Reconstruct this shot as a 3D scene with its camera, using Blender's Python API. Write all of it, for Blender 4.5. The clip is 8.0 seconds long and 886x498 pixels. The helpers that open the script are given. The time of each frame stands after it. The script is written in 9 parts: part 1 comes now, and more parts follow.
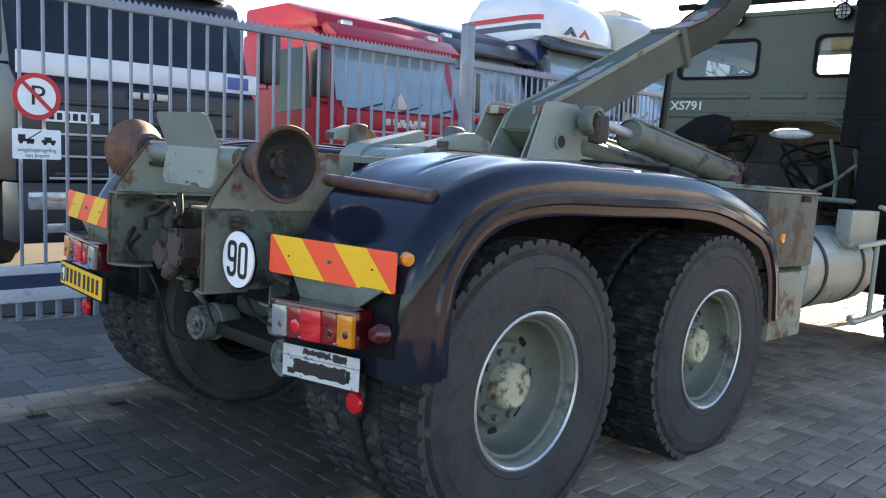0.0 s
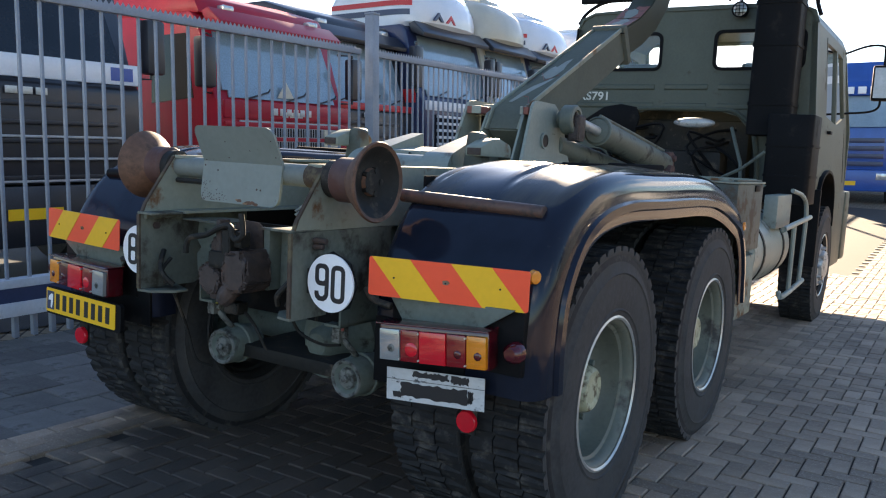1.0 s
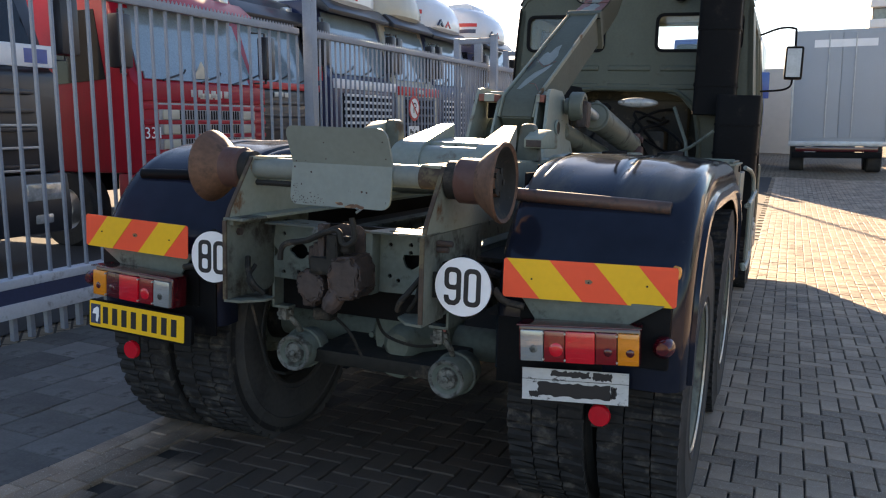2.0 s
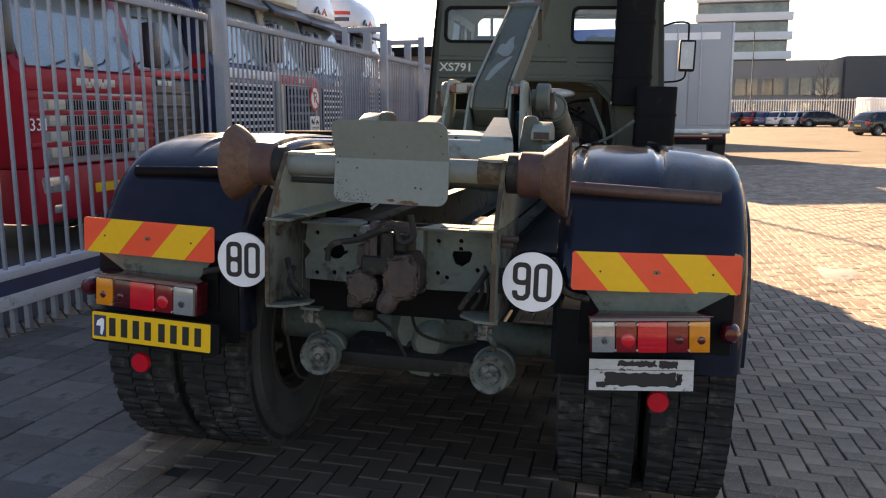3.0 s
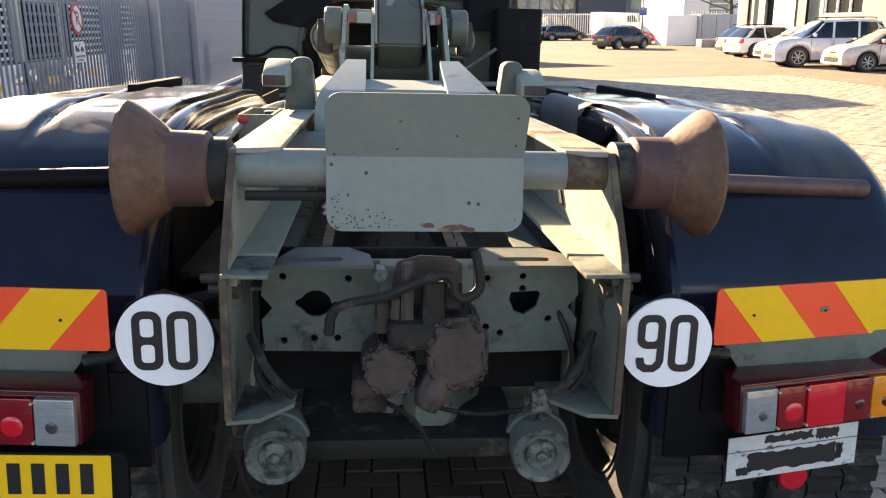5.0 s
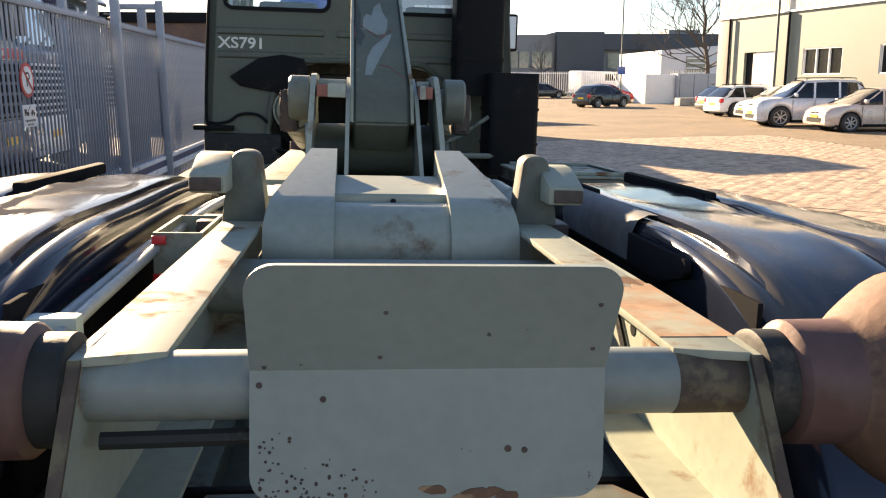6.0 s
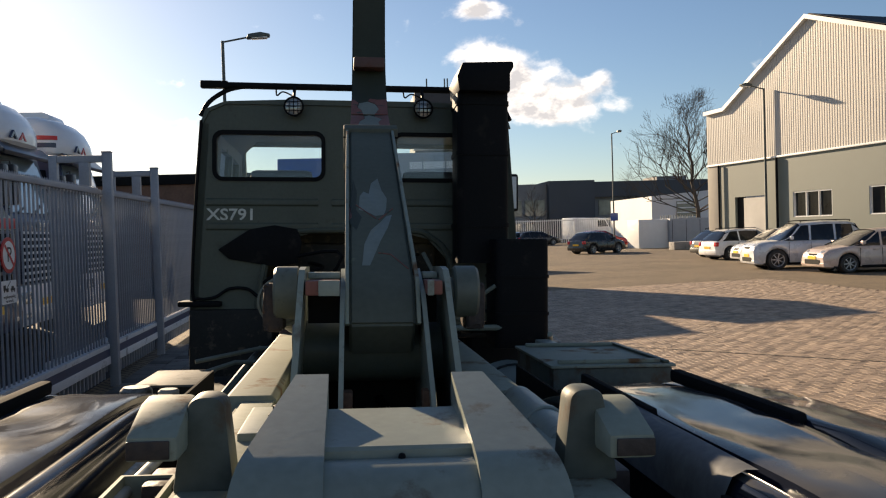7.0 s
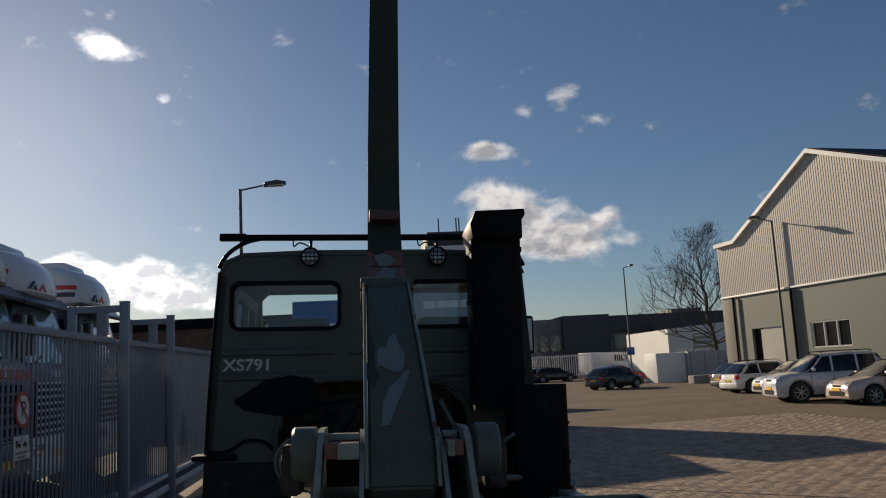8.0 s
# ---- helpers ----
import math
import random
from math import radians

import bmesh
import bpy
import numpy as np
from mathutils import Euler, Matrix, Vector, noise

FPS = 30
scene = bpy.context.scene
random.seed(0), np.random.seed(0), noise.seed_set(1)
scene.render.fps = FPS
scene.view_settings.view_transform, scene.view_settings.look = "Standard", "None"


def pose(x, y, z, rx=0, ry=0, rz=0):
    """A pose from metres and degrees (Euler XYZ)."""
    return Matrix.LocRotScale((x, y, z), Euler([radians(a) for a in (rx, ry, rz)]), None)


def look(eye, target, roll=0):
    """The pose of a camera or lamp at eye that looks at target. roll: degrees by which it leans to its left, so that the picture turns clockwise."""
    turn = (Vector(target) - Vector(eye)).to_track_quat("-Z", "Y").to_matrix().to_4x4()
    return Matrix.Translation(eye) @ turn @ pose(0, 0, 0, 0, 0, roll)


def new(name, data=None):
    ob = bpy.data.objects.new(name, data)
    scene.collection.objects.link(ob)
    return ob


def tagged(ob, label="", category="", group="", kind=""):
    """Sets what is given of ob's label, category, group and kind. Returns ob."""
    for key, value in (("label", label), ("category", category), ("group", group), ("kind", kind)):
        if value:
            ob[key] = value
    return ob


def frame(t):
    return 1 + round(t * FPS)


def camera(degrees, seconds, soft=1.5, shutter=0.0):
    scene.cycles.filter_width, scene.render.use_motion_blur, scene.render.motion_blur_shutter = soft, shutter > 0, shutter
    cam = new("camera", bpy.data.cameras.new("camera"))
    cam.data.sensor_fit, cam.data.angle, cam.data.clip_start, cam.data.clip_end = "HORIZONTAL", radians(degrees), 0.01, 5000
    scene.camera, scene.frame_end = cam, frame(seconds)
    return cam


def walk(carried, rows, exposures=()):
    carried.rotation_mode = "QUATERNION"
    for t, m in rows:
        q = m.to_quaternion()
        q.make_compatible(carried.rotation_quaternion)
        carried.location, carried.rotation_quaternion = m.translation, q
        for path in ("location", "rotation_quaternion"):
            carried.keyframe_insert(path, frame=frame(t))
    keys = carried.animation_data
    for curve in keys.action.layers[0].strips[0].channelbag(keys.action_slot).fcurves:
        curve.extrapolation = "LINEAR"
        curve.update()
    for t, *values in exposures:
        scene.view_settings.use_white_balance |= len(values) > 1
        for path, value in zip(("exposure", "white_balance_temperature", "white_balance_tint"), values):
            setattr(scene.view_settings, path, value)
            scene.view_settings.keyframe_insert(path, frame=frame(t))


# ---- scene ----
cam = camera(56.5, 8.0, 1.15)
# the lorry stands on a cambered street: its own level leans against the true one
STAND = pose(0, 0, 0, -1.36, 1.85, 0)
PATH = [
    (0, (3.185, -1.662, 1.323), (1.783, -0.249, 1.126), 2.0),
    (0.5, (2.787, -1.904, 1.388), (1.545, -0.35, 1.181), 1.4),
    (1, (2.417, -2.252, 1.426), (1.35, -0.577, 1.19), 0.7),
    (1.5, (1.991, -2.435, 1.45), (1.097, -0.668, 1.165), 0.1),
    (1.7, (1.822, -2.532, 1.495), (0.978, -0.743, 1.203), -0.1),
    (3, (0.863, -2.828, 1.536), (0.441, -0.9, 1.209), -0.3),
    (3.5, (0.539, -2.717, 1.564), (0.307, -0.765, 1.195), -1.2),
    (4, (0.251, -2.503, 1.598), (0.196, -0.548, 1.181), -1.2),
    (4.2, (0.177, -2.362, 1.588), (0.177, -0.415, 1.134), -1.0),
    (5.3, (-0.08, -1.48, 1.654), (0.123, 0.439, 1.126), -0.2),
    (5.5, (-0.074, -1.325, 1.654), (0.148, 0.599, 1.152), -0.1),
    (5.8, (-0.037, -1.082, 1.687), (0.179, 0.853, 1.228), -0.4),
    (6, (-0.03, -0.905, 1.702), (0.181, 1.044, 1.304), -0.2),
    (6.5, (-0.053, -0.56, 1.766), (0.168, 1.414, 1.53), -1.6),
    (7, (-0.02, -0.408, 1.83), (0.207, 1.578, 1.786), -1.8),
    (7.5, (-0.018, -0.398, 1.862), (0.194, 1.587, 1.985), -2.4),
    (8, (-0.032, -0.425, 1.892), (0.174, 1.543, 2.18), -3.1),
]
EXPOSURES = [(0.0, 3.2, 6750, 13), (0.5, 3.05, 6750, 13), (1.0, 2.65, 6600, 13), (1.7, 2.5, 6900, 15), (2.8, 2.48, 7950, 21), (4.2, 2.42, 7950, 22), (5.3, 3.1, 7400, 17), (5.8, 2.75, 7400, 17), (6.5, 1.98, 7150, 16), (7.0, 1.12, 6850, 14), (7.5, 0.4, 6600, 14), (8.0, 0.05, 6300, 13)]
walk(cam, [(t, look(eye, target, roll)) for t, eye, target, roll in PATH], EXPOSURES)

# ---- light ----
SUN_AZ, SUN_EL = -24.0, 17.6  # degrees from the lorry's heading (right positive), and above the horizon
world = bpy.data.worlds.new("World")
scene.world = world
world.use_nodes = True


def build_world():
    nt = world.node_tree
    nt.nodes.clear()
    N, Lk = nt.nodes.new, nt.links.new
    out, bg, sky = N("ShaderNodeOutputWorld"), N("ShaderNodeBackground"), N("ShaderNodeTexSky")
    sky.sky_type, sky.sun_disc = "NISHITA", False
    sky.sun_elevation, sky.sun_rotation = radians(SUN_EL), radians(SUN_AZ)
    sky.air_density, sky.dust_density, sky.ozone_density = 1.0, 0.3, 3.5
    tc = N("ShaderNodeTexCoord")

    def cloud(centre, spread, strength):
        """One soft patch of cloud about a direction."""
        d = N("ShaderNodeVectorMath")
        d.operation = "SUBTRACT"
        Lk(tc.outputs["Generated"], d.inputs[0])
        d.inputs[1].default_value = centre
        s = N("ShaderNodeVectorMath")
        s.operation = "DIVIDE"
        Lk(d.outputs[0], s.inputs[0])
        s.inputs[1].default_value = spread
        ln = N("ShaderNodeVectorMath")
        ln.operation = "LENGTH"
        Lk(s.outputs[0], ln.inputs[0])
        m = N("ShaderNodeMapRange")
        m.inputs["From Min"].default_value, m.inputs["From Max"].default_value = 1.25, 0.0
        m.interpolation_type = "SMOOTHSTEP"
        m.inputs["To Max"].default_value = strength
        Lk(ln.outputs["Value"], m.inputs["Value"])
        return m.outputs[0]

    def add(a, b):
        n = N("ShaderNodeMath")
        n.operation = "ADD"
        Lk(a, n.inputs[0])
        Lk(b, n.inputs[1])
        return n.outputs[0]

    def way(az, el):
        a, e = radians(az), radians(el)
        return (math.sin(a) * math.cos(e), math.cos(a) * math.cos(e), math.sin(e))

    total = None
    for az, el, wide, high, s in CLOUDS:
        c = cloud(way(az, el), (wide, wide, high), s)
        total = c if total is None else add(total, c)
    def puffs(offset):
        """Billowing noise, sampled a little way off."""
        mp, nz = N("ShaderNodeMapping"), N("ShaderNodeTexNoise")
        mp.inputs["Location"].default_value = offset
        mp.inputs["Scale"].default_value = (1, 1, 1.5)
        nz.inputs["Scale"].default_value, nz.inputs["Detail"].default_value, nz.inputs["Roughness"].default_value = 21.0, 8.0, 0.54
        nz.inputs["Distortion"].default_value = 0.15
        Lk(tc.outputs["Generated"], mp.inputs[0])
        Lk(mp.outputs[0], nz.inputs["Vector"])
        return nz.outputs["Fac"]

    def ramp(value, lo, hi, to_lo=0.0, to_hi=1.0, kind="LINEAR"):
        m = N("ShaderNodeMapRange")
        m.interpolation_type = kind
        for key, v in (("From Min", lo), ("From Max", hi), ("To Min", to_lo), ("To Max", to_hi)):
            m.inputs[key].default_value = v
        Lk(value, m.inputs["Value"])
        return m.outputs[0]

    def calc(op, x, y):
        n = N("ShaderNodeMath")
        n.operation = op
        for i, v in enumerate((x, y)):
            if isinstance(v, float):
                n.inputs[i].default_value = v
            else:
                Lk(v, n.inputs[i])
        return n.outputs[0]

    here = puffs((0, 0, 0))
    sunward = puffs((-0.006, 0.004, 0.016))
    body = add(calc("MULTIPLY", here, 2.1), total)
    cover = ramp(body, 1.36, 2.1, 0.0, 0.96, "SMOOTHSTEP")
    lit = calc("ADD", ramp(calc("SUBTRACT", here, sunward), -0.1, 0.1), ramp(body, 2.3, 1.5, -0.25, 0.45))
    # clouds near the sun shine through
    dt = N("ShaderNodeVectorMath")
    dt.operation = "DOT_PRODUCT"
    nrm = N("ShaderNodeVectorMath")
    nrm.operation = "NORMALIZE"
    Lk(tc.outputs["Generated"], nrm.inputs[0])
    Lk(nrm.outputs[0], dt.inputs[0])
    dt.inputs[1].default_value = way(SUN_AZ, SUN_EL)
    shine = ramp(dt.outputs["Value"], 0.86, 1.0, 1.0, 2.6)
    tint = N("ShaderNodeMix")
    tint.data_type = "RGBA"
    Lk(lit, tint.inputs["Factor"])
    tint.inputs[6].default_value, tint.inputs[7].default_value = (7.0, 6.9, 6.9, 1), (16.5, 15.6, 14.2, 1)
    glow = N("ShaderNodeVectorMath")
    glow.operation = "SCALE"
    Lk(tint.outputs[2], glow.inputs[0])
    Lk(shine, glow.inputs["Scale"])
    mix = N("ShaderNodeMix")
    mix.data_type = "RGBA"
    Lk(cover, mix.inputs["Factor"])
    Lk(sky.outputs[0], mix.inputs[6])
    Lk(glow.outputs[0], mix.inputs[7])
    Lk(mix.outputs[2], bg.inputs["Color"])
    bg.inputs["Strength"].default_value = 0.05
    Lk(bg.outputs[0], out.inputs["Surface"])


# azimuth, elevation, width, height, density of the clouds that stand in the sky
CLOUDS = [
    (9.2, 12.0, 0.05, 0.04, 0.75), (11.6, 11.2, 0.06, 0.036, 0.7), (13.2, 8.9, 0.085, 0.045, 0.9), (15.8, 8.2, 0.07, 0.034, 0.85), (10.5, 9.2, 0.06, 0.04, 0.7), (9.0, 14.7, 0.036, 0.018, 0.8), (10.3, 15.0, 0.032, 0.018, 0.8),
    (18.0, 9.9, 0.038, 0.018, 0.75), (14.7, 18.0, 0.032, 0.024, 0.5), (17.3, 16.3, 0.034, 0.02, 0.55), (11.8, 17.4, 0.034, 0.015, 0.5), (-17.6, 21.9, 0.04, 0.026, 0.58), (-16.2, 21.2, 0.03, 0.02, 0.6), (-12.9, 18.6, 0.014, 0.008, 0.45),
    (-17.3, 7.2, 0.07, 0.03, 1.0), (-14.0, 6.2, 0.09, 0.028, 1.05), (-10.8, 5.2, 0.07, 0.02, 1.0), (-13.6, 7.4, 0.035, 0.018, 0.8), (-19.5, 5.6, 0.08, 0.03, 1.0), (6.5, 6.6, 0.05, 0.012, 0.55),
    (-48.0, 9.0, 0.4, 0.12, 0.55), (60.0, 8.0, 0.3, 0.06, 0.5),
    # unseen cumulus added behind the walk, to lift light in the shade
    (150.0, 18.0, 0.45, 0.19, 0.75), (-140.0, 18.0, 0.45, 0.19, 0.75), (100.0, 18.0, 0.3, 0.14, 0.65),
]
build_world()

lamp = bpy.data.lights.new("sun", "SUN")
lamp.energy, lamp.angle, lamp.color = 4.4, radians(0.53), (1.0, 0.81, 0.56)
a, e = radians(SUN_AZ), radians(SUN_EL)
sun = new("sun", lamp)
sun.matrix_world = look((math.sin(a) * math.cos(e) * 50, math.cos(a) * math.cos(e) * 50, math.sin(e) * 50), (0, 0, 0))

# ---- materials ----


def surface(name, base, rough=0.5, metal=0.0, var=0.18, big=2.5, fine=45.0, bump=0.08, dirt=None, dirt_at=0.62, dirt_scale=5.0, coat=0.0, island=0.0, each=0.0, rvar=0.12, stretch=None, spec=0.5, dirt_soft=0.05):
    """A painted or natural surface: two scales of variation, fine relief, patches of dirt or rust with edges of their own."""
    m = bpy.data.materials.new(name)
    m.use_nodes = True
    nt = m.node_tree
    N, Lk = nt.nodes.new, nt.links.new
    p = nt.nodes["Principled BSDF"]
    p.inputs["Metallic"].default_value = metal
    p.inputs["Coat Weight"].default_value = coat
    p.inputs["Coat Roughness"].default_value = 0.12
    p.inputs["Specular IOR Level"].default_value = spec
    tc = N("ShaderNodeTexCoord")
    src = tc.outputs["Object"]
    if stretch:
        mp = N("ShaderNodeMapping")
        mp.inputs["Scale"].default_value = stretch
        Lk(src, mp.inputs[0])
        src = mp.outputs[0]
    n1, n2 = N("ShaderNodeTexNoise"), N("ShaderNodeTexNoise")
    n1.inputs["Scale"].default_value, n1.inputs["Detail"].default_value = big, 6
    n2.inputs["Scale"].default_value, n2.inputs["Detail"].default_value = fine, 4
    Lk(src, n1.inputs["Vector"])
    Lk(src, n2.inputs["Vector"])

    def math_node(op, x, y):
        n = N("ShaderNodeMath")
        n.operation = op
        for i, v in enumerate((x, y)):
            if isinstance(v, (int, float)):
                n.inputs[i].default_value = v
            else:
                Lk(v, n.inputs[i])
        return n.outputs[0]

    mixed = math_node("ADD", math_node("MULTIPLY", n1.outputs["Fac"], 0.65), math_node("MULTIPLY", n2.outputs["Fac"], 0.35))
    if island:
        g = N("ShaderNodeNewGeometry")
        mixed = math_node("ADD", mixed, math_node("MULTIPLY", math_node("SUBTRACT", g.outputs["Random Per Island"], 0.5), island))
    if each:
        oi = N("ShaderNodeObjectInfo")
        mixed = math_node("ADD", mixed, math_node("MULTIPLY", math_node("SUBTRACT", oi.outputs["Random"], 0.5), each))
    ramp = N("ShaderNodeValToRGB")
    lo, hi = [max(c * (1 - 2.2 * var), 0.001) for c in base], [min(c * (1 + 2.2 * var), 1) for c in base]
    ramp.color_ramp.elements[0].position, ramp.color_ramp.elements[0].color = 0.2, (*lo, 1)
    ramp.color_ramp.elements[1].position, ramp.color_ramp.elements[1].color = 0.8, (*hi, 1)
    Lk(mixed, ramp.inputs[0])
    colour, roughness = ramp.outputs[0], math_node("ADD", rough - rvar / 2, math_node("MULTIPLY", n1.outputs["Fac"], rvar))
    if dirt:
        n3 = N("ShaderNodeTexNoise")
        n3.inputs["Scale"].default_value, n3.inputs["Detail"].default_value, n3.inputs["Roughness"].default_value = dirt_scale, 9, 0.65
        Lk(src, n3.inputs["Vector"])
        mr = N("ShaderNodeMapRange")
        mr.inputs["From Min"].default_value, mr.inputs["From Max"].default_value = dirt_at - dirt_soft, dirt_at + dirt_soft
        Lk(n3.outputs["Fac"], mr.inputs["Value"])
        mx = N("ShaderNodeMix")
        mx.data_type = "RGBA"
        Lk(mr.outputs[0], mx.inputs["Factor"])
        Lk(colour, mx.inputs[6])
        mx.inputs[7].default_value = (*dirt, 1)
        colour = mx.outputs[2]
        roughness = math_node("ADD", roughness, math_node("MULTIPLY", mr.outputs[0], 0.25))
    Lk(colour, p.inputs["Base Color"])
    Lk(roughness, p.inputs["Roughness"])
    if bump:
        b = N("ShaderNodeBump")
        b.inputs["Strength"].default_value, b.inputs["Distance"].default_value = bump, 0.01
        Lk(mixed, b.inputs["Height"])
        Lk(b.outputs[0], p.inputs["Normal"])
    return m


def glass(name, tint=(0.8, 0.85, 0.85), rough=0.02, clear=0.85):
    """A thin pane: mostly clear, with the gloss of glass."""
    m = bpy.data.materials.new(name)
    m.use_nodes = True
    nt = m.node_tree
    nt.nodes.clear()
    out, tr, gl, mx, fr = (nt.nodes.new("ShaderNode" + k) for k in ("OutputMaterial", "BsdfTransparent", "BsdfGlossy", "MixShader", "Fresnel"))
    tr.inputs["Color"].default_value = (*[c * clear for c in tint], 1)
    gl.inputs["Roughness"].default_value = rough
    fr.inputs["IOR"].default_value = 1.5
    nt.links.new(fr.outputs[0], mx.inputs[0])
    nt.links.new(tr.outputs[0], mx.inputs[1])
    nt.links.new(gl.outputs[0], mx.inputs[2])
    nt.links.new(mx.outputs[0], out.inputs["Surface"])
    return m


RUST = (0.13, 0.052, 0.022)
# Darker copy of the arm paint; the mast's backlit shade is in the colour.
M_MAST = surface("backlit_mast_paint", (0.04, 0.045, 0.031), 0.55, spec=0.2, dirt=(0.07, 0.078, 0.058), dirt_at=0.68, dirt_scale=3.0, var=0.12, dirt_soft=0.012)
M_GREEN = surface("army_green_paint", (0.08, 0.093, 0.072), 0.5, spec=0.3, dirt=(0.06, 0.055, 0.04), dirt_at=0.66, var=0.12, coat=0.05)
M_LIFT = surface("grey_green_paint", (0.225, 0.255, 0.222), 0.42, spec=0.5, dirt=(0.11, 0.085, 0.06), dirt_at=0.635, dirt_scale=6, var=0.13, dirt_soft=0.05)
M_TUBE = surface("grimy_tube_paint", (0.165, 0.188, 0.172), 0.5, spec=0.35, dirt=(0.09, 0.08, 0.06), dirt_at=0.66, dirt_scale=9, dirt_soft=0.06, var=0.16)
M_LIFT_WORN = surface("worn_grey_green_paint", (0.24, 0.26, 0.21), 0.62, spec=0.2, dirt=(0.15, 0.08, 0.04), dirt_at=0.6, dirt_scale=4.5, var=0.13, dirt_soft=0.04)
# Holds real grime plus the shade on the lugs' rear faces.
M_LUG = surface("grimy_shaded_lug_paint", (0.08, 0.092, 0.08), 0.55, dirt=(0.085, 0.06, 0.04), dirt_at=0.56, dirt_scale=7, var=0.2, spec=0.3)
M_STOP = surface("speckled_grey_green_paint", (0.185, 0.218, 0.2), 0.45, dirt=(0.035, 0.035, 0.03), dirt_at=0.69, dirt_scale=38, var=0.1, dirt_soft=0.02, spec=0.4)
M_ARM = surface("arm_paint", (0.105, 0.115, 0.095), 0.65, spec=0.1, dirt=(0.15, 0.165, 0.125), dirt_at=0.64, dirt_scale=2.6, var=0.12, dirt_soft=0.012)
M_ARMPALE = surface("touched_up_paint", (0.2, 0.218, 0.185), 0.55, spec=0.2, var=0.14)
M_RUST = surface("rusted_steel", (0.135, 0.07, 0.042), 0.7, dirt=(0.045, 0.032, 0.026), dirt_at=0.58, dirt_scale=9, dirt_soft=0.07, var=0.36, bump=0.35, big=9)
M_RUSTRED = surface("red_oxide_steel", (0.085, 0.042, 0.034), 0.6, dirt=(0.09, 0.04, 0.03), dirt_at=0.6, var=0.2, bump=0.2)
M_FENDER = surface("blue_black_plastic", (0.011, 0.014, 0.024), 0.1, spec=0.32, fine=15, var=0.2, dirt=(0.04, 0.04, 0.04), dirt_at=0.7, dirt_scale=6, bump=0.06, rvar=0.05, big=5)
M_FENDERDULL = surface("dulled_blue_black_plastic", (0.011, 0.013, 0.024), 0.12, spec=0.22, fine=15, var=0.2, dirt=(0.04, 0.04, 0.04), dirt_at=0.7, dirt_scale=6, bump=0.12, rvar=0.1, big=5)


def dusty(m, least=0.05, most=0.7, rough=0.15, dust=(0.1, 0.094, 0.082), lean=0.8):
    """Lets road dust lie on what faces up, in smeared patches."""
    nt = m.node_tree
    N, Lk = nt.nodes.new, nt.links.new
    p = nt.nodes["Principled BSDF"]
    g, sep, nz, tc, mp = N("ShaderNodeNewGeometry"), N("ShaderNodeSeparateXYZ"), N("ShaderNodeTexNoise"), N("ShaderNodeTexCoord"), N("ShaderNodeMapping")
    Lk(g.outputs["Normal"], sep.inputs[0])
    mp.inputs["Scale"].default_value = (1.0, 0.45, 1.0)
    Lk(tc.outputs["Object"], mp.inputs[0])
    Lk(mp.outputs[0], nz.inputs["Vector"])
    nz.inputs["Scale"].default_value, nz.inputs["Detail"].default_value, nz.inputs["Roughness"].default_value, nz.inputs["Distortion"].default_value = 5.0, 7, 0.6, 0.8
    up, patch, both = N("ShaderNodeMapRange"), N("ShaderNodeMapRange"), N("ShaderNodeMath")
    up.inputs["From Min"].default_value, up.inputs["From Max"].default_value = lean, lean + 0.03
    patch.inputs["From Min"].default_value, patch.inputs["From Max"].default_value = 0.4, 0.6
    patch.inputs["To Min"].default_value, patch.inputs["To Max"].default_value = least, most
    Lk(sep.outputs["Z"], up.inputs["Value"])
    Lk(nz.outputs["Fac"], patch.inputs["Value"])
    both.operation = "MULTIPLY"
    Lk(up.outputs[0], both.inputs[0])
    Lk(patch.outputs[0], both.inputs[1])
    for key, value in (("Base Color", (*dust, 1)), ("Roughness", rough), ("Specular IOR Level", 0.0)):
        mx = N("ShaderNodeMix")
        mx.data_type = "RGBA" if key == "Base Color" else "FLOAT"
        i, j = (6, 7) if key == "Base Color" else (2, 3)
        Lk(both.outputs[0], mx.inputs["Factor"])
        if p.inputs[key].is_linked:
            Lk(p.inputs[key].links[0].from_socket, mx.inputs[i])
        else:
            mx.inputs[i].default_value = p.inputs[key].default_value
        mx.inputs[j].default_value = value
        Lk(mx.outputs[2 if key == "Base Color" else 0], p.inputs[key])
    return m


dusty(M_FENDER)
dusty(M_FENDERDULL, 0.5, 1.0, 0.14, (0.085, 0.086, 0.09), 0.9)
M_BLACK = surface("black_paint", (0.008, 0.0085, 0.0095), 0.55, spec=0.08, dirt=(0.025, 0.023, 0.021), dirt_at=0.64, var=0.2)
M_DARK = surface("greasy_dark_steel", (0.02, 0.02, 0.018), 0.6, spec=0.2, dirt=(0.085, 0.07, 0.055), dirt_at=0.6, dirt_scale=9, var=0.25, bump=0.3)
M_GREASE = surface("rusty_greasy_casting", (0.05, 0.038, 0.034), 0.55, spec=0.3, dirt=(0.085, 0.058, 0.046), dirt_at=0.55, dirt_scale=13, var=0.4, bump=0.8)
M_CHASSIS = surface("dusty_green_chassis", (0.13, 0.156, 0.135), 0.6, spec=0.25, dirt=(0.04, 0.038, 0.033), dirt_at=0.62, dirt_scale=7, var=0.2, bump=0.2)
# Sidewall grey takes in some veiling glare; the base is lifted for it.
M_RUBBER = surface("hazed_tyre_rubber", (0.05, 0.05, 0.05), 0.8, spec=0.3, var=0.3, dirt=(0.062, 0.058, 0.052), dirt_at=0.57, dirt_soft=0.12, dirt_scale=6, bump=0.25, big=6)
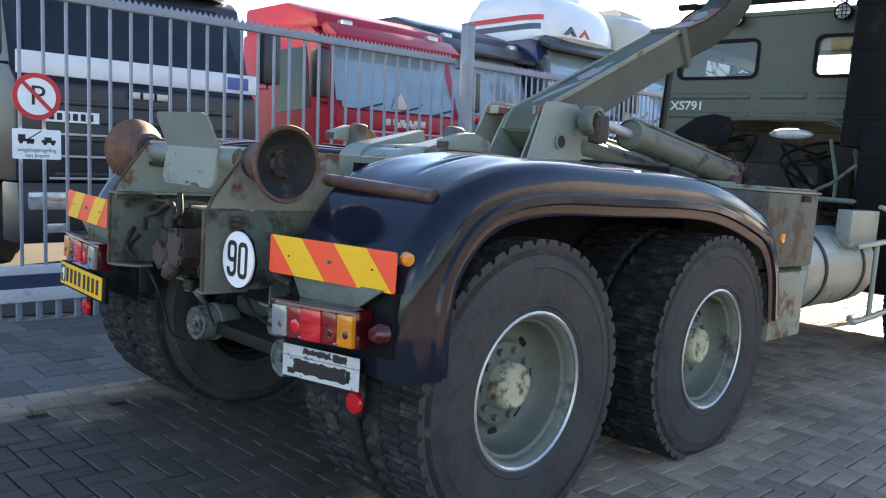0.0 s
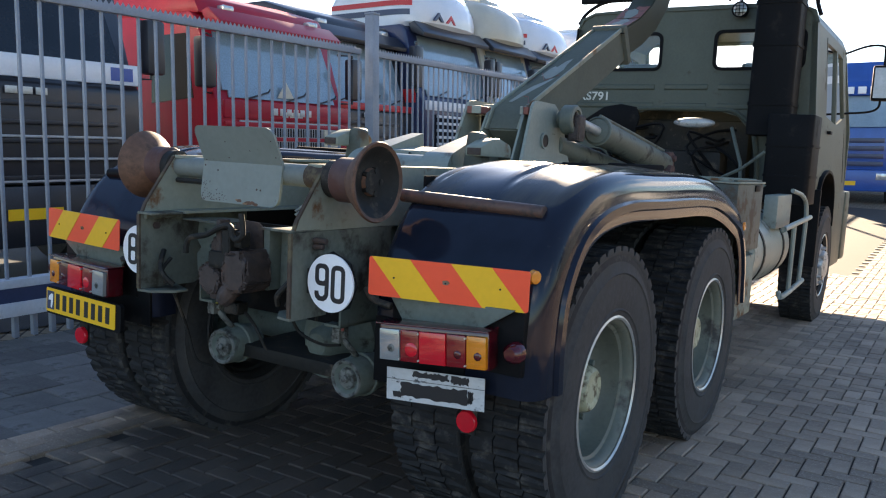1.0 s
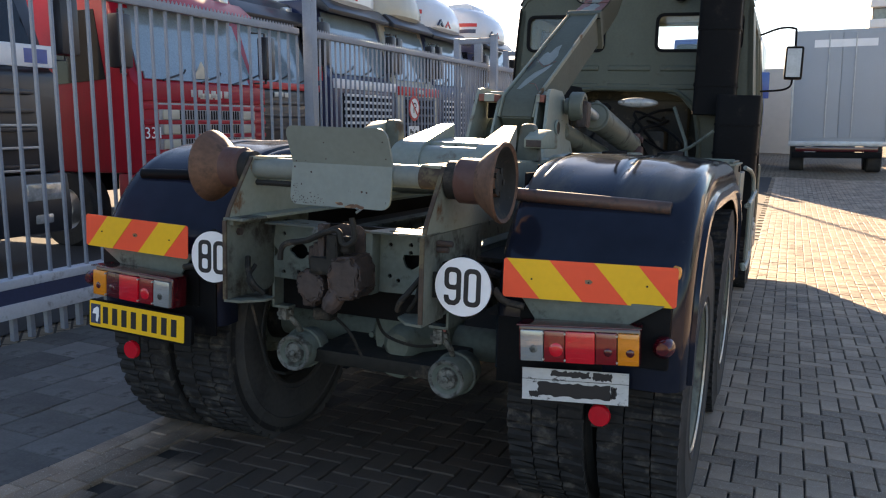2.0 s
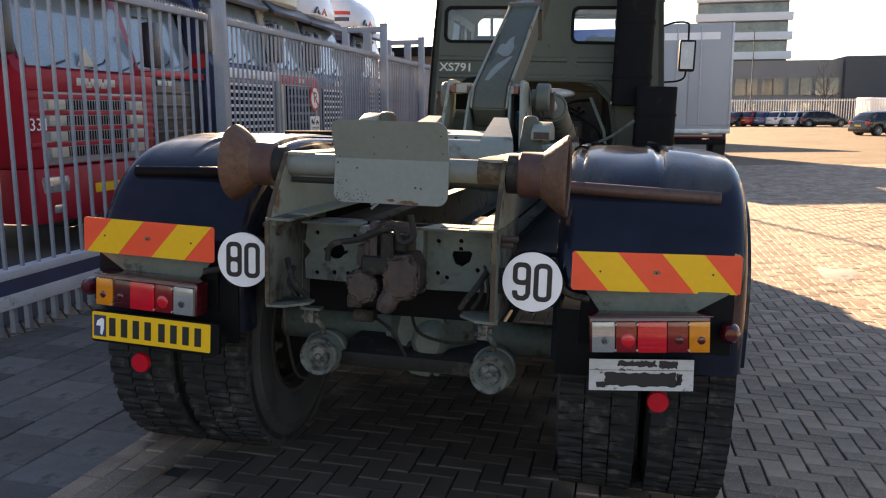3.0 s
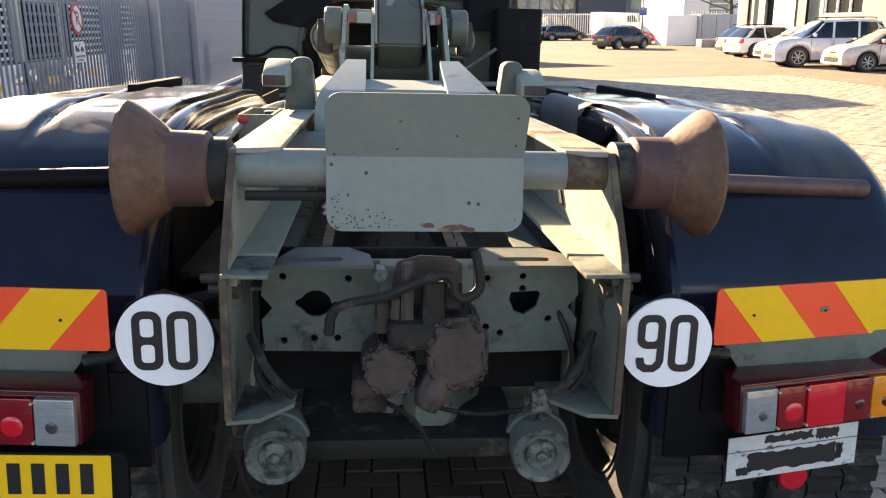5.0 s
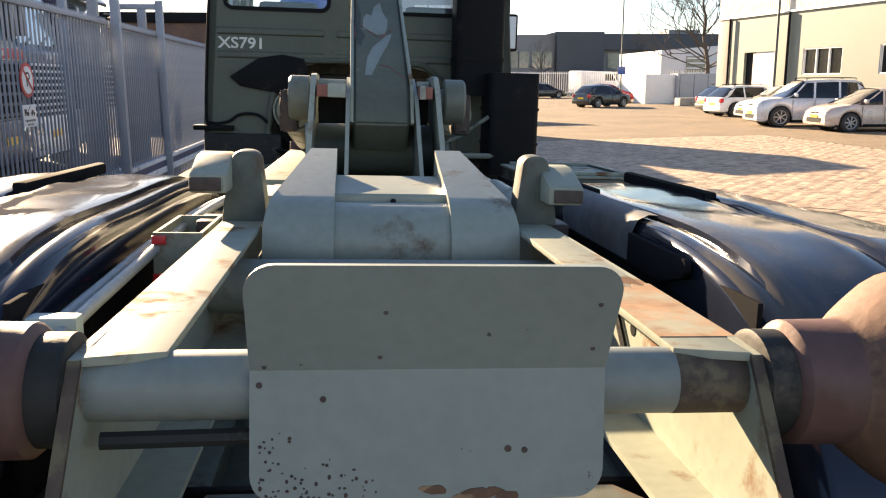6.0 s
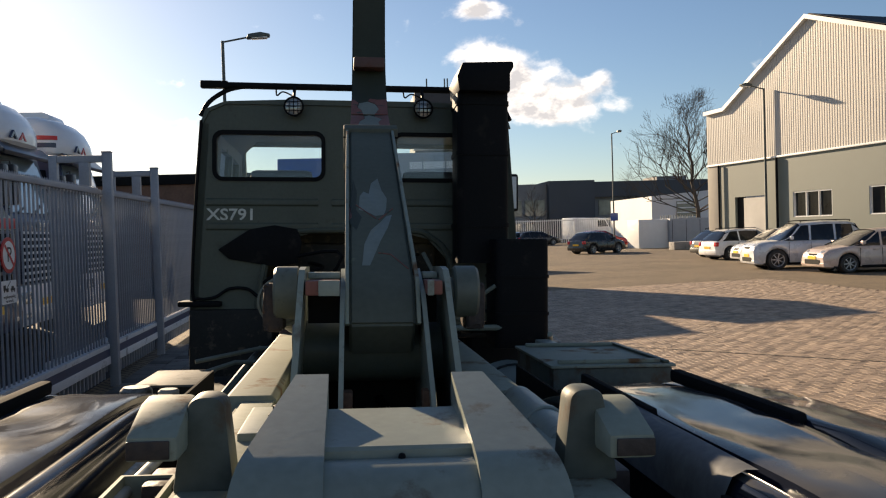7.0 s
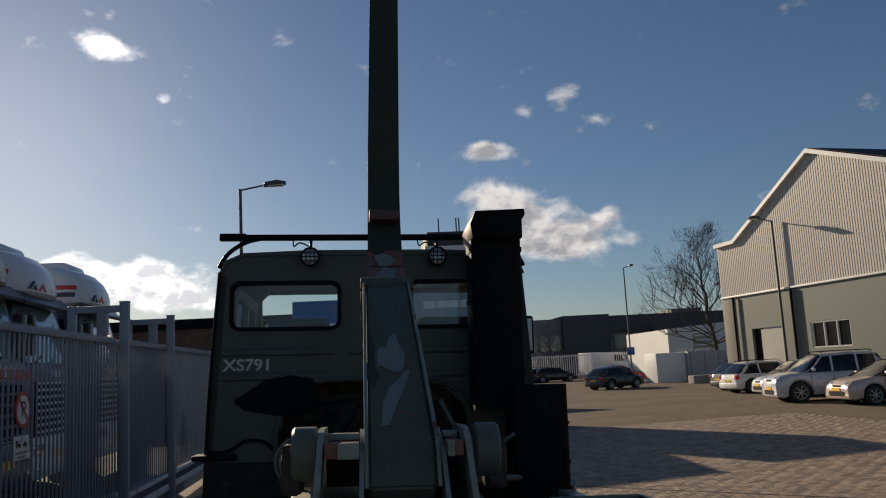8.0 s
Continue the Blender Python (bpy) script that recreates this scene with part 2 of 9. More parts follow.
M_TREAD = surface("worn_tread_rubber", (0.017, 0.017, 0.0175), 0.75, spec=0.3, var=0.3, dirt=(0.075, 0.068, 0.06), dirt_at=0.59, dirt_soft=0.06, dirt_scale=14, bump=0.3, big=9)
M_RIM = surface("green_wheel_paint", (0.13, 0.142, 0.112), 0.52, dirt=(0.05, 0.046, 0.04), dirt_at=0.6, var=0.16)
M_RIMEDGE = surface("scuffed_bare_rim", (0.5, 0.52, 0.5), 0.35, 0.6, var=0.15)
M_HUB = surface("yellowed_hub_paint", (0.42, 0.42, 0.28), 0.5, dirt=(0.12, 0.1, 0.06), dirt_at=0.55, dirt_scale=18, var=0.15)
M_STEEL = surface("galvanised_steel", (0.42, 0.44, 0.46), 0.42, 0.75, var=0.15, big=6, bump=0.05)
M_ALU = surface("dull_zinc", (0.45, 0.46, 0.45), 0.45, 0.5, var=0.2, dirt=(0.16, 0.15, 0.13), dirt_at=0.6, dirt_scale=14)
M_DULL = surface("grimy_zinc", (0.17, 0.18, 0.165), 0.55, 0.2, var=0.25, dirt=(0.045, 0.045, 0.04), dirt_at=0.53, dirt_scale=22, dirt_soft=0.06)
M_HANGER = surface("grimy_grey_green_paint", (0.135, 0.148, 0.122), 0.6, spec=0.2, dirt=(0.045, 0.04, 0.032), dirt_at=0.56, dirt_scale=6, dirt_soft=0.06, var=0.2)
M_FENCE = surface("fence_zinc", (0.25, 0.275, 0.32), 0.5, 0.2, var=0.12, big=3, bump=0.04)
M_RAIL = surface("white_beam_paint", (0.55, 0.57, 0.6), 0.5, var=0.1, dirt=(0.25, 0.25, 0.25), dirt_at=0.62)
M_RAILBLUE = surface("navy_band_paint", (0.03, 0.045, 0.1), 0.5, var=0.15)
M_CONC = surface("concrete", (0.3, 0.29, 0.27), 0.85, var=0.15, bump=0.3, dirt=(0.15, 0.145, 0.13), dirt_at=0.6)
M_BAREBROWN = surface("brown_pipe", (0.1, 0.055, 0.04), 0.5, var=0.2, dirt=(0.03, 0.03, 0.03), dirt_at=0.55)
M_YELLOW = surface("reflective_yellow", (0.85, 0.48, 0.008), 0.35, var=0.06, bump=0.02)
M_ORANGE = surface("reflective_red_orange", (1.0, 0.085, 0.028), 0.35, var=0.06, bump=0.02)
M_WHITE = surface("white_sheet", (0.86, 0.87, 0.88), 0.4, var=0.04, bump=0.02)
M_INK = surface("black_ink", (0.012, 0.012, 0.014), 0.5, var=0.1, bump=0)
M_PLATE = surface("yellow_plate", (0.9, 0.52, 0.014), 0.35, var=0.05, bump=0.02)
M_SCRAPED = surface("scraped_plate", (0.5, 0.51, 0.5), 0.5, dirt=(0.06, 0.06, 0.062), dirt_at=0.62, dirt_scale=24, var=0.14, dirt_soft=0.03, stretch=(1, 1, 1.8))
M_LENSRED = surface("red_lens", (0.6, 0.008, 0.02), 0.12, var=0.1, bump=0, coat=0.6)
M_LENSDARK = surface("dark_red_lens", (0.07, 0.004, 0.008), 0.12, var=0.1, bump=0, coat=0.6)
M_LENSMID = surface("mid_red_lens", (0.2, 0.005, 0.009), 0.12, var=0.1, bump=0, coat=0.6)
M_LENSAMB = surface("amber_lens", (0.7, 0.23, 0.008), 0.12, var=0.1, bump=0, coat=0.6)
M_LENSCLEAR = surface("clear_lens", (0.3, 0.32, 0.32), 0.1, 0.3, var=0.12, bump=0, coat=0.6)
M_STENCIL = surface("stencil_white", (0.6, 0.62, 0.56), 0.6, var=0.1, dirt=(0.12, 0.14, 0.1), dirt_at=0.62, dirt_scale=30)
M_SIGNRED = surface("sign_red", (0.55, 0.02, 0.025), 0.35, var=0.06, bump=0)
M_GLASS = glass("window_glass", (0.95, 0.98, 0.98), clear=0.97)
M_DGLASS = surface("dark_window_glass", (0.012, 0.014, 0.017), 0.05, var=0.3, bump=0, coat=0.15, spec=0.4)
M_HALLGLASS = surface("hall_window_glass", (0.012, 0.013, 0.014), 0.15, var=0.2, bump=0, spec=0.25)
M_POLE = surface("dark_pole_paint", (0.07, 0.085, 0.08), 0.5, var=0.15)
M_PRIMER = surface("red_primer", (0.2, 0.068, 0.05), 0.6, var=0.2, dirt=(0.06, 0.07, 0.055), dirt_at=0.6, dirt_scale=20)
# Pale blue base paints the mirrored sky into opaque windscreens.
M_SCREEN = surface("sky_tinted_windscreen", (0.22, 0.3, 0.35), 0.05, var=0.25, bump=0, coat=1.0, big=0.8)
M_SEAT = surface("blue_grey_seat", (0.08, 0.1, 0.14), 0.8, var=0.2)
M_PIPE = surface("pale_pipe_paint", (0.3, 0.33, 0.33), 0.5, var=0.15, spec=0.3, dirt=(0.12, 0.12, 0.11), dirt_at=0.6)
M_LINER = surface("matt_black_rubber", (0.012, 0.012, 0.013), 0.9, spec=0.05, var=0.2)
M_RUSTWASH = surface("thin_orange_rust", (0.25, 0.155, 0.09), 0.75, spec=0.2, dirt=(0.23, 0.235, 0.185), dirt_at=0.53, dirt_scale=11, dirt_soft=0.1, var=0.22, bump=0.2, big=12)
M_EDGERUST = surface("dull_edge_rust", (0.07, 0.052, 0.04), 0.75, spec=0.2, dirt=(0.13, 0.11, 0.07), dirt_at=0.57, dirt_scale=14, var=0.3, bump=0.2)
M_PALEYELLOW = surface("yellow_tag", (0.6, 0.6, 0.12), 0.6, var=0.1)
M_PINK = surface("faded_red_tag", (0.24, 0.07, 0.06), 0.6, var=0.1)
M_TAPE = surface("silver_tape", (0.13, 0.135, 0.14), 0.65, 0.0, spec=0.12, var=0.2, big=8, bump=0.25)
M_GROUT = surface("pale_shelf_plate", (0.3, 0.32, 0.3), 0.55, var=0.15, dirt=(0.14, 0.12, 0.09), dirt_at=0.6)
M_GREYLID = surface("dusty_grey_sheet", (0.11, 0.115, 0.112), 0.65, spec=0.15, var=0.2, dirt=(0.05, 0.05, 0.045), dirt_at=0.6, bump=0.1)
M_TEAL = surface("pale_teal_paint", (0.3, 0.42, 0.42), 0.5, var=0.12)

# ---- builders ----


def part(name, bm, material, parent=None, label="", crisp=38):
    """Links a bmesh as one mesh object, under a thing or a part."""
    bm.normal_update()
    limit = radians(crisp)
    for f in bm.faces:
        f.smooth = True
    for e in bm.edges:
        e.smooth = len(e.link_faces) == 2 and e.calc_face_angle(0) < limit
    me = bpy.data.meshes.new(name)
    bm.to_mesh(me)
    bm.free()
    for one in material if isinstance(material, (list, tuple)) else [material]:
        me.materials.append(one)
    ob = new(name, me)
    ob.parent = parent
    if label:
        tagged(ob, label)
    return ob


def thing(name, label, category, group="", m=None):
    """An Empty that parents the parts of one thing."""
    ob = new(name)
    ob.empty_display_size = 0.2
    if m is not None:
        ob.matrix_world = m
    return tagged(ob, label, category, group)


def _finish(bm, verts, bevel, m, index):
    faces = list({f for v in verts for f in v.link_faces})
    bmesh.ops.recalc_face_normals(bm, faces=faces)
    if m is not None:
        bmesh.ops.transform(bm, matrix=m, verts=verts)
    for f in faces:
        f.material_index = index
    if bevel:
        edges = [e for e in {e for v in verts for e in v.link_edges} if len(e.link_faces) == 2 and e.calc_face_angle(0) > 0.6]
        bmesh.ops.bevel(bm, geom=edges, offset=bevel, segments=2, affect="EDGES", profile=0.6, clamp_overlap=True)


def box(bm, x, y, z, bevel=0.0, m=None, index=0):
    """A box between two values on each axis."""
    v = [bm.verts.new((a, b, c)) for a in x for b in y for c in z]
    for i in ((0, 1, 3, 2), (4, 6, 7, 5), (0, 4, 5, 1), (2, 3, 7, 6), (0, 2, 6, 4), (1, 5, 7, 3)):
        bm.faces.new([v[k] for k in i])
    _finish(bm, v, bevel, m, index)
    return bm


def prism(bm, pts, axis, a, b, bevel=0.0, m=None, index=0):
    """A polygon, given in the two other axes in their order, drawn out along an axis from a to b."""
    place = {"x": lambda u, v, w: (w, u, v), "y": lambda u, v, w: (u, w, v), "z": lambda u, v, w: (u, v, w)}[axis]
    lo, hi = ([bm.verts.new(place(u, v, w)) for u, v in pts] for w in (a, b))
    bm.faces.new(lo)
    bm.faces.new(hi)
    n = len(pts)
    for i in range(n):
        bm.faces.new((lo[i], lo[(i + 1) % n], hi[(i + 1) % n], hi[i]))
    _finish(bm, lo + hi, bevel, m, index)
    return bm


def holed(bm, outer, holes, axis, a, b, index=0, bevel=0.0):
    """A plate with holes through it: outlines in the two other axes, from a to b along the axis."""
    place = {"x": lambda u, v, w: (w, u, v), "y": lambda u, v, w: (u, w, v), "z": lambda u, v, w: (u, v, w)}[axis]
    edges, verts = [], []
    for loop in [outer, *holes]:
        vs = [bm.verts.new(place(u, v, a)) for u, v in loop]
        verts += vs
        edges += [bm.edges.new((vs[i], vs[(i + 1) % len(vs)])) for i in range(len(vs))]
    got = bmesh.ops.triangle_fill(bm, edges=edges, use_beauty=True, use_dissolve=False)
    faces = [g for g in got["geom"] if isinstance(g, bmesh.types.BMFace)]
    ext = bmesh.ops.extrude_face_region(bm, geom=faces)
    moved = [g for g in ext["geom"] if isinstance(g, bmesh.types.BMVert)]
    step = {"x": (b - a, 0, 0), "y": (0, b - a, 0), "z": (0, 0, b - a)}[axis]
    bmesh.ops.translate(bm, vec=step, verts=moved)
    _finish(bm, verts + moved, 0, None, index)
    return bm


def circle(u, v, r, n=12, squash=1.0):
    return [(u + r * math.cos(k * math.tau / n), v + squash * r * math.sin(k * math.tau / n)) for k in range(n)]


def rounded(u0, u1, v0, v1, r, n=4):
    """A rectangle with rounded corners, as an outline."""
    out = []
    for cu, cv, start in ((u1 - r, v1 - r, 0), (u0 + r, v1 - r, 90), (u0 + r, v0 + r, 180), (u1 - r, v0 + r, 270)):
        out += [(cu + r * math.cos(radians(start + 90 * k / n)), cv + r * math.sin(radians(start + 90 * k / n))) for k in range(n + 1)]
    return out


def lathe(bm, profile, origin, along, seg=28, index=0):
    """Turns a profile of (radius, height) round an axis that starts at origin."""
    turn = Vector(along).normalized().to_track_quat("Z", "Y").to_matrix().to_4x4()
    m = Matrix.Translation(origin) @ turn
    rings, made = [], []
    for r, h in profile:
        if r < 1e-5:
            rings.append([bm.verts.new(m @ Vector((0, 0, h)))])
        else:
            rings.append([bm.verts.new(m @ Vector((r * math.cos(k * math.tau / seg), r * math.sin(k * math.tau / seg), h))) for k in range(seg)])
        made += rings[-1]
    for a, b in zip(rings, rings[1:]):
        for k in range(seg):
            k2 = (k + 1) % seg
            ring = [a[k], a[k2], b[k2], b[k]] if len(a) > 1 and len(b) > 1 else [a[0], b[k2], b[k]] if len(a) == 1 else [a[k], a[k2], b[0]]
            f = bm.faces.new(ring)
            f.material_index = index
    bmesh.ops.recalc_face_normals(bm, faces=list({f for v in made for f in v.link_faces}))
    return bm


def cyl(bm, p0, p1, r0, r1=None, seg=20, edge=0.0, index=0):
    """A round bar or cone between two points, its rims slightly rounded."""
    r1 = r0 if r1 is None else r1
    d = Vector(p1) - Vector(p0)
    h = d.length
    prof = [(0, 0), (r0 - edge, 0), (r0, edge), (r1, h - edge), (r1 - edge, h), (0, h)] if edge else [(0, 0), (r0, 0), (r1, h), (0, h)]
    return lathe(bm, prof, p0, d, seg, index)


def bent(pts, steps=5):
    """A smooth line through points."""
    p = [Vector(q) for q in pts]
    p = [2 * p[0] - p[1], *p, 2 * p[-1] - p[-2]]
    out = []
    for a, b, c, d in zip(p, p[1:], p[2:], p[3:]):
        for k in range(steps):
            t = k / steps
            out.append(0.5 * (2 * b + (c - a) * t + (2 * a - 5 * b + 4 * c - d) * t * t + (3 * b - a - 3 * c + d) * t**3))
    return [*out, p[-2]]


def tube(bm, pts, r, seg=8, index=0):
    """A round tube along a line of points."""
    pts = [Vector(p) for p in pts]
    rings, side = [], None
    for i, p in enumerate(pts):
        d = (pts[min(i + 1, len(pts) - 1)] - pts[max(i - 1, 0)]).normalized()
        if side is None:
            side = d.orthogonal().normalized()
        side = (side - d * side.dot(d)).normalized()
        up = d.cross(side)
        rings.append([bm.verts.new(p + r * (math.cos(k * math.tau / seg) * side + math.sin(k * math.tau / seg) * up)) for k in range(seg)])
    for a, b in zip(rings, rings[1:]):
        for k in range(seg):
            bm.faces.new((a[k], a[(k + 1) % seg], b[(k + 1) % seg], b[k])).material_index = index
    for ring in (rings[0][::-1], rings[-1]):
        bm.faces.new(ring).material_index = index
    return bm


def lettering(text, size, depth=0.001, squeeze=1.0, bold=0.0):
    """Words as a flat bmesh about their middle, in x and y; built-in font."""
    cu = bpy.data.curves.new("words", "FONT")
    cu.body, cu.size, cu.align_x, cu.align_y, cu.extrude = text, size, "CENTER", "CENTER", depth
    cu.resolution_u, cu.offset = 3, bold
    ob = bpy.data.objects.new("words", cu)
    scene.collection.objects.link(ob)
    bpy.context.view_layer.update()
    me = bpy.data.meshes.new_from_object(ob)
    bpy.data.objects.remove(ob)
    bm = bmesh.new()
    bm.from_mesh(me)
    bpy.data.meshes.remove(me)
    bmesh.ops.scale(bm, vec=(squeeze, 1, 1), verts=bm.verts)
    return bm


def BM():
    return bmesh.new()


def slope(x, y):
    """Height of the street: it falls to a gutter beside the lorry, and along it, and rises to the car park."""
    g = 3.1
    across = -0.0323 * max(-4.5, min(x, g)) + (0.0 if x <= g else 0.0101 * (min(x, 13.0) - g))
    fade = max(0.0, 1.0 - max(0.0, x - g) / 8.0)
    along = -0.0237 * max(-5.0, min(y, 8.0))
    if y > 8.0:
        along *= max(0.0, 1.0 - (y - 8.0) / 22.0)
    return across + along * fade

# ---- the lorry, in its own frame: x right, y ahead, z up from the street under its tail ----
lorry = thing("military_lorry", "grey-green military hooklift lorry with blue-black rear mudguards, parked on brick paving", "lorry", m=STAND)
SIDES = (-1, 1)


def wheel(x, y, r=0.58, side=1, deep=True):
    """One tyre on its rim, the outer face towards side."""
    C = 0.55
    w = part("wheel", cyl(BM(), (x - side * 0.09, y, C), (x - side * 0.05, y, C), 0.12, seg=20), M_DARK, lorry)
    bm = BM()
    hw, lugs = 0.145, 46
    flat = [(0.29, -hw + 0.03), (0.305, -hw), (0.325, -hw - 0.004), (0.33, -hw - 0.01), (0.338, -hw - 0.005), (0.40, -hw - 0.012), (0.47, -hw - 0.008), (0.476, -hw - 0.013), (0.484, -hw - 0.006), (0.52, -hw + 0.002), (r - 0.035, -hw + 0.006)]
    tread = []
    for row, (u0, u1) in enumerate(((-0.143, -0.052), (-0.046, 0.046), (0.052, 0.143))):
        tread += [(u0 - 0.002, row, False), (u0, row, True), (u1, row, True), (u1 + 0.002, row, False)]
    turn = Vector((side, 0, 0)).to_track_quat("Z", "Y").to_matrix().to_4x4()
    hub_m = Matrix.Translation((x, y, C)) @ turn
    seg = lugs * 8
    rings = []
    for rr, h in flat:
        rings.append([rr] * seg + [h])
    for u, row, proud in tread:
        lean = float(np.interp(u, [-0.143, -0.05, 0.05, 0.143], [0.0, 3.0, -3.0, 0.0]))
        rings.append([(r if proud and int(k + lean + 40) % 8 > 1 else r - 0.02) for k in range(seg)] + [u])
    for rr, h in reversed(flat):
        rings.append([rr] * seg + [-h])
    made = [[bm.verts.new(hub_m @ Vector((q[k] * math.cos(k * math.tau / seg), q[k] * math.sin(k * math.tau / seg), q[-1]))) for k in range(seg)] for q in rings]
    for p, q in zip(made, made[1:]):
        for k in range(seg):
            bm.faces.new((p[k], p[(k + 1) % seg], q[(k + 1) % seg], q[k])).material_index = 1 if abs(q[k].co.x - x) < 0.1435 and abs(p[k].co.x - x) < 0.1435 else 0
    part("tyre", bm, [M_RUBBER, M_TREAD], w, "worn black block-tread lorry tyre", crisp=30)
    bm = BM()
    d = 0.02 if deep else 0.13
    lathe(bm, [(0.262, -0.13), (0.25, -0.1), (0.235, d - 0.1), (0.2, d - 0.085), (0.13, d - 0.07), (0.11, d - 0.06), (0.0, d - 0.06)] if not deep else [(0.307, 0.135), (0.3, 0.14), (0.288, 0.135), (0.276, 0.115), (0.272, 0.1), (0.26, 0.092), (0.256, 0.05), (0.247, 0.012), (0.226, -0.018), (0.2, -0.026), (0.176, -0.018), (0.16, -0.004), (0.0, -0.004)], (x, y, C), (side, 0, 0), 40)
    for k in range(8):
        a = k * math.tau / 8
        cyl(bm, (x - side * 0.05, y + 0.208 * math.cos(a), C + 0.208 * math.sin(a)), (x - side * 0.0215, y + 0.208 * math.cos(a), C + 0.208 * math.sin(a)), 0.027, seg=14, index=1)
    part("rim", bm, [M_RIM if side * x > 0 else M_DARK, M_DARK], w, "dished grey-green steel rim" if side * x > 0 else "dark inner rim")
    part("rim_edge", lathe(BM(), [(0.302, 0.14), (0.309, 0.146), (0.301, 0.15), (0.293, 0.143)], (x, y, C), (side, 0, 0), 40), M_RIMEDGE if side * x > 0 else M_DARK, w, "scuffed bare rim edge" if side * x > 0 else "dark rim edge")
    if deep:
        bm = lathe(BM(), [(0.098, 0.0), (0.095, 0.05), (0.088, 0.075), (0.078, 0.083), (0.06, 0.082), (0.055, 0.078), (0.0, 0.08)], (x, y, C), (side, 0, 0), 24)
        part("hub", bm, M_HUB if side * x > 0 else M_DARK, w, "hub with flaking pale yellow paint" if side * x > 0 else "dark inner hub")
        for k in range(10):
            a = k * math.tau / 10
            part("wheel_nut", cyl(BM(), (x, y + 0.135 * math.cos(a), C + 0.135 * math.sin(a)), (x + side * 0.034, y + 0.135 * math.cos(a), C + 0.135 * math.sin(a)), 0.014, seg=6), M_CHASSIS, w)
        part("hub_flange", lathe(BM(), [(0.168, -0.002), (0.165, 0.01), (0.155, 0.014), (0.096, 0.016)], (x, y, C), (side, 0, 0), 32), M_CHASSIS, w, "dark inner hub flange")
    return w


for s in SIDES:
    for y in (0.735, 2.2):
        wheel(s * 1.12, y, side=s)
        wheel(s * 0.78, y, side=-s)
    w = wheel(s * 1.08, 6.52, side=s, deep=False)
    bm = BM()
    lathe(bm, [(0.235, 0.02), (0.225, 0.1), (0.2, 0.135), (0.15, 0.14), (0.14, 0.17), (0.1, 0.19), (0, 0.19)], (s * 1.08, 6.52, 0.55), (s, 0, 0), 28)
    for k in range(10):
        a = k * math.tau / 10
        cyl(bm, (s * 1.21, 6.52 + 0.175 * math.cos(a), 0.55 + 0.175 * math.sin(a)), (s * 1.25, 6.52 + 0.175 * math.cos(a), 0.55 + 0.175 * math.sin(a)), 0.016, seg=8)
    part("wheel_centre", bm, M_ALU, w, "bare metal front wheel centre with nuts")

# axles and what hangs under the tail
for y in (0.735, 2.2):
    bm = BM()
    cyl(bm, (-0.95, y, 0.56), (0.95, y, 0.56), 0.075, seg=16)
    lathe(bm, [(0, -0.23), (0.1, -0.22), (0.17, -0.15), (0.2, -0.02), (0.2, 0.06), (0.16, 0.16), (0.09, 0.22), (0, 0.23)], (0.02, y, 0.58), (0, 1, 0), 24)
    for k in range(10):
        a = k * math.tau / 10
        cyl(bm, (0.02 + 0.17 * math.cos(a), y - 0.17, 0.58 + 0.17 * math.sin(a)), (0.02 + 0.17 * math.cos(a), y - 0.12, 0.58 + 0.17 * math.sin(a)), 0.014, seg=6)
    lathe(bm, [(0, -0.36), (0.05, -0.355), (0.075, -0.33), (0.085, -0.26), (0.12, -0.2), (0.16, -0.15)], (0.07, y, 0.6), (0, 1, 0), 20)
    ax = part("axle", bm, M_CHASSIS, lorry, "greasy grey-green axle with a round differential housing")
    bm = prism(BM(), [(-0.09, 0.62), (-0.07, 0.74), (0.02, 0.79), (0.1, 0.76), (0.13, 0.66), (0.11, 0.5), (0.06, 0.42), (-0.03, 0.43), (-0.07, 0.5)], "y", y - 0.27, y - 0.1, 0.03)
    part("differential_nose", bm, M_CHASSIS, ax, crisp=50)
    part("drain_opening", prism(BM(), rounded(-0.045, 0.03, 0.455, 0.51, 0.02), "y", y - 0.2735, y - 0.2), M_INK, ax)
    part("filler_plug", lathe(BM(), [(0.02, 0.0), (0.028, 0.004), (0.026, 0.02), (0.012, 0.02), (0.01, 0.008), (0, 0.008)], (-0.011, y - 0.268, 0.56), (0, -1, 0), 14), M_DARK, ax)
bm = box(BM(), (-1.0, 1.0), (6.45, 6.59), (0.48, 0.6), 0.02)
part("front_axle", bm, M_DARK, lorry)
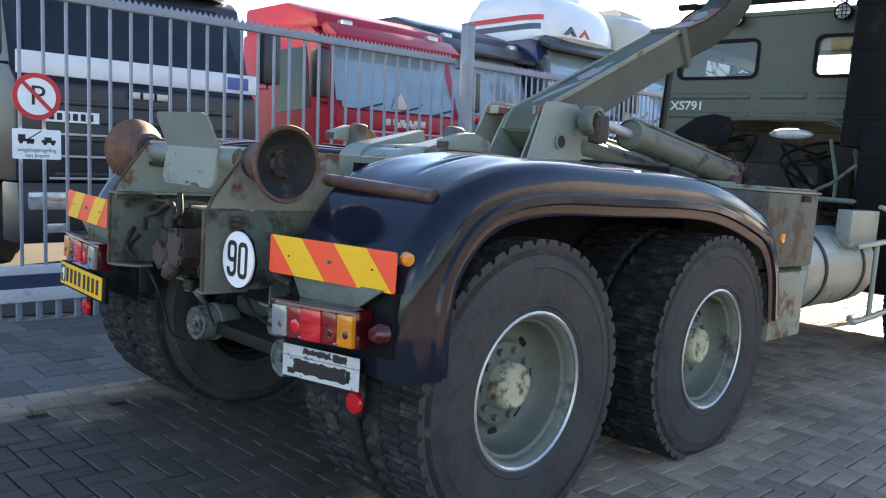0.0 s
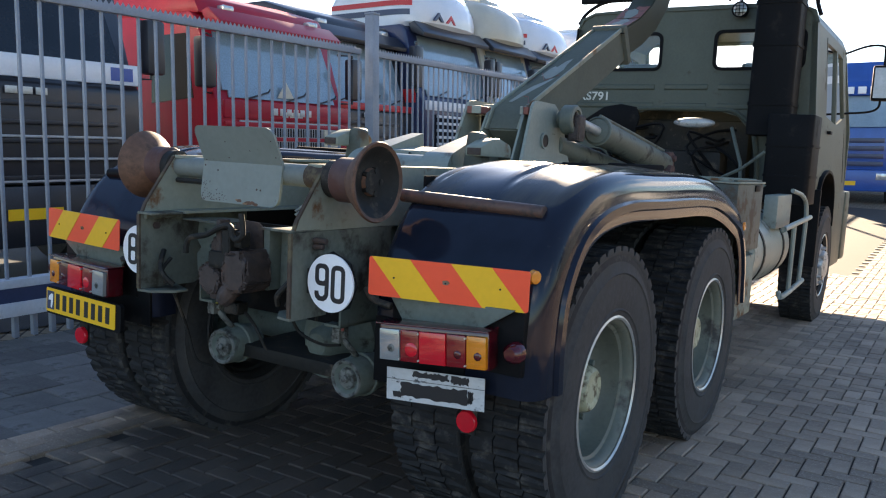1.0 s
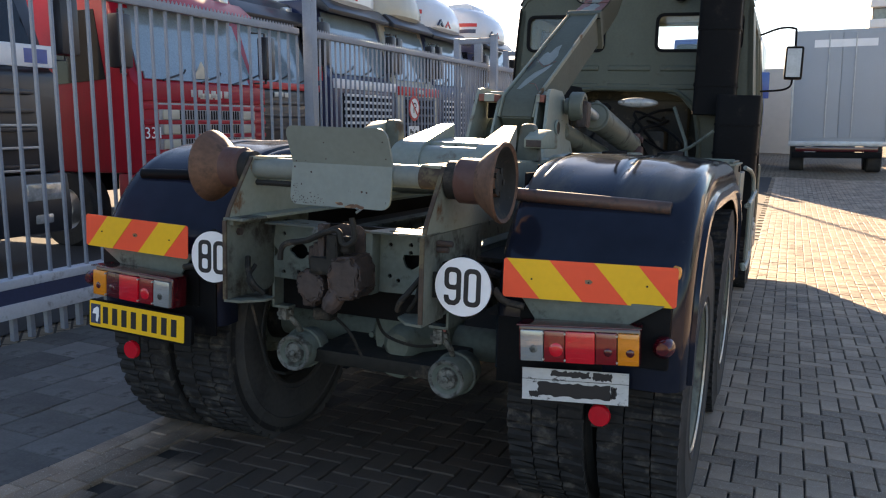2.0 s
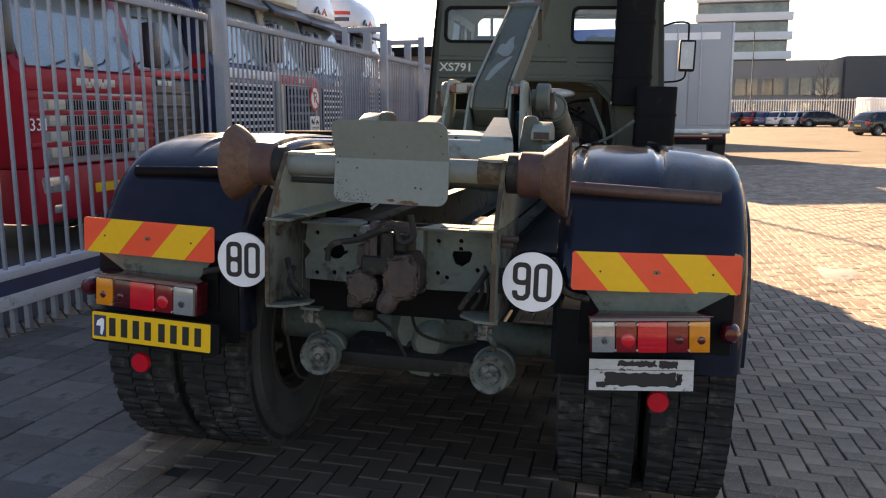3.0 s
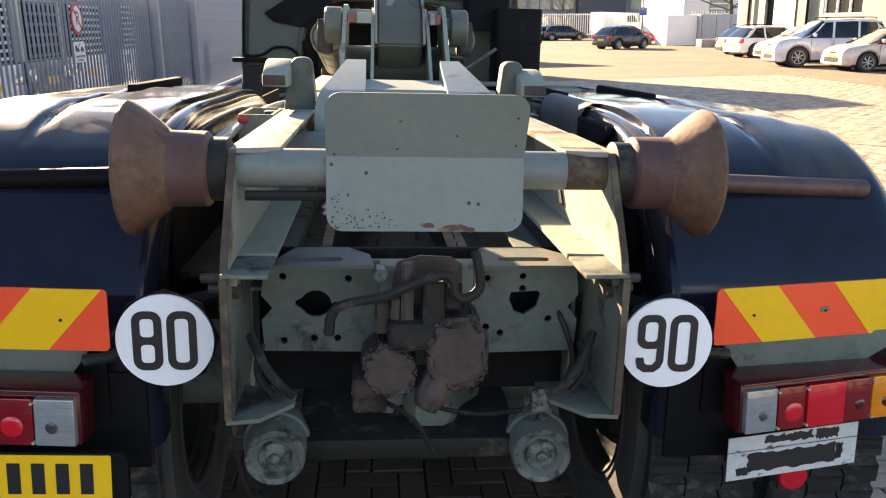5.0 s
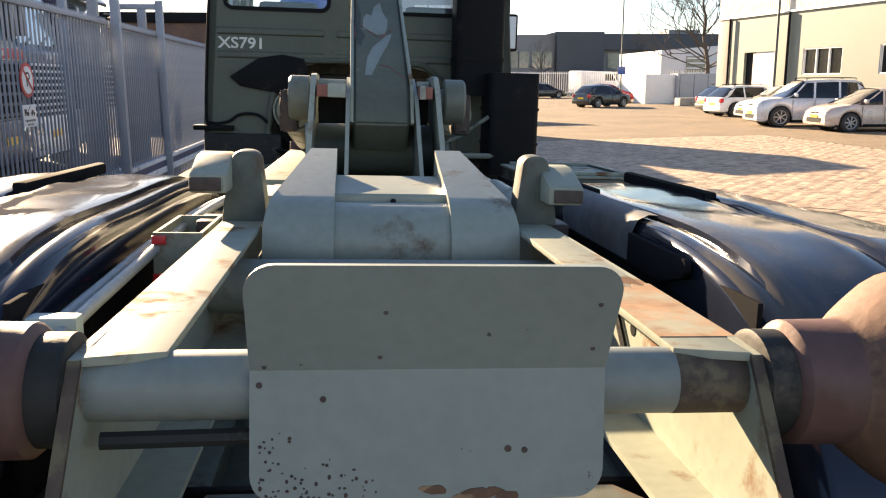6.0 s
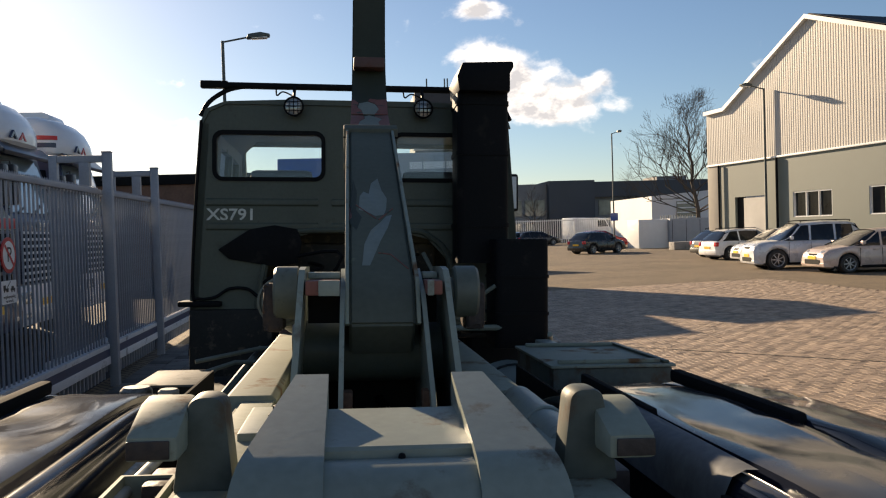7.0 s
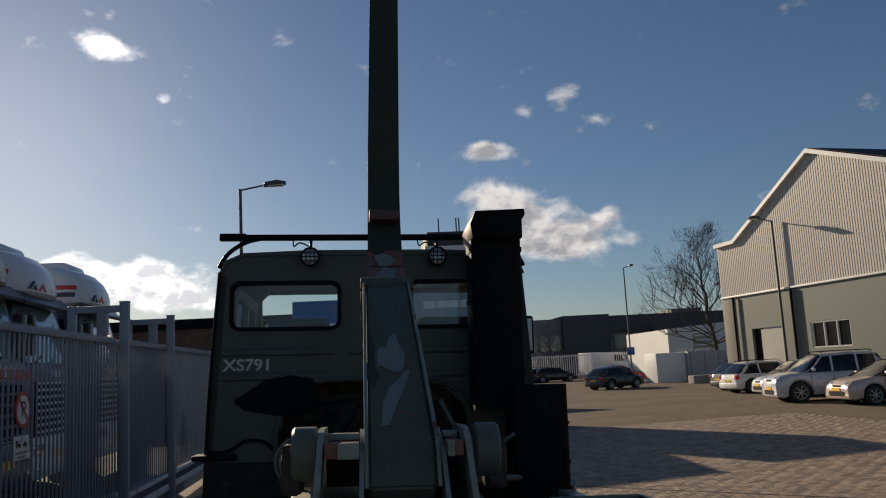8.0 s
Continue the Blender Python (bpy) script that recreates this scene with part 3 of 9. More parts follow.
for s in SIDES:
    x, z = (0.355, 0.535) if s > 0 else (-0.355, 0.545)
    bm = BM()
    lathe(bm, [(0, 0.2), (0.06, 0.195), (0.075, 0.17), (0.083, 0.1), (0.09, 0.095), (0.09, 0.075), (0.083, 0.07), (0.08, 0.0), (0.074, -0.012), (0.06, -0.01), (0.05, 0.0), (0.036, 0.0), (0.03, -0.012), (0, -0.014)], (x, 0.25, z), (0.05 * s, 1, 0.02), 28)
    ch = part("brake_chamber", bm, M_CHASSIS, lorry, "round spring brake chamber with a dusty end cap")
    bm = BM()
    lathe(bm, [(0.072, -0.006), (0.079, -0.014), (0.074, -0.02), (0.062, -0.014)], (x, 0.25, z), (0.05 * s, 1, 0.02), 28)
    lathe(bm, [(0.046, 0.0), (0.04, -0.012), (0.016, -0.016), (0.014, -0.026), (0, -0.028)], (x, 0.25, z), (0.05 * s, 1, 0.02), 20)
    part("end_ring", bm, M_DULL, ch, "pale scuffed ring")
    bm = tube(BM(), bent([(x, 0.3, z + 0.08), (x + 0.01, 0.24, z + 0.13), (x - 0.03, 0.22, z + 0.18)]), 0.012)
    box(bm, (x - 0.045, x - 0.005), (0.19, 0.25), (z + 0.15, z + 0.21), 0.006)
    cyl(bm, (x - 0.06, 0.215, z + 0.17), (x + 0.01, 0.215, z + 0.185), 0.012, seg=8)
    part("valve", bm, M_DULL, ch, "dull metal air valve")
    bm = prism(BM(), [(x - 0.02, z + 0.2), (x + 0.005, z + 0.2), (x + 0.015, z + 0.255), (x + 0.01, z + 0.285), (x - 0.012, z + 0.28)], "y", 0.2, 0.206)
    part("tag", bm, M_PALEYELLOW if s < 0 else M_PINK, ch, "plastic valve tag")

# chassis
for s in SIDES:
    bm = box(BM(), (s * 0.385, s * 0.395), (0.14, 7.6), (0.76, 1.04))
    box(bm, (s * 0.315, s * 0.395), (0.14, 7.6), (1.03, 1.04))
    box(bm, (s * 0.315, s * 0.395), (0.14, 7.6), (0.76, 0.77))
    part("chassis_rail", bm, M_CHASSIS, lorry)
bm = BM()
outer = [(-0.355, 0.925), (-0.36, 1.0), (-0.335, 1.03), (-0.36, 1.06), (-0.35, 1.145), (0.375, 1.145), (0.385, 1.06), (0.36, 1.03), (0.385, 1.0), (0.38, 0.92), (0.15, 0.915), (-0.1, 0.92)]
holes = [[*circle(-0.235, 1.04, 0.036, 14, 0.9)[:7], (-0.283, 1.046), (-0.283, 1.036), *circle(-0.235, 1.04, 0.036, 14, 0.9)[8:], (-0.187, 1.034), (-0.187, 1.046)], [(0.222, 1.066), (0.218, 1.05), (0.232, 1.018), (0.255, 1.01), (0.285, 1.03), (0.294, 1.062), (0.285, 1.07)], *[circle(u, v, 0.009, 8) for u, v in ((-0.31, 1.105), (-0.31, 0.95), (-0.24, 0.955), (-0.185, 0.955), (0.165, 1.1), (0.25, 1.105), (0.25, 1.075), (0.165, 0.98), (0.2, 0.965), (0.315, 1.0), (-0.16, 1.1))]]
holed(bm, outer, holes, "y", 0.1, 0.112)
cross = part("rear_crossmember", bm, M_CHASSIS, lorry, "drilled green steel rear crossmember")
cross.location = (0.003, -0.01, -0.026)
# Black sheet added behind the drilled plate, in place of the frame's inner shade.
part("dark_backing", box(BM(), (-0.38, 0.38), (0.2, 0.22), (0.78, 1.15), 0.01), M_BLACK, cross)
bm = BM()
box(bm, (-0.09, 0.125), (0.03, 0.1), (0.91, 1.15), 0.012)
part("hitch_plate", bm, M_CHASSIS, cross)
for u0, u1, a, b in ((-0.335, -0.1, -0.295, -0.17), (0.105, 0.36, 0.18, 0.3)):
    slot = rounded(a, b, 0.04, 0.075, 0.015, 4)
    bm = holed(BM(), [(u0, 0.0), (u1, 0.0), (u1 - 0.01, 0.1), (u1 - 0.06, 0.17), (u0 + 0.05, 0.17)], [slot[::-1]], "z", 1.15, 1.158)
    part("top_plate", bm, M_LUG, cross, "loose slotted cover plate on the crossmember")
# pintle hook
def rough(bm, amount, seed):
    """Cast and battered: pushes every corner a little."""
    rnd = random.Random(seed)
    bmesh.ops.subdivide_edges(bm, edges=bm.edges[:], cuts=2, use_grid_fill=True)
    for v in bm.verts:
        v.co += Vector((rnd.uniform(-1, 1), rnd.uniform(-1, 1), rnd.uniform(-1, 1))) * amount
    return bm


bm = prism(BM(), [(0.03, 1.06), (0.11, 1.075), (0.138, 1.03), (0.142, 0.95), (0.12, 0.918), (0.06, 0.905), (0.02, 0.94), (0.01, 1.0)], "y", -0.11, 0.03, 0.014)
hook = part("pintle_hook", rough(bm, 0.006, 3), M_GREASE, cross, "rusty greasy tow hook casting", crisp=40)
part("hook_base", rough(box(BM(), (-0.072, 0.06), (-0.1, 0.03), (0.995, 1.06), 0.012), 0.003, 4), M_DARK, hook, crisp=40)
bm = prism(BM(), [(-0.128, 0.98), (-0.09, 1.01), (-0.03, 0.995), (-0.008, 0.95), (-0.02, 0.9), (-0.07, 0.885), (-0.118, 0.915)], "y", -0.1, 0.01, 0.014)
part("hook_jaw", rough(bm, 0.005, 5), M_GREASE, hook, "brown rusted hook jaw", crisp=40)
bm = lathe(BM(), [(0, -0.065), (0.026, -0.06), (0.037, -0.03), (0.036, 0.02), (0.028, 0.055), (0, 0.06)], (0.035, -0.08, 0.915), (0.5, 0.3, 1), 12)
part("hook_tip", rough(bm, 0.002, 6), M_GREASE, hook, crisp=50)
for x0, x1, z0, z1, y0 in ((-0.045, -0.018, 1.045, 1.18, -0.085), (0.0, 0.046, 1.05, 1.148, -0.1), (-0.098, -0.066, 1.02, 1.09, -0.06), (0.045, 0.085, 1.08, 1.14, -0.08), (-0.066, -0.045, 1.05, 1.11, -0.08)):
    part("hook_bar", rough(box(BM(), (x0, x1), (y0, y0 + 0.05), (z0, z1), 0.006), 0.0018, int(x0 * 1000) % 97), M_DARK if x0 > -0.02 else M_GREASE, hook, crisp=25)
part("lever_boss", cyl(BM(), (-0.087, -0.03, 1.14), (-0.087, 0.03, 1.14), 0.017, seg=6, edge=0.003), M_DULL, hook)
bm = prism(BM(), [(-0.062, 1.095), (-0.05, 1.16), (0.0, 1.175), (0.07, 1.172), (0.095, 1.155), (0.1, 0.98), (-0.07, 0.98)], "y", 0.022, 0.0295)
part("rust_stain", bm, M_GREASE, cross, "rusty wear plate behind the hook")
bm = tube(BM(), bent([(-0.195, -0.1, 1.035), (-0.19, -0.1, 1.075), (-0.165, -0.1, 1.1), (-0.08, -0.1, 1.118), (-0.01, -0.105, 1.15), (0.04, -0.105, 1.165), (0.06, -0.105, 1.155), (0.068, -0.105, 1.125), (0.09, -0.105, 1.115), (0.118, -0.105, 1.135), (0.118, -0.105, 1.17), (0.108, -0.105, 1.215)]), 0.011)
part("release_lever", bm, M_DARK, hook, "bent grey steel lever")
part("damper_block", rough(box(BM(), (-0.15, -0.09), (-0.02, 0.1), (0.85, 0.9), 0.012), 0.002, 8), M_GREASE, hook, crisp=25)
part("damper_base", rough(box(BM(), (-0.15, -0.07), (0.06, 0.12), (0.78, 0.83), 0.01), 0.002, 9), M_DARK, hook, crisp=25)
for pts in ([(0.06, 0.2, 0.82), (0.035, 0.25, 0.75), (0.05, 0.28, 0.68), (0.1, 0.29, 0.65), (0.2, 0.28, 0.64), (0.3, 0.26, 0.66)], [(-0.41, 0.0, 0.84), (-0.43, 0.1, 0.65), (-0.41, 0.14, 0.5), (-0.37, 0.2, 0.46)], [(0.34, 0.1, 1.0), (0.37, 0.04, 0.9), (0.35, 0.05, 0.8)], [(-0.1, 0.1, 0.78), (0.0, 0.08, 0.72), (0.05, 0.1, 0.62)]):
    part("air_line", tube(BM(), bent(pts), 0.0065, 6), M_DARK, lorry, "thin air line")

# hooklift subframe: two inward channels, end hangers, tubes
CX = 0.011  # the lift sits a little off the chassis centre line
RAIL = 0.411


def plate_x(bm, pts, x_low, x_high, z_low, z_high, thick):
    """A plate in the plane across x whose foot and head stand at different x: pts are (y, z)."""
    at = lambda z: x_low + (x_high - x_low) * (z - z_low) / (z_high - z_low)
    lo = [bm.verts.new((at(z), y, z)) for y, z in pts]
    hi = [bm.verts.new((at(z) + thick, y, z)) for y, z in pts]
    bm.faces.new(lo)
    bm.faces.new(hi)
    for k in range(len(pts)):
        bm.faces.new((lo[k], lo[(k + 1) % len(pts)], hi[(k + 1) % len(pts)], hi[k]))
    bmesh.ops.recalc_face_normals(bm, faces=bm.faces)
    return bm


for s in SIDES:
    o, i = CX + s * RAIL, CX + s * (RAIL - 0.012)
    f = CX + s * 0.318
    bm = BM()
    prism(bm, [(-0.165, 1.156), (-0.15, 1.19), (-0.012, 1.384), (0.05, 1.387), (0.12, 1.386), (3.35, 1.37), (3.35, 1.2), (1.0, 1.15), (-0.02, 1.15)], "x", i, o)
    prism(bm, [(i, -0.01), (CX + s * 0.307, 0.012), (CX + s * 0.307, 3.35), (i, 3.35)], "z", 1.374, 1.386, 0.002)
    prism(bm, [(i, -0.02), (f, -0.015), (f, 2.2), (i, 2.2)], "z", 1.15, 1.161)
    sub = part("subframe_rail", bm, M_LIFT_WORN, lorry, "pale grey-green channel rail with rusted edges")
    bm = BM()
    prism(bm, [(-0.175, 0.845), (-0.178, 1.148), (0.4, 1.148), (0.4, 0.98), (0.1, 0.845)], "x", i, o)
    prism(bm, [(o, -0.178), (f, -0.183), (f, -0.028), (o, -0.025)], "z", 1.149, 1.158, 0.002)
    prism(bm, [(o, -0.175), (CX + s * 0.345, -0.165), (CX + s * 0.28, -0.09), (CX + s * 0.28, -0.03), (o, 0.02)], "z", 0.836, 0.846, 0.002)
    box(bm, (i - s * 0.02, i), (-0.16, 0.02), (1.128, 1.149), 0.004)
    hg = part("end_hanger", bm, M_HANGER, sub)
    for v, d in ((1.118, 0.06), (1.096, 0.045)):
        part("hanger_bolt", cyl(BM(), (o, -0.06, v), (o + s * d, -0.06, v), 0.011, seg=8, edge=0.002), M_GREASE, hg)
    part("bolt_head", cyl(BM(), (i, -0.1, 1.1), (i - s * 0.014, -0.1, 1.1), 0.015, seg=6), M_GREASE, hg)
    bm = tube(BM(), bent([(i - s * 0.03, -0.08, 1.0), (i - s * 0.06, -0.12, 0.95), (i - s * 0.09, -0.13, 0.91), (i - s * 0.115, -0.1, 0.87)]), 0.011, 7)
    tube(bm, bent([(i - s * 0.05, -0.06, 0.97), (i - s * 0.045, -0.1, 0.92), (i - s * 0.075, -0.1, 0.87)]), 0.008, 7)
    part("frayed_cable", bm, M_DARK, hg, "loose dark cables inside the hanger")
    rough_edge = [(-0.1655, 1.156), (-0.151, 1.19), (-0.0125, 1.3835), (-0.004, 1.3835), (-0.143, 1.19), (-0.157, 1.156)]
    part("rusted_edge", prism(BM(), rough_edge, "x", CX + s * (RAIL - 0.0135), CX + s * (RAIL + 0.0015)), M_EDGERUST, sub, "rusted rear edge")
    part("rusted_edge", prism(BM(), [(-0.1775, 0.848), (-0.1805, 1.147), (-0.171, 1.147), (-0.168, 0.848)], "x", CX + s * (RAIL - 0.0135), CX + s * (RAIL + 0.0015)), M_EDGERUST, sub, "rusted rear edge")
    bm = prism(BM(), [(CX + s * u, v) for u, v in ((0.3, 1.25), (0.3, 1.388), (0.315, 1.402), (0.44, 1.402), (0.455, 1.388), (0.455, 1.25))], "y", 2.02, 3.95, 0.004)
    beam = part("rail_beam", bm, M_LIFT_WORN, sub, "pale steel beam that carries the rail on")
    part("rail_cap", prism(BM(), [(3.9, 1.403), (3.94, 1.45), (4.02, 1.44), (4.04, 1.28), (3.96, 1.27)], "x", CX + s * 0.31, CX + s * 0.445, 0.006), M_RUSTRED, beam, "rusty end cap of the rail")
edge = [(0.318 + 0.104 * k / 24, 0.36 + 0.06 * noise.noise(Vector((k * 0.2, 3.1, 0.0))) + 0.012 * noise.noise(Vector((k * 0.9, 7.7, 0.0)))) for k in range(25)]
part("rust_patch", prism(BM(), [(0.318, 0.06), *edge, (0.4215, 0.06)], "z", 1.3862, 1.3872), M_RUSTWASH, lorry, "rusty patch on the rail end")
for y, z in ((0.46, 1.253), (0.41, 1.3), (0.284, 1.314), (0.22, 1.314), (0.6, 1.29), (0.78, 1.27)):
    part("web_hole", cyl(BM(), (CX + RAIL - 0.0135, y, z), (CX + RAIL - 0.0115, y, z), 0.013, seg=10), M_BLACK, lorry)
for dy in (0.0, 0.016):
    part("web_line", tube(BM(), [(CX + RAIL - 0.018, 0.54 + dy, 1.366), (CX + RAIL - 0.018, 0.37 + dy, 1.2)], 0.004, 6), M_DARK, lorry, "thin line down the rail's web")
part("stub_bar", tube(BM(), [(-0.37, -0.008, 1.285), (-0.17, 0.0, 1.285)], 0.011, 8), M_DARK, lorry)
TY, TZ = 0.026, 1.34
bm = cyl(BM(), (CX - 0.44, TY, TZ), (CX + 0.44, TY, TZ), 0.042, seg=28)
rt = part("rear_tube", bm, M_TUBE, lorry, "grimy grey-green cross tube with chipped paint")
part("rust_band", cyl(BM(), (0.32, TY, TZ), (0.409, TY, TZ), 0.0426, seg=28), M_EDGERUST, rt, "rusted end of the tube")
for s in SIDES:
    bm = lathe(BM(), [(0, 0.412), (0.06, 0.412), (0.068, 0.416), (0.068, 0.452), (0.075, 0.455), (0.08, 0.461), (0.081, 0.534), (0.085, 0.541), (0.104, 0.562), (0.124, 0.588), (0.138, 0.608), (0.143, 0.618), (0.139, 0.626), (0.126, 0.62), (0.102, 0.598), (0.08, 0.585), (0.05, 0.585), (0.046, 0.6), (0, 0.6)], (CX, TY, TZ - 0.004), (s, 0, 0), 40)
    bm.normal_update()
    for f in bm.faces:
        d = abs(f.calc_center_median().x - CX)
        q = f.calc_center_median()
        dish = f.normal.x * s > 0.4 and math.hypot(q.y - TY, q.z - TZ) < 0.125
        f.material_index = 2 if d < 0.453 or dish else 1 if d < 0.536 else 0
    rl = part("guide_roller", bm, [M_RUST, M_RUSTRED, M_DARK], lorry, "flared rusty steel guide roller")
    for k in range(5):
        a = k * math.tau / 5
        q = (TY + 0.043 * math.cos(a), TZ - 0.004 + 0.043 * math.sin(a))
        part("roller_bolt", cyl(BM(), (CX + s * 0.584, *q), (CX + s * 0.603, *q), 0.012, seg=6), M_DARK, rl)
bend = lambda z: -0.02 - 0.062 * (z - 1.372) / 0.133 if z > 1.372 else -0.02 - 0.018 * (1.372 - z) / 0.154
bm = prism(BM(), rounded(CX - 0.21, CX + 0.21, 1.215, 1.508, 0.035, 7), "y", 0.0, 0.012)
bmesh.ops.bisect_plane(bm, geom=[*bm.verts, *bm.edges, *bm.faces], plane_co=(0, 0, 1.372), plane_no=(0, 0, 1))
for v in bm.verts:
    v.co.y += bend(v.co.z)
flap = part("stop_plate", bm, M_STOP, lorry, "bent grey-green stop plate with rounded corners", crisp=15)
part("plate_bracket", box(BM(), (CX - 0.16, CX + 0.16), (-0.012, 0.02), (1.31, 1.36), 0.004), M_LIFT, flap)
for x, z, r in ((-0.182, 1.377, 0.003), (-0.188, 1.355, 0.004), (-0.115, 1.338, 0.004), (0.104, 1.276, 0.0045), (0.124, 1.274, 0.004), (-0.045, 1.45, 0.003), (-0.05, 1.39, 0.003), (0.198, 1.46, 0.003), (0.2, 1.4, 0.003)):
    part("plate_hole", cyl(BM(), (x, bend(z) - 0.0008, z), (x, bend(z) + 0.002, z), r, seg=7), M_GREASE, flap)
rnd = random.Random(21)
for k in range(70):
    u, w = rnd.uniform(0, 1) ** 1.6, rnd.uniform(0, 1) ** 1.8
    x, z, r = CX - 0.2 + 0.15 * u, 1.222 + 0.075 * w * (1.2 - u), rnd.uniform(0.0009, 0.0026)
    part("paint_chip", prism(BM(), circle(x, z, r, 5, rnd.uniform(0.6, 1.4)), "y", bend(z) - 0.0007, bend(z) + 0.001), M_GREASE, flap)
for x, z, w in ((0.018, 1.228, 0.016), (0.006, 1.231, 0.009), (0.07, 1.222, 0.022), (0.088, 1.226, 0.013), (0.105, 1.22, 0.016), (0.05, 1.219, 0.012)):
    pts = [(x + w * (0.7 + 0.5 * rnd.random()) * math.cos(a * math.tau / 9), z + 0.4 * w * (0.6 + 0.6 * rnd.random()) * math.sin(a * math.tau / 9)) for a in range(9)]
    part("rust_fleck", prism(BM(), pts, "y", bend(z) - 0.001, bend(z) + 0.001), M_RUST if w > 0.012 else M_RUSTWASH, flap)
bm = cyl(BM(), (CX - 0.398, 0.86, 1.275), (CX + 0.398, 0.86, 1.275), 0.06, seg=24)
part("cross_tube", bm, M_TUBE, lorry)
for dz in (0.0, 0.018):
    bm = tube(BM(), bent([(-0.24, 0.56, 1.13 + dz), (-0.137, 0.655, 1.235 + dz), (-0.108, 0.675, 1.262 + dz), (-0.075, 0.68, 1.268 + dz), (-0.03, 0.68, 1.269 + dz), (0.08, 0.68, 1.263 + dz), (0.27, 0.68, 1.265 + dz), (0.408, 0.68, 1.264 + dz)], 5), 0.0062, 8)
    part("hydraulic_pipe", bm, M_PIPE, lorry, "grey hydraulic pipe across the frame")
part("pipe_clamp", box(BM(), (0.036, 0.07), (0.66, 0.7), (1.252, 1.294), 0.005), M_TEAL, lorry, "pale blue pipe clamp")
for dx, zz in ((0.0, 0.0), (0.036, -0.012)):
    bm = tube(BM(), bent([(-0.5 - dx, 0.2, 1.25 + zz), (-0.52 - dx, 0.26, 1.285 + zz), (-0.53 - dx, 0.36, 1.31 + zz), (-0.53 - dx, 0.7, 1.325 + zz), (-0.52 - dx, 1.2, 1.345 + zz), (-0.5 - dx, 1.9, 1.345 + zz), (-0.48, 2.8, 1.3 + zz)]), 0.0125, 10)
    part("hydraulic_pipe", bm, M_PIPE, lorry, "silvery hydraulic pipe along the frame")
part("pipe_clamp", box(BM(), (-0.59, -0.51), (0.36, 0.4), (1.27, 1.335), 0.008), M_TEAL, lorry, "pale teal pipe clamp")

# rear pivot with its two arms
PY = 1.07
part("pivot_tube", cyl(BM(), (CX - 0.135, PY, 1.338), (CX + 0.145, PY, 1.338), 0.1, seg=40), M_LIFT, lorry, "thick grey-green pivot tube")
for s, off in ((-1, CX), (1, CX + 0.008)):
    bm = BM()
    ring = [(PY + 0.02 + 0.135 * math.cos(a), 1.325 + 0.135 * math.sin(a)) for a in np.linspace(radians(300), radians(104.5), 26)]
    prof = [*ring, (PY + 0.34, 1.549), (PY + 0.35, 1.5), (PY + 0.27, 1.3)]
    lo = [bm.verts.new((s * 0.134 + off, y, z)) for y, z in prof]
    hi = [bm.verts.new((s * (0.206 + 0.092 * min(1, max(0, (PY + 0.34 - y) / 0.44))) + off, y, z)) for y, z in prof]
    bm.faces.new(lo)
    bm.faces.new(hi)
    for k in range(len(prof)):
        bm.faces.new((lo[k], lo[(k + 1) % len(prof)], hi[(k + 1) % len(prof)], hi[k]))
    bmesh.ops.recalc_face_normals(bm, faces=bm.faces)
    part("pivot_arm", bm, M_LIFT, lorry, "curved grey-green pivot arm", crisp=9)
bm = BM()
prism(bm, [(PY + 0.03, 1.38), (PY + 0.03, 1.449), (PY + 0.036, 1.456), (PY + 0.3, 1.478), (PY + 0.3, 1.36)], "x", CX - 0.134, CX + 0.142)
part("pivot_web", bm, M_LIFT, lorry)
part("grease_nipple", cyl(BM(), (0.02, PY + 0.03, 1.43), (0.02, PY + 0.012, 1.442), 0.007, seg=8, edge=0.002), M_BLACK, lorry)
# Dark sheets added low in the frame, standing in for the shade there.
part("frame_pan", box(BM(), (-0.31, 0.31), (0.3, 5.4), (0.5, 0.56), 0.01), M_DARK, lorry, "dark sheet added between the chassis rails in place of shade")
for s in SIDES:
    part("side_pan", box(BM(), (s * 0.4, s * 0.6), (0.35, 3.2), (1.0, 1.02), 0.004), M_DARK, lorry)
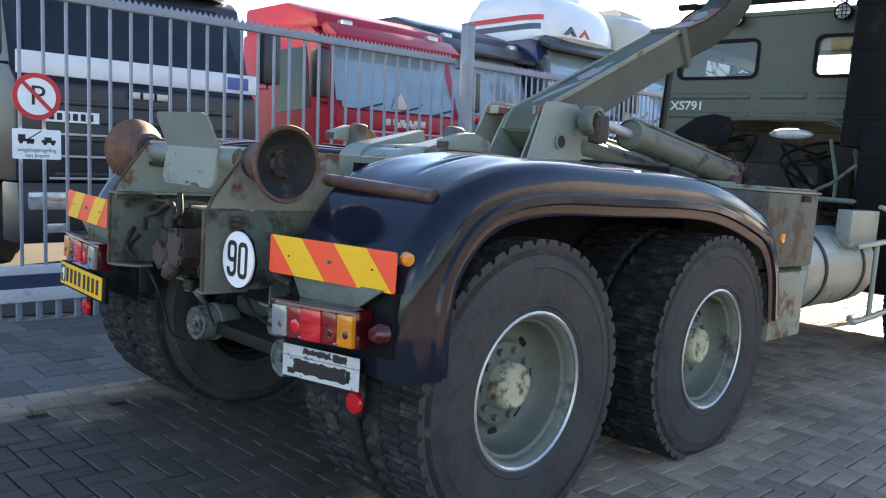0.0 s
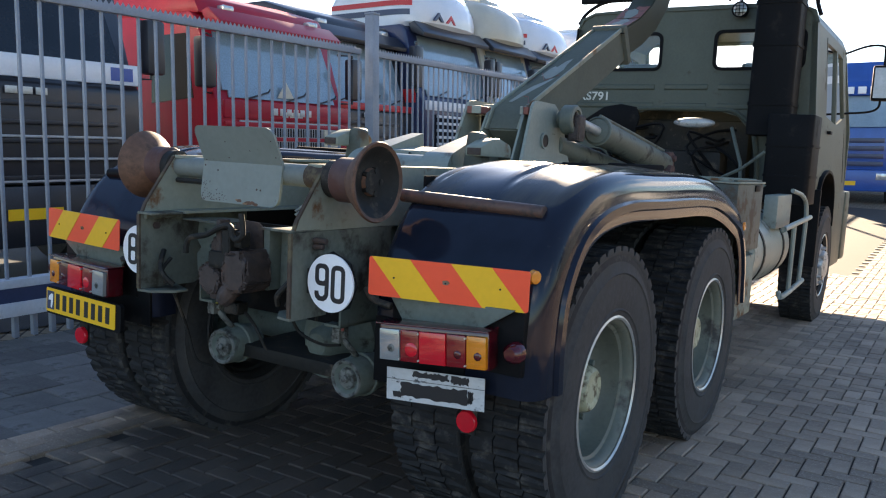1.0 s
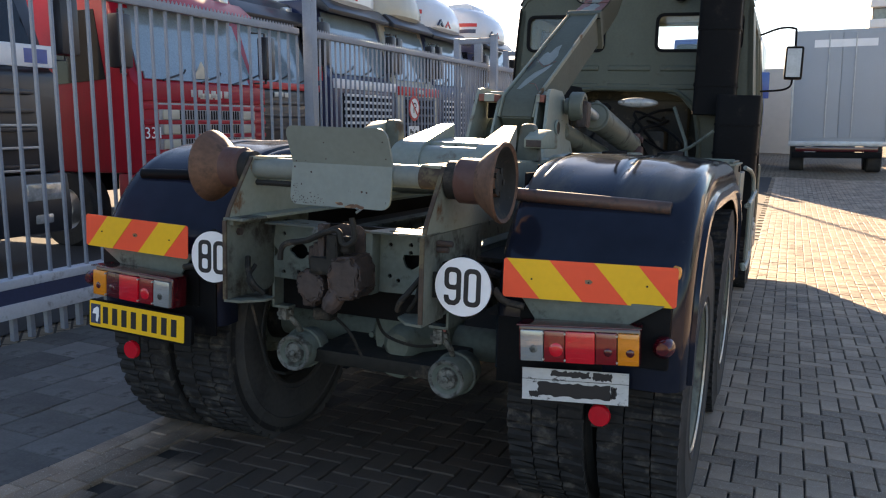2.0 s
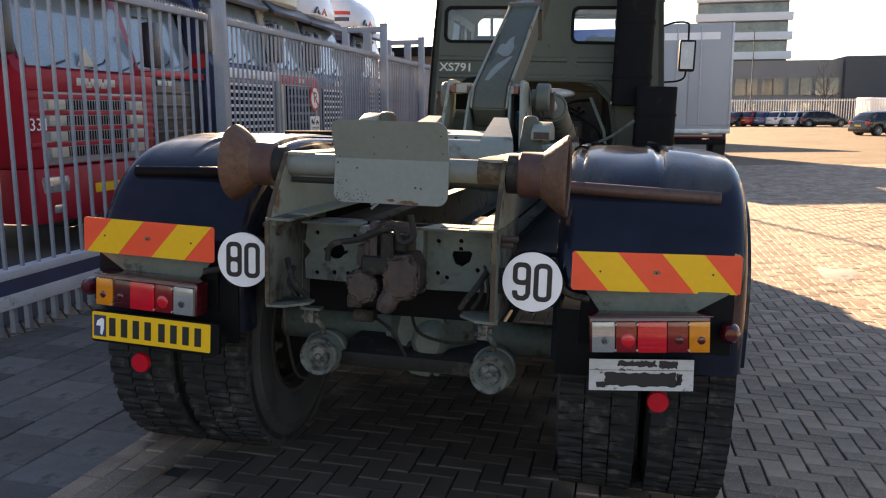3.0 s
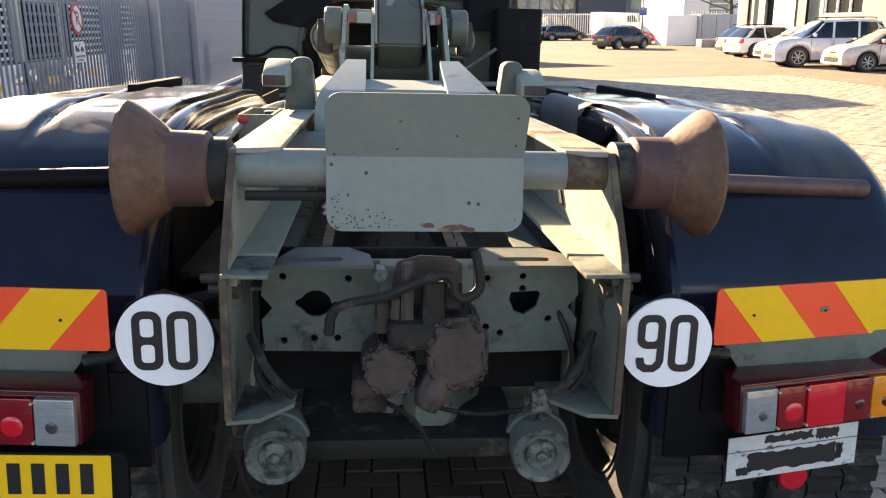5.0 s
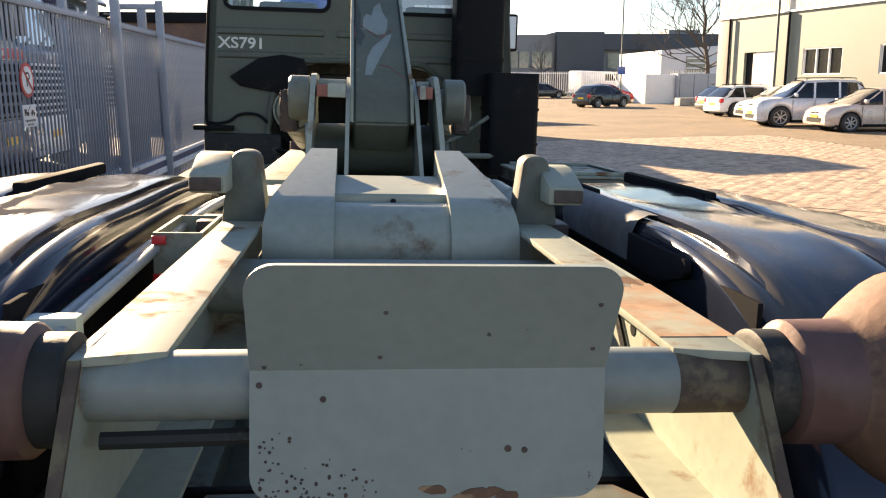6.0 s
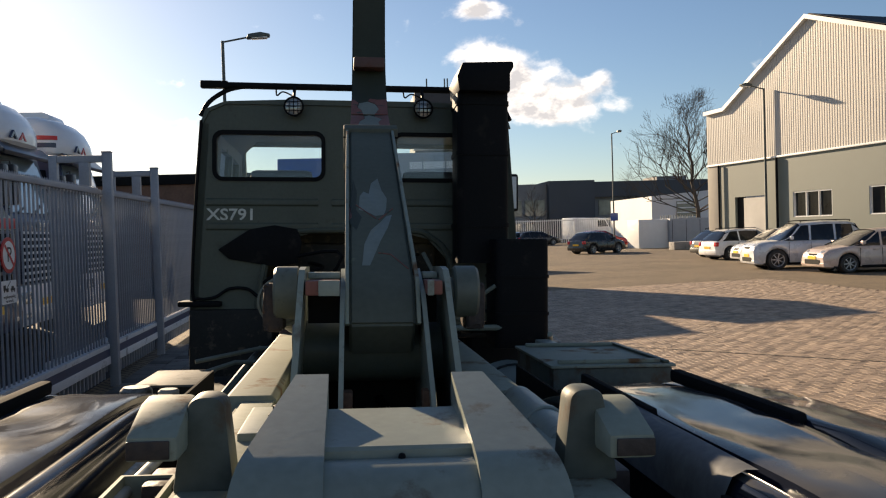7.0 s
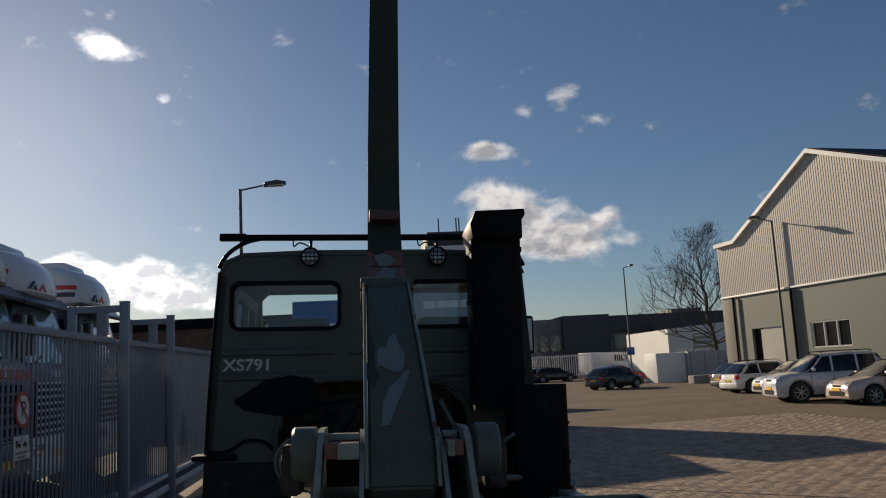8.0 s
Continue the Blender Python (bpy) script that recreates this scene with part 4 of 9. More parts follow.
for s in SIDES:
    x0, drop = (CX + 0.37, 0.018) if s > 0 else (CX - 0.352, 0.0)
    bm = prism(BM(), [(x0 - s * 0.056, 1.38), (x0 - s * 0.05, 1.44), *[(x0 - s * 0.004 - s * 0.036 * math.copysign(abs(math.cos(radians(a))) ** 0.75, math.cos(radians(a))), 1.524 + 0.034 * math.sin(radians(a)) ** 0.8) for a in range(5, 176, 10)], (x0 + s * 0.046, 1.46), (x0 + s * 0.058, 1.38)], "y", PY + 0.02, PY + 0.1, 0.012)
    ear = part("locking_ear", bm, M_LUG, lorry, "rounded grey-green locking lug on the rail", crisp=45)
    bm = prism(BM(), [(v, w - drop) for v, w in ((PY - 0.07, 1.462), (PY - 0.07, 1.506), (PY + 0.04, 1.545), (PY + 0.1, 1.55), (PY + 0.2, 1.525), (PY + 0.22, 1.505), (PY + 0.22, 1.46))], "x", CX + s * 0.38, CX + s * 0.468, 0.01)
    part("claw_end", box(BM(), (CX + s * 0.393, CX + s * 0.465), (PY - 0.076, PY - 0.0695), (1.468 - drop, 1.5 - drop), 0.003), M_GREASE, ear)
    part("side_claw", bm, M_LIFT_WORN, ear, "worn side claw")
    if s > 0:
        lock = part("lock_ram", cyl(BM(), (CX + 0.425, PY + 0.36, 1.355), (CX + 0.42, 2.015, 1.362), 0.055, seg=24, edge=0.008), M_LIFT, lorry, "short hydraulic locking ram beside the rail")
        part("ram_collar", lathe(BM(), [(0.0555, 0.0), (0.061, 0.004), (0.061, 0.03), (0.0555, 0.034)], (CX + 0.423, 1.66, 1.3585), (0, 1, 0), 28), M_LIFT, lock)
    part("claw_bracket", box(BM(), (CX + s * 0.42, CX + s * 0.49), (PY + 0.13, PY + 0.27), (1.27, 1.37), 0.008), M_GREASE, ear)
bm = box(BM(), (-0.53, -0.42), (0.96, 1.26), (1.27, 1.278))
for xs, ys in (((-0.53, -0.522), (0.968, 1.252)), ((-0.428, -0.42), (0.968, 1.252)), ((-0.53, -0.42), (0.96, 0.968)), ((-0.53, -0.42), (1.252, 1.26))):
    box(bm, xs, ys, (1.278, 1.376))
part("hanger_box", bm, M_LIFT_WORN, lorry, "small grey-green hanger box outside the rail")
for z in (1.36, 1.272):
    part("red_marker", box(BM(), (-0.531, -0.5), (0.951, 0.9595), (z - 0.01, z + 0.01), 0.002), M_SIGNRED, lorry, "small red reflector")

bb_ = part("bolt_block", box(BM(), (-0.335, -0.215), (PY + 0.42, PY + 0.75), (1.3, 1.405), 0.006), M_LIFT, lorry, "pale block with two bolts beside the rail")
for y in (PY + 0.5, PY + 0.62):
    part("block_bolt", cyl(BM(), (-0.255, y, 1.404), (-0.255, y, 1.432), 0.016, seg=6, edge=0.002), M_GREASE, bb_)
part("bolt_plate", box(BM(), (-0.275, -0.235), (PY + 0.45, PY + 0.67), (1.4055, 1.411)), M_DARK, bb_)

# the tower that carries the hook arm
# Floor, tube and back take darker colours that hold the tower's inner shade.
tower = part("arm_tower", box(BM(), (-0.22, 0.24), (1.95, 2.5), (1.2, 1.225), 0.003), M_DARK, lorry, "green plates and tube that carry the hook arm")
part("torque_tube", cyl(BM(), (-0.225, 2.28, 1.5), (0.235, 2.28, 1.5), 0.1, seg=36), M_GREEN, tower, "thick grey-green tube through the plates")
part("back_plate", box(BM(), (-0.22, 0.235), (2.52, 2.54), (1.2, 1.66)), M_DARK, tower)
cheek = [(1.86, 1.2), (1.86, 1.43), (1.985, 1.7), (2.0, 1.74), (2.03, 1.77), (2.1, 1.778), (2.3, 1.775), (2.42, 1.7), (2.46, 1.5), (2.6, 1.3), (2.6, 1.2)]
for s, low, high in ((-1, -0.235, -0.206), (1, 0.245, 0.204)):
    ck = part("cheek_plate", plate_x(BM(), cheek, low, high, 1.2, 1.78, s * 0.018), M_LIFT, tower, "cheek plate with a bright rubbed edge")
    x = low + (high - low) * 0.6 + s * 0.018
    part("cheek_hole", cyl(BM(), (x - s * 0.01, 2.14, 1.552), (x + s * 0.012, 2.14, 1.552), 0.036, seg=20), M_INK, ck)
    part("hole_collar", lathe(BM(), [(0.037, 0.0), (0.047, 0.002), (0.047, 0.014), (0.037, 0.014)], (x, 2.14, 1.552), (s, 0, 0), 24), M_LIFT, ck)
inner = [(1.88, 1.2), (1.88, 1.4), (1.98, 1.59), (2.04, 1.7), (2.2, 1.77), (2.44, 1.71), (2.5, 1.3), (2.5, 1.2)]
for s, low, high in ((-1, -0.097, -0.088), (1, 0.165, 0.136)):
    part("inner_plate", plate_x(BM(), inner, low, high, 1.2, 1.77, s * 0.014), M_LIFT, tower)
    part("plate_lug", box(BM(), (low - s * 0.03, low), (1.93, 1.99), (1.36, 1.42), 0.006), M_RUST, tower)
part("inner_hose", tube(BM(), bent([(0.03, 2.48, 1.3), (0.05, 2.3, 1.27), (0.0, 2.1, 1.24)]), 0.02), M_BLACK, tower)
part("inner_block", box(BM(), (-0.02, 0.08), (2.1, 2.2), (1.225, 1.28), 0.01), M_TEAL, tower)
for s, a, b in ((-1, -0.204, -0.104), (1, 0.154, 0.2)):
    lo_x, hi_x = min(a, b), max(a, b)
    part("rusty_stop", box(BM(), (lo_x, hi_x), (1.985, 2.14), (1.695, 1.738), 0.005), M_PRIMER, tower, "stop block with red-brown primer showing")
    part("stop_tip", box(BM(), (lo_x + 0.5 * (hi_x - lo_x) + s * 0.012, b if s < 0 else a) if s < 0 else (a, a + 0.02), (1.975, 1.984), (1.694, 1.74), 0.003), M_LIFT, tower)
    part("crossbar", box(BM(), (lo_x, hi_x), (2.141, 2.2), (1.74, 1.76), 0.004), M_LIFT, tower)
    # Black sheet under the stop block, standing in for the opening's shade.
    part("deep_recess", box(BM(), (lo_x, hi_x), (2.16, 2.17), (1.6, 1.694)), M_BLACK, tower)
for s in SIDES:
    x0 = CX + 0.006 + s * 0.225
    bm = cyl(BM(), (x0, 2.335, 1.688), (x0 + s * 0.04, 2.335, 1.688), 0.05, seg=20)
    lathe(bm, [(0, 0.03), (0.08, 0.03), (0.088, 0.037), (0.088, 0.105), (0.08, 0.114), (0.06, 0.116), (0.055, 0.105), (0.03, 0.105), (0.028, 0.122), (0, 0.122)], (x0, 2.335, 1.688), (s, 0, 0), 28)
    rl = part("support_roller", bm, M_RIM, tower, "round green support roller")
    for k in range(4):
        a = k * math.tau / 4 + 0.4
        part("roller_nut", cyl(BM(), (x0 + s * 0.104, 2.335 + 0.042 * math.cos(a), 1.688 + 0.042 * math.sin(a)), (x0 + s * 0.118, 2.335 + 0.042 * math.cos(a), 1.688 + 0.042 * math.sin(a)), 0.01, seg=6), M_GREASE, rl)
    x1 = CX + s * 0.335
    bm = cyl(BM(), (x1, 2.68, 1.64), (x1, 4.05, 1.455), 0.085, seg=28, edge=0.01)
    lathe(bm, [(0.085, 0.0), (0.094, 0.004), (0.094, 0.06), (0.085, 0.066)], (x1, 2.68, 1.64), (0, 1.37, -0.185), 28)
    ram = part("lift_cylinder", bm, M_RIM, lorry, "green hydraulic lift cylinder")
    bm = cyl(BM(), (x1, 2.34, 1.685), (x1, 2.7, 1.637), 0.03, seg=14)
    part("ram_rod", bm, M_ALU, ram, "bright piston rod")
    part("rod_eye", rough(box(BM(), (x1 - 0.035, x1 + 0.035), (2.3, 2.42), (1.56, 1.72), 0.02), 0.003, 14 + s), M_GREASE, ram, "worn brown rod eye", crisp=40)
    bm = tube(BM(), [(x1, 2.72, 1.735), (x1, 3.3, 1.66), (x1, 4.05, 1.558)], 0.012, 8)
    part("cylinder_pipe", bm, M_RIM, ram)
    part("cylinder_end", rough(box(BM(), (x1 - 0.06, x1 + 0.06), (4.02, 4.16), (1.39, 1.55), 0.02), 0.003, 30 + s), M_RUSTRED, ram, crisp=40)
    part("end_pin", cyl(BM(), (x1 - 0.09, 4.09, 1.5), (x1 + 0.09, 4.09, 1.5), 0.025, seg=12, edge=0.004), M_RUSTRED, ram)
    part("lower_cylinder", cyl(BM(), (CX + s * 0.18, 2.36, 1.535), (CX + s * 0.18, 3.7, 1.37), 0.07, seg=24, edge=0.01), M_RIM, lorry, "green hydraulic cylinder under the arm")


def arm_section(bm, rows):
    """A box beam through rows of (y, z, half width, depth, lean of its face, x of its middle)."""
    rings = []
    for y, z, w, d, lean, cx in rows:
        c, q = math.cos(radians(lean)), math.sin(radians(lean))
        rings.append([bm.verts.new(v) for v in ((cx - w, y, z), (cx + w, y, z), (cx + w, y + d * c, z - d * q), (cx - w, y + d * c, z - d * q))])
    for a, b in zip(rings, rings[1:]):
        for k in range(4):
            bm.faces.new((a[k], a[(k + 1) % 4], b[(k + 1) % 4], b[k]))
    bm.faces.new(rings[0])
    bm.faces.new(rings[-1])
    bmesh.ops.recalc_face_normals(bm, faces=bm.faces)
    bmesh.ops.bevel(bm, geom=[e for e in bm.edges if e.calc_face_angle(0) > 0.7], offset=0.008, segments=2, affect="EDGES")
    return bm


FACE = lambda z: 2.09 + (z - 1.735) / 0.4655  # y of the arm's upper face
arm = part("hook_arm", arm_section(BM(), [(2.02, 1.605, 0.1, 0.16, 40, 0.023), (2.09, 1.735, 0.1, 0.245, 62, 0.023), (3.6, 2.438, 0.1, 0.24, 65, 0.028)]), M_ARM, lorry, "heavy green hook arm with paler paint patches")
u = Vector((0, 0.9066, 0.422))
n = Vector((0, -0.422, 0.9066))
base = Vector((0, 3.52, 1.735 + (3.52 - 2.09) * 0.4655))
prof = [base + u * a + n * b for a, b in ((0.0, 0.018), (0.05, 0.022), (0.06, 0.012), (0.09, -0.26), (0.03, -0.27), (-0.005, -0.01))]
bm = prism(BM(), [(p.y, p.z) for p in prof], "x", -0.1, 0.158, 0.006)
part("arm_collar", bm, M_ARM, arm)
# Black strip paints in the shadow line along the collar.
part("collar_shadow_gap", box(BM(), (-0.101, 0.159), (base.y - 0.004, base.y + 0.004), (base.z - 0.03, base.z - 0.022)), M_BLACK, arm)
for s in SIDES:
    line = [(2.0, 1.61), (2.075, 1.742), (3.51, 2.41), (3.525, 2.385), (2.11, 1.727), (2.04, 1.6)]
    x0 = 0.0245 + s * 0.1015
    part("edge_plate", prism(BM(), line, "x", x0, x0 + s * 0.012, 0.002), M_LIFT_WORN, arm, "proud side plate edge with chipped paint")


def on_arm(name, pts, material, label="", lift=0.0015):
    """A thin patch on the arm's upper face, its outline given in x and z."""
    bm = prism(BM(), pts, "y", -lift, 0.0)
    for v in bm.verts:
        v.co.y += FACE(v.co.z)
    return part(name, bm, material, arm, label)


on_arm("paint_patch", [(-0.04, 1.98), (-0.035, 2.04), (-0.02, 2.06), (0.0, 2.05), (0.012, 2.1), (0.04, 2.125), (0.05, 2.07), (0.068, 2.03), (0.062, 1.985), (0.05, 1.96), (0.02, 1.955), (-0.01, 1.972)], M_ARMPALE, "pale patch of touched-up paint")
on_arm("paint_patch", [(-0.035, 1.78), (-0.01, 1.78), (0.03, 1.86), (0.06, 1.91), (0.08, 1.96), (0.06, 1.955), (0.035, 1.93), (0.0, 1.9), (-0.025, 1.85)], M_ARMPALE, "pale patch of touched-up paint")
on_arm("dark_patch", [(-0.078, 1.93), (-0.06, 2.12), (-0.045, 2.06), (-0.05, 1.98), (-0.03, 1.95), (-0.05, 1.9)], M_MAST, "dark camouflage patch")
on_arm("primer_patch", [(-0.082, 1.93), (-0.082, 1.99), (-0.07, 1.995), (-0.066, 1.95)], M_PRIMER, "red-brown primer showing through")
for x0, z0, x1, z1 in ((-0.05, 2.0, 0.02, 1.945), (0.03, 1.94, 0.085, 1.985), (0.02, 1.82, 0.06, 1.815), (0.06, 1.815, 0.11, 1.77)):
    bm = tube(BM(), [(x0, FACE(z0) - 0.002, z0), (x1, FACE(z1) - 0.002, z1)], 0.0024, 5)
    part("scratch", bm, M_PRIMER, arm)
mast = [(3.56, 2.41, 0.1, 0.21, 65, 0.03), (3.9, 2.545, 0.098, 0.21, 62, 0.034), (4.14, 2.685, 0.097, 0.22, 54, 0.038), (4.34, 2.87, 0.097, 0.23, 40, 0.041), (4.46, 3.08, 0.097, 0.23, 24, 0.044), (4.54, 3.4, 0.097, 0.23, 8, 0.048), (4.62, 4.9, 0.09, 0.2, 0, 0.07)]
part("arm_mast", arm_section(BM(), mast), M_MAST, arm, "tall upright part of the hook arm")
tilt = Matrix.Translation((0, 3.56, 2.41)) @ Matrix.Rotation(math.atan2(0.135, 0.34), 4, "X")
for pts in ([(-0.068, 0.1), (-0.028, 0.11), (-0.02, 0.2), (0.004, 0.26), (0.0, 0.33), (-0.064, 0.335)], [(0.075, 0.11), (0.128, 0.1), (0.13, 0.345), (0.06, 0.33), (0.062, 0.29), (0.09, 0.25), (0.072, 0.18)]):
    part("primer_patch", prism(BM(), pts, "z", 0.004, 0.0065, m=tilt), M_PRIMER, arm, "red-brown primer showing through")
bend2 = Matrix.Translation((0, 3.9, 2.545)) @ Matrix.Rotation(math.atan2(0.14, 0.24), 4, "X")
for pts in ([(-0.064, 0.0), (0.0, 0.0), (-0.01, 0.06), (-0.03, 0.1), (-0.024, 0.17), (-0.045, 0.215), (-0.06, 0.22)], [(0.06, 0.0), (0.13, 0.0), (0.132, 0.235), (0.08, 0.225), (0.04, 0.24), (0.03, 0.2), (0.07, 0.16), (0.085, 0.08)]):
    part("primer_patch", prism(BM(), pts, "z", 0.004, 0.0065, m=bend2), M_PRIMER, arm, "red-brown primer showing through")
part("paint_patch", prism(BM(), [(0.0, 0.0), (0.06, 0.0), (0.084, 0.08), (0.066, 0.155), (0.028, 0.19), (-0.02, 0.16), (-0.026, 0.1), (-0.008, 0.06)], "z", 0.004, 0.0068, m=bend2), M_ARMPALE, arm, "pale patch of touched-up paint")
part("paint_patch", prism(BM(), [(-0.03, 0.1), (0.03, 0.08), (0.078, 0.11), (0.073, 0.18), (0.092, 0.25), (0.062, 0.3), (0.03, 0.34), (0.005, 0.31), (0.006, 0.25), (-0.018, 0.2)], "z", 0.004, 0.0068, m=tilt), M_ARMPALE, arm, "pale patch of touched-up paint")
st = part("mast_step", box(BM(), (-0.048, 0.128), (4.24, 4.42), (2.875, 2.935), 0.01), M_RUSTRED, arm, "rusty step on the mast")
bm = prism(BM(), [(4.64, 4.86), (4.79, 4.9), (4.89, 5.05), (4.84, 5.2), (4.66, 5.22), (4.59, 5.1), (4.54, 5.12), (4.52, 5.3), (4.74, 5.36), (4.99, 5.22), (5.02, 4.95), (4.84, 4.75), (4.64, 4.75)], "x", 0.03, 0.115, 0.008)
part("hook", bm, M_ARM, arm)

# rear mudguards
for s in SIDES:
    bm = BM()
    spine = bent([(0, a, b) for a, b in ((0.075, 0.66), (0.07, 0.85), (0.11, 1.06), (0.255, 1.26), (0.46, 1.37), (0.76, 1.415), (1.2, 1.415), (1.8, 1.41), (2.12, 1.385), (2.46, 1.31), (2.75, 1.2), (2.93, 0.98), (3.01, 0.68))], 7)
    across = [(0.6, -0.11), (0.598, -0.06), (0.6, -0.03), (0.61, -0.01), (0.627, 0.0), (0.645, -0.001), (0.658, -0.008), (0.667, -0.013), (0.673, 0.008), (0.684, 0.012), (0.71, 0.012), (0.75, 0.011), (0.79, 0.01), (0.83, 0.01), (0.87, 0.01), (0.905, 0.011), (0.935, 0.012), (0.946, 0.004), (0.953, -0.006), (0.97, -0.007), (0.977, 0.008), (0.988, 0.013), (1.01, 0.013), (1.05, 0.012), (1.085, 0.011), (1.1, 0.01), (1.13, 0.007), (1.17, 0.004), (1.205, 0.0), (1.232, -0.008), (1.252, -0.024), (1.266, -0.052), (1.273, -0.085), (1.276, -0.112), (1.29, -0.12), (1.292, -0.15), (1.278, -0.158), (1.274, -0.19), (1.27, -0.2)]
    rows = []
    for i, p in enumerate(spine):
        d = (spine[min(i + 1, len(spine) - 1)] - spine[max(i - 1, 0)]).normalized()
        up = Vector((0, -d.z, d.y))
        line = []
        for x, h in across:
            top = max(0.0, min(1.0, (p.y - 0.36) / 0.3)) * max(0.0, min(1.0, (2.6 - p.y) / 0.3))
            n = noise.noise(Vector((s * x * 4.5, p.y * 3.2, 2.0))) * 0.013 + noise.noise(Vector((s * x * 11, p.y * 7, 5.0))) * 0.006
            # the pressed steps die out where the guard bends down
            if 0.62 < x < 1.21:
                h = h * top + 0.004 * (1 - top)
            h += (n if 0.69 < x < 1.2 else 0.08 * n) * (0.15 + 0.85 * top)
            line.append(bm.verts.new((s * x, p.y + up.y * h, p.z + up.z * h)))
        rows.append(line)
    for a, b in zip(rows, rows[1:]):
        for k in range(len(across) - 1):
            bm.faces.new((a[k], a[k + 1], b[k + 1], b[k]) if s > 0 else (b[k], b[k + 1], a[k + 1], a[k]))
    guard = part("mudguard", bm, M_FENDER if s > 0 else M_FENDERDULL, lorry, "glossy blue-black plastic double mudguard", crisp=50)
    md = guard.modifiers.new("thick", "SOLIDIFY")
    md.thickness, md.offset = 0.008, -1
    if s > 0:
        for y0, y1, mt, nm in ((0.955, 1.6, M_TAPE, "silver_tape"),):
            bm = BM()
            edge = [(0.588, -0.1), (0.587, -0.06), (0.589, -0.026), (0.602, 0.003), (0.628, 0.015), (0.652, 0.014)]
            lines = [[bm.verts.new((x, y, 1.415 + h)) for x, h in edge] for y in np.linspace(y0, y1, 5)]
            for u, v in zip(lines, lines[1:]):
                for k in range(len(edge) - 1):
                    bm.faces.new((u[k], u[k + 1], v[k + 1], v[k]))
            part(nm, bm, mt, guard, nm.replace("_", " ") + " round the inner lip", crisp=60)
        bm = prism(BM(), [(0.953, 1.388), (0.953, 1.318), (0.75, 1.312), (0.7, 1.325), (0.62, 1.345), (0.605, 1.36), (0.605, 1.378), (0.62, 1.386)], "x", 0.578, 0.593, 0.003)
        part("rubber_pad", bm, M_LINER, guard, "black rubber pad on the inner lip")
    part("step_strip", box(BM(), (s * 0.945, s * 0.985), (1.36, 2.1), (1.405, 1.446), 0.012), M_LINER, guard, "black rubber strip along the pressed step")
    if s > 0:
        part("step_strip", box(BM(), (0.652, 0.676), (1.5, 2.1), (1.4, 1.437), 0.008), M_LINER, guard, "black rubber strip along the pressed step")
    # Black sheet added to block light and give the guard's inside its shade.
    part("guard_liner", box(BM(), (s * 0.604, s * 0.614), (0.35, 2.88), (0.86, 1.36), 0.002), M_LINER, guard, "dark sheet added inside the mudguard in place of shade")
    part("guard_tube", cyl(BM(), (s * 0.58, 0.25, 1.285), (s * 1.17, 0.25, 1.268), 0.024, seg=18, edge=0.003), M_BLACK if s < 0 else M_BAREBROWN, lorry, "round carrier tube for the mudguard")
    # dark boxes and brackets under the guard
    bm = prism(BM(), [(s * 0.78, 0.855), (s * 1.03, 0.855), (s * 1.2, 0.965), (s * 0.7, 0.965)], "y", 0.016, 0.03, 0.003)
    part("bracket_box", box(BM(), (s * 0.7, s * 1.22), (0.05, 0.1), (0.74, 0.96), 0.01), M_BLACK, lorry)
    part("bracket_clip", tube(BM(), bent([(s * 0.62, 0.0, 0.965), (s * 0.66, -0.01, 0.93), (s * 0.73, 0.0, 0.915)]), 0.013), M_DARK, lorry)
    part("lamp_bracket", bm, M_CHASSIS, lorry, "dark scratched lamp bracket")
    part("mud_flap", box(BM(), (s * 0.62, s * 1.0), (0.06, 0.072), (0.62, 0.86), 0.004), M_BLACK, lorry)
    part("guard_stay", tube(BM(), [(s * 0.4, 0.28, 1.0), (s * 0.7, 0.2, 0.95), (s * 1.1, 0.14, 0.95)], 0.018), M_DARK, lorry)



def figure(ch, x, z, y0, y1):
    """A tall narrow figure of even stroke, 0, 8 or 9."""
    R = lambda a, b, c, d, r: [(x + u, z + v) for u, v in rounded(a, b, c, d, r, 5)]
    W, H, T = 0.031, 0.066, 0.0168
    if ch == "0":
        return holed(BM(), R(-W, W, -H, H, 0.024), [R(-W + T, W - T, -H + T, H - T, 0.009)[::-1]], "y", y0, y1)
    if ch == "8":
        return holed(BM(), R(-W, W, -H, H, 0.023), [R(-W + T, W - T, T / 2, H - T, 0.009)[::-1], R(-W + T, W - T, -H + T, -T / 2, 0.009)[::-1]], "y", y0, y1)
    bm = holed(BM(), R(-W, W, -0.012, H, 0.023), [R(-W + T, W - T, -0.012 + T, H - T, 0.009)[::-1]], "y", y0, y1)
    tail = [(W - T, 0.012), (W, 0.02), (W, -0.042), (W - 0.006, -0.056), (W - 0.02, -H), (-W + 0.018, -H), (-W + 0.004, -0.056), (-W, -0.043), (-W, -0.032), (-W + T, -0.032), (-W + T + 0.003, -0.045), (-W + T + 0.01, -H + T), (W - T - 0.008, -H + T), (W - T, -0.04)]
    prism(bm, [(x + u, z + v) for u, v in tail], "y", y0 - 0.0004, y1)
    return bm


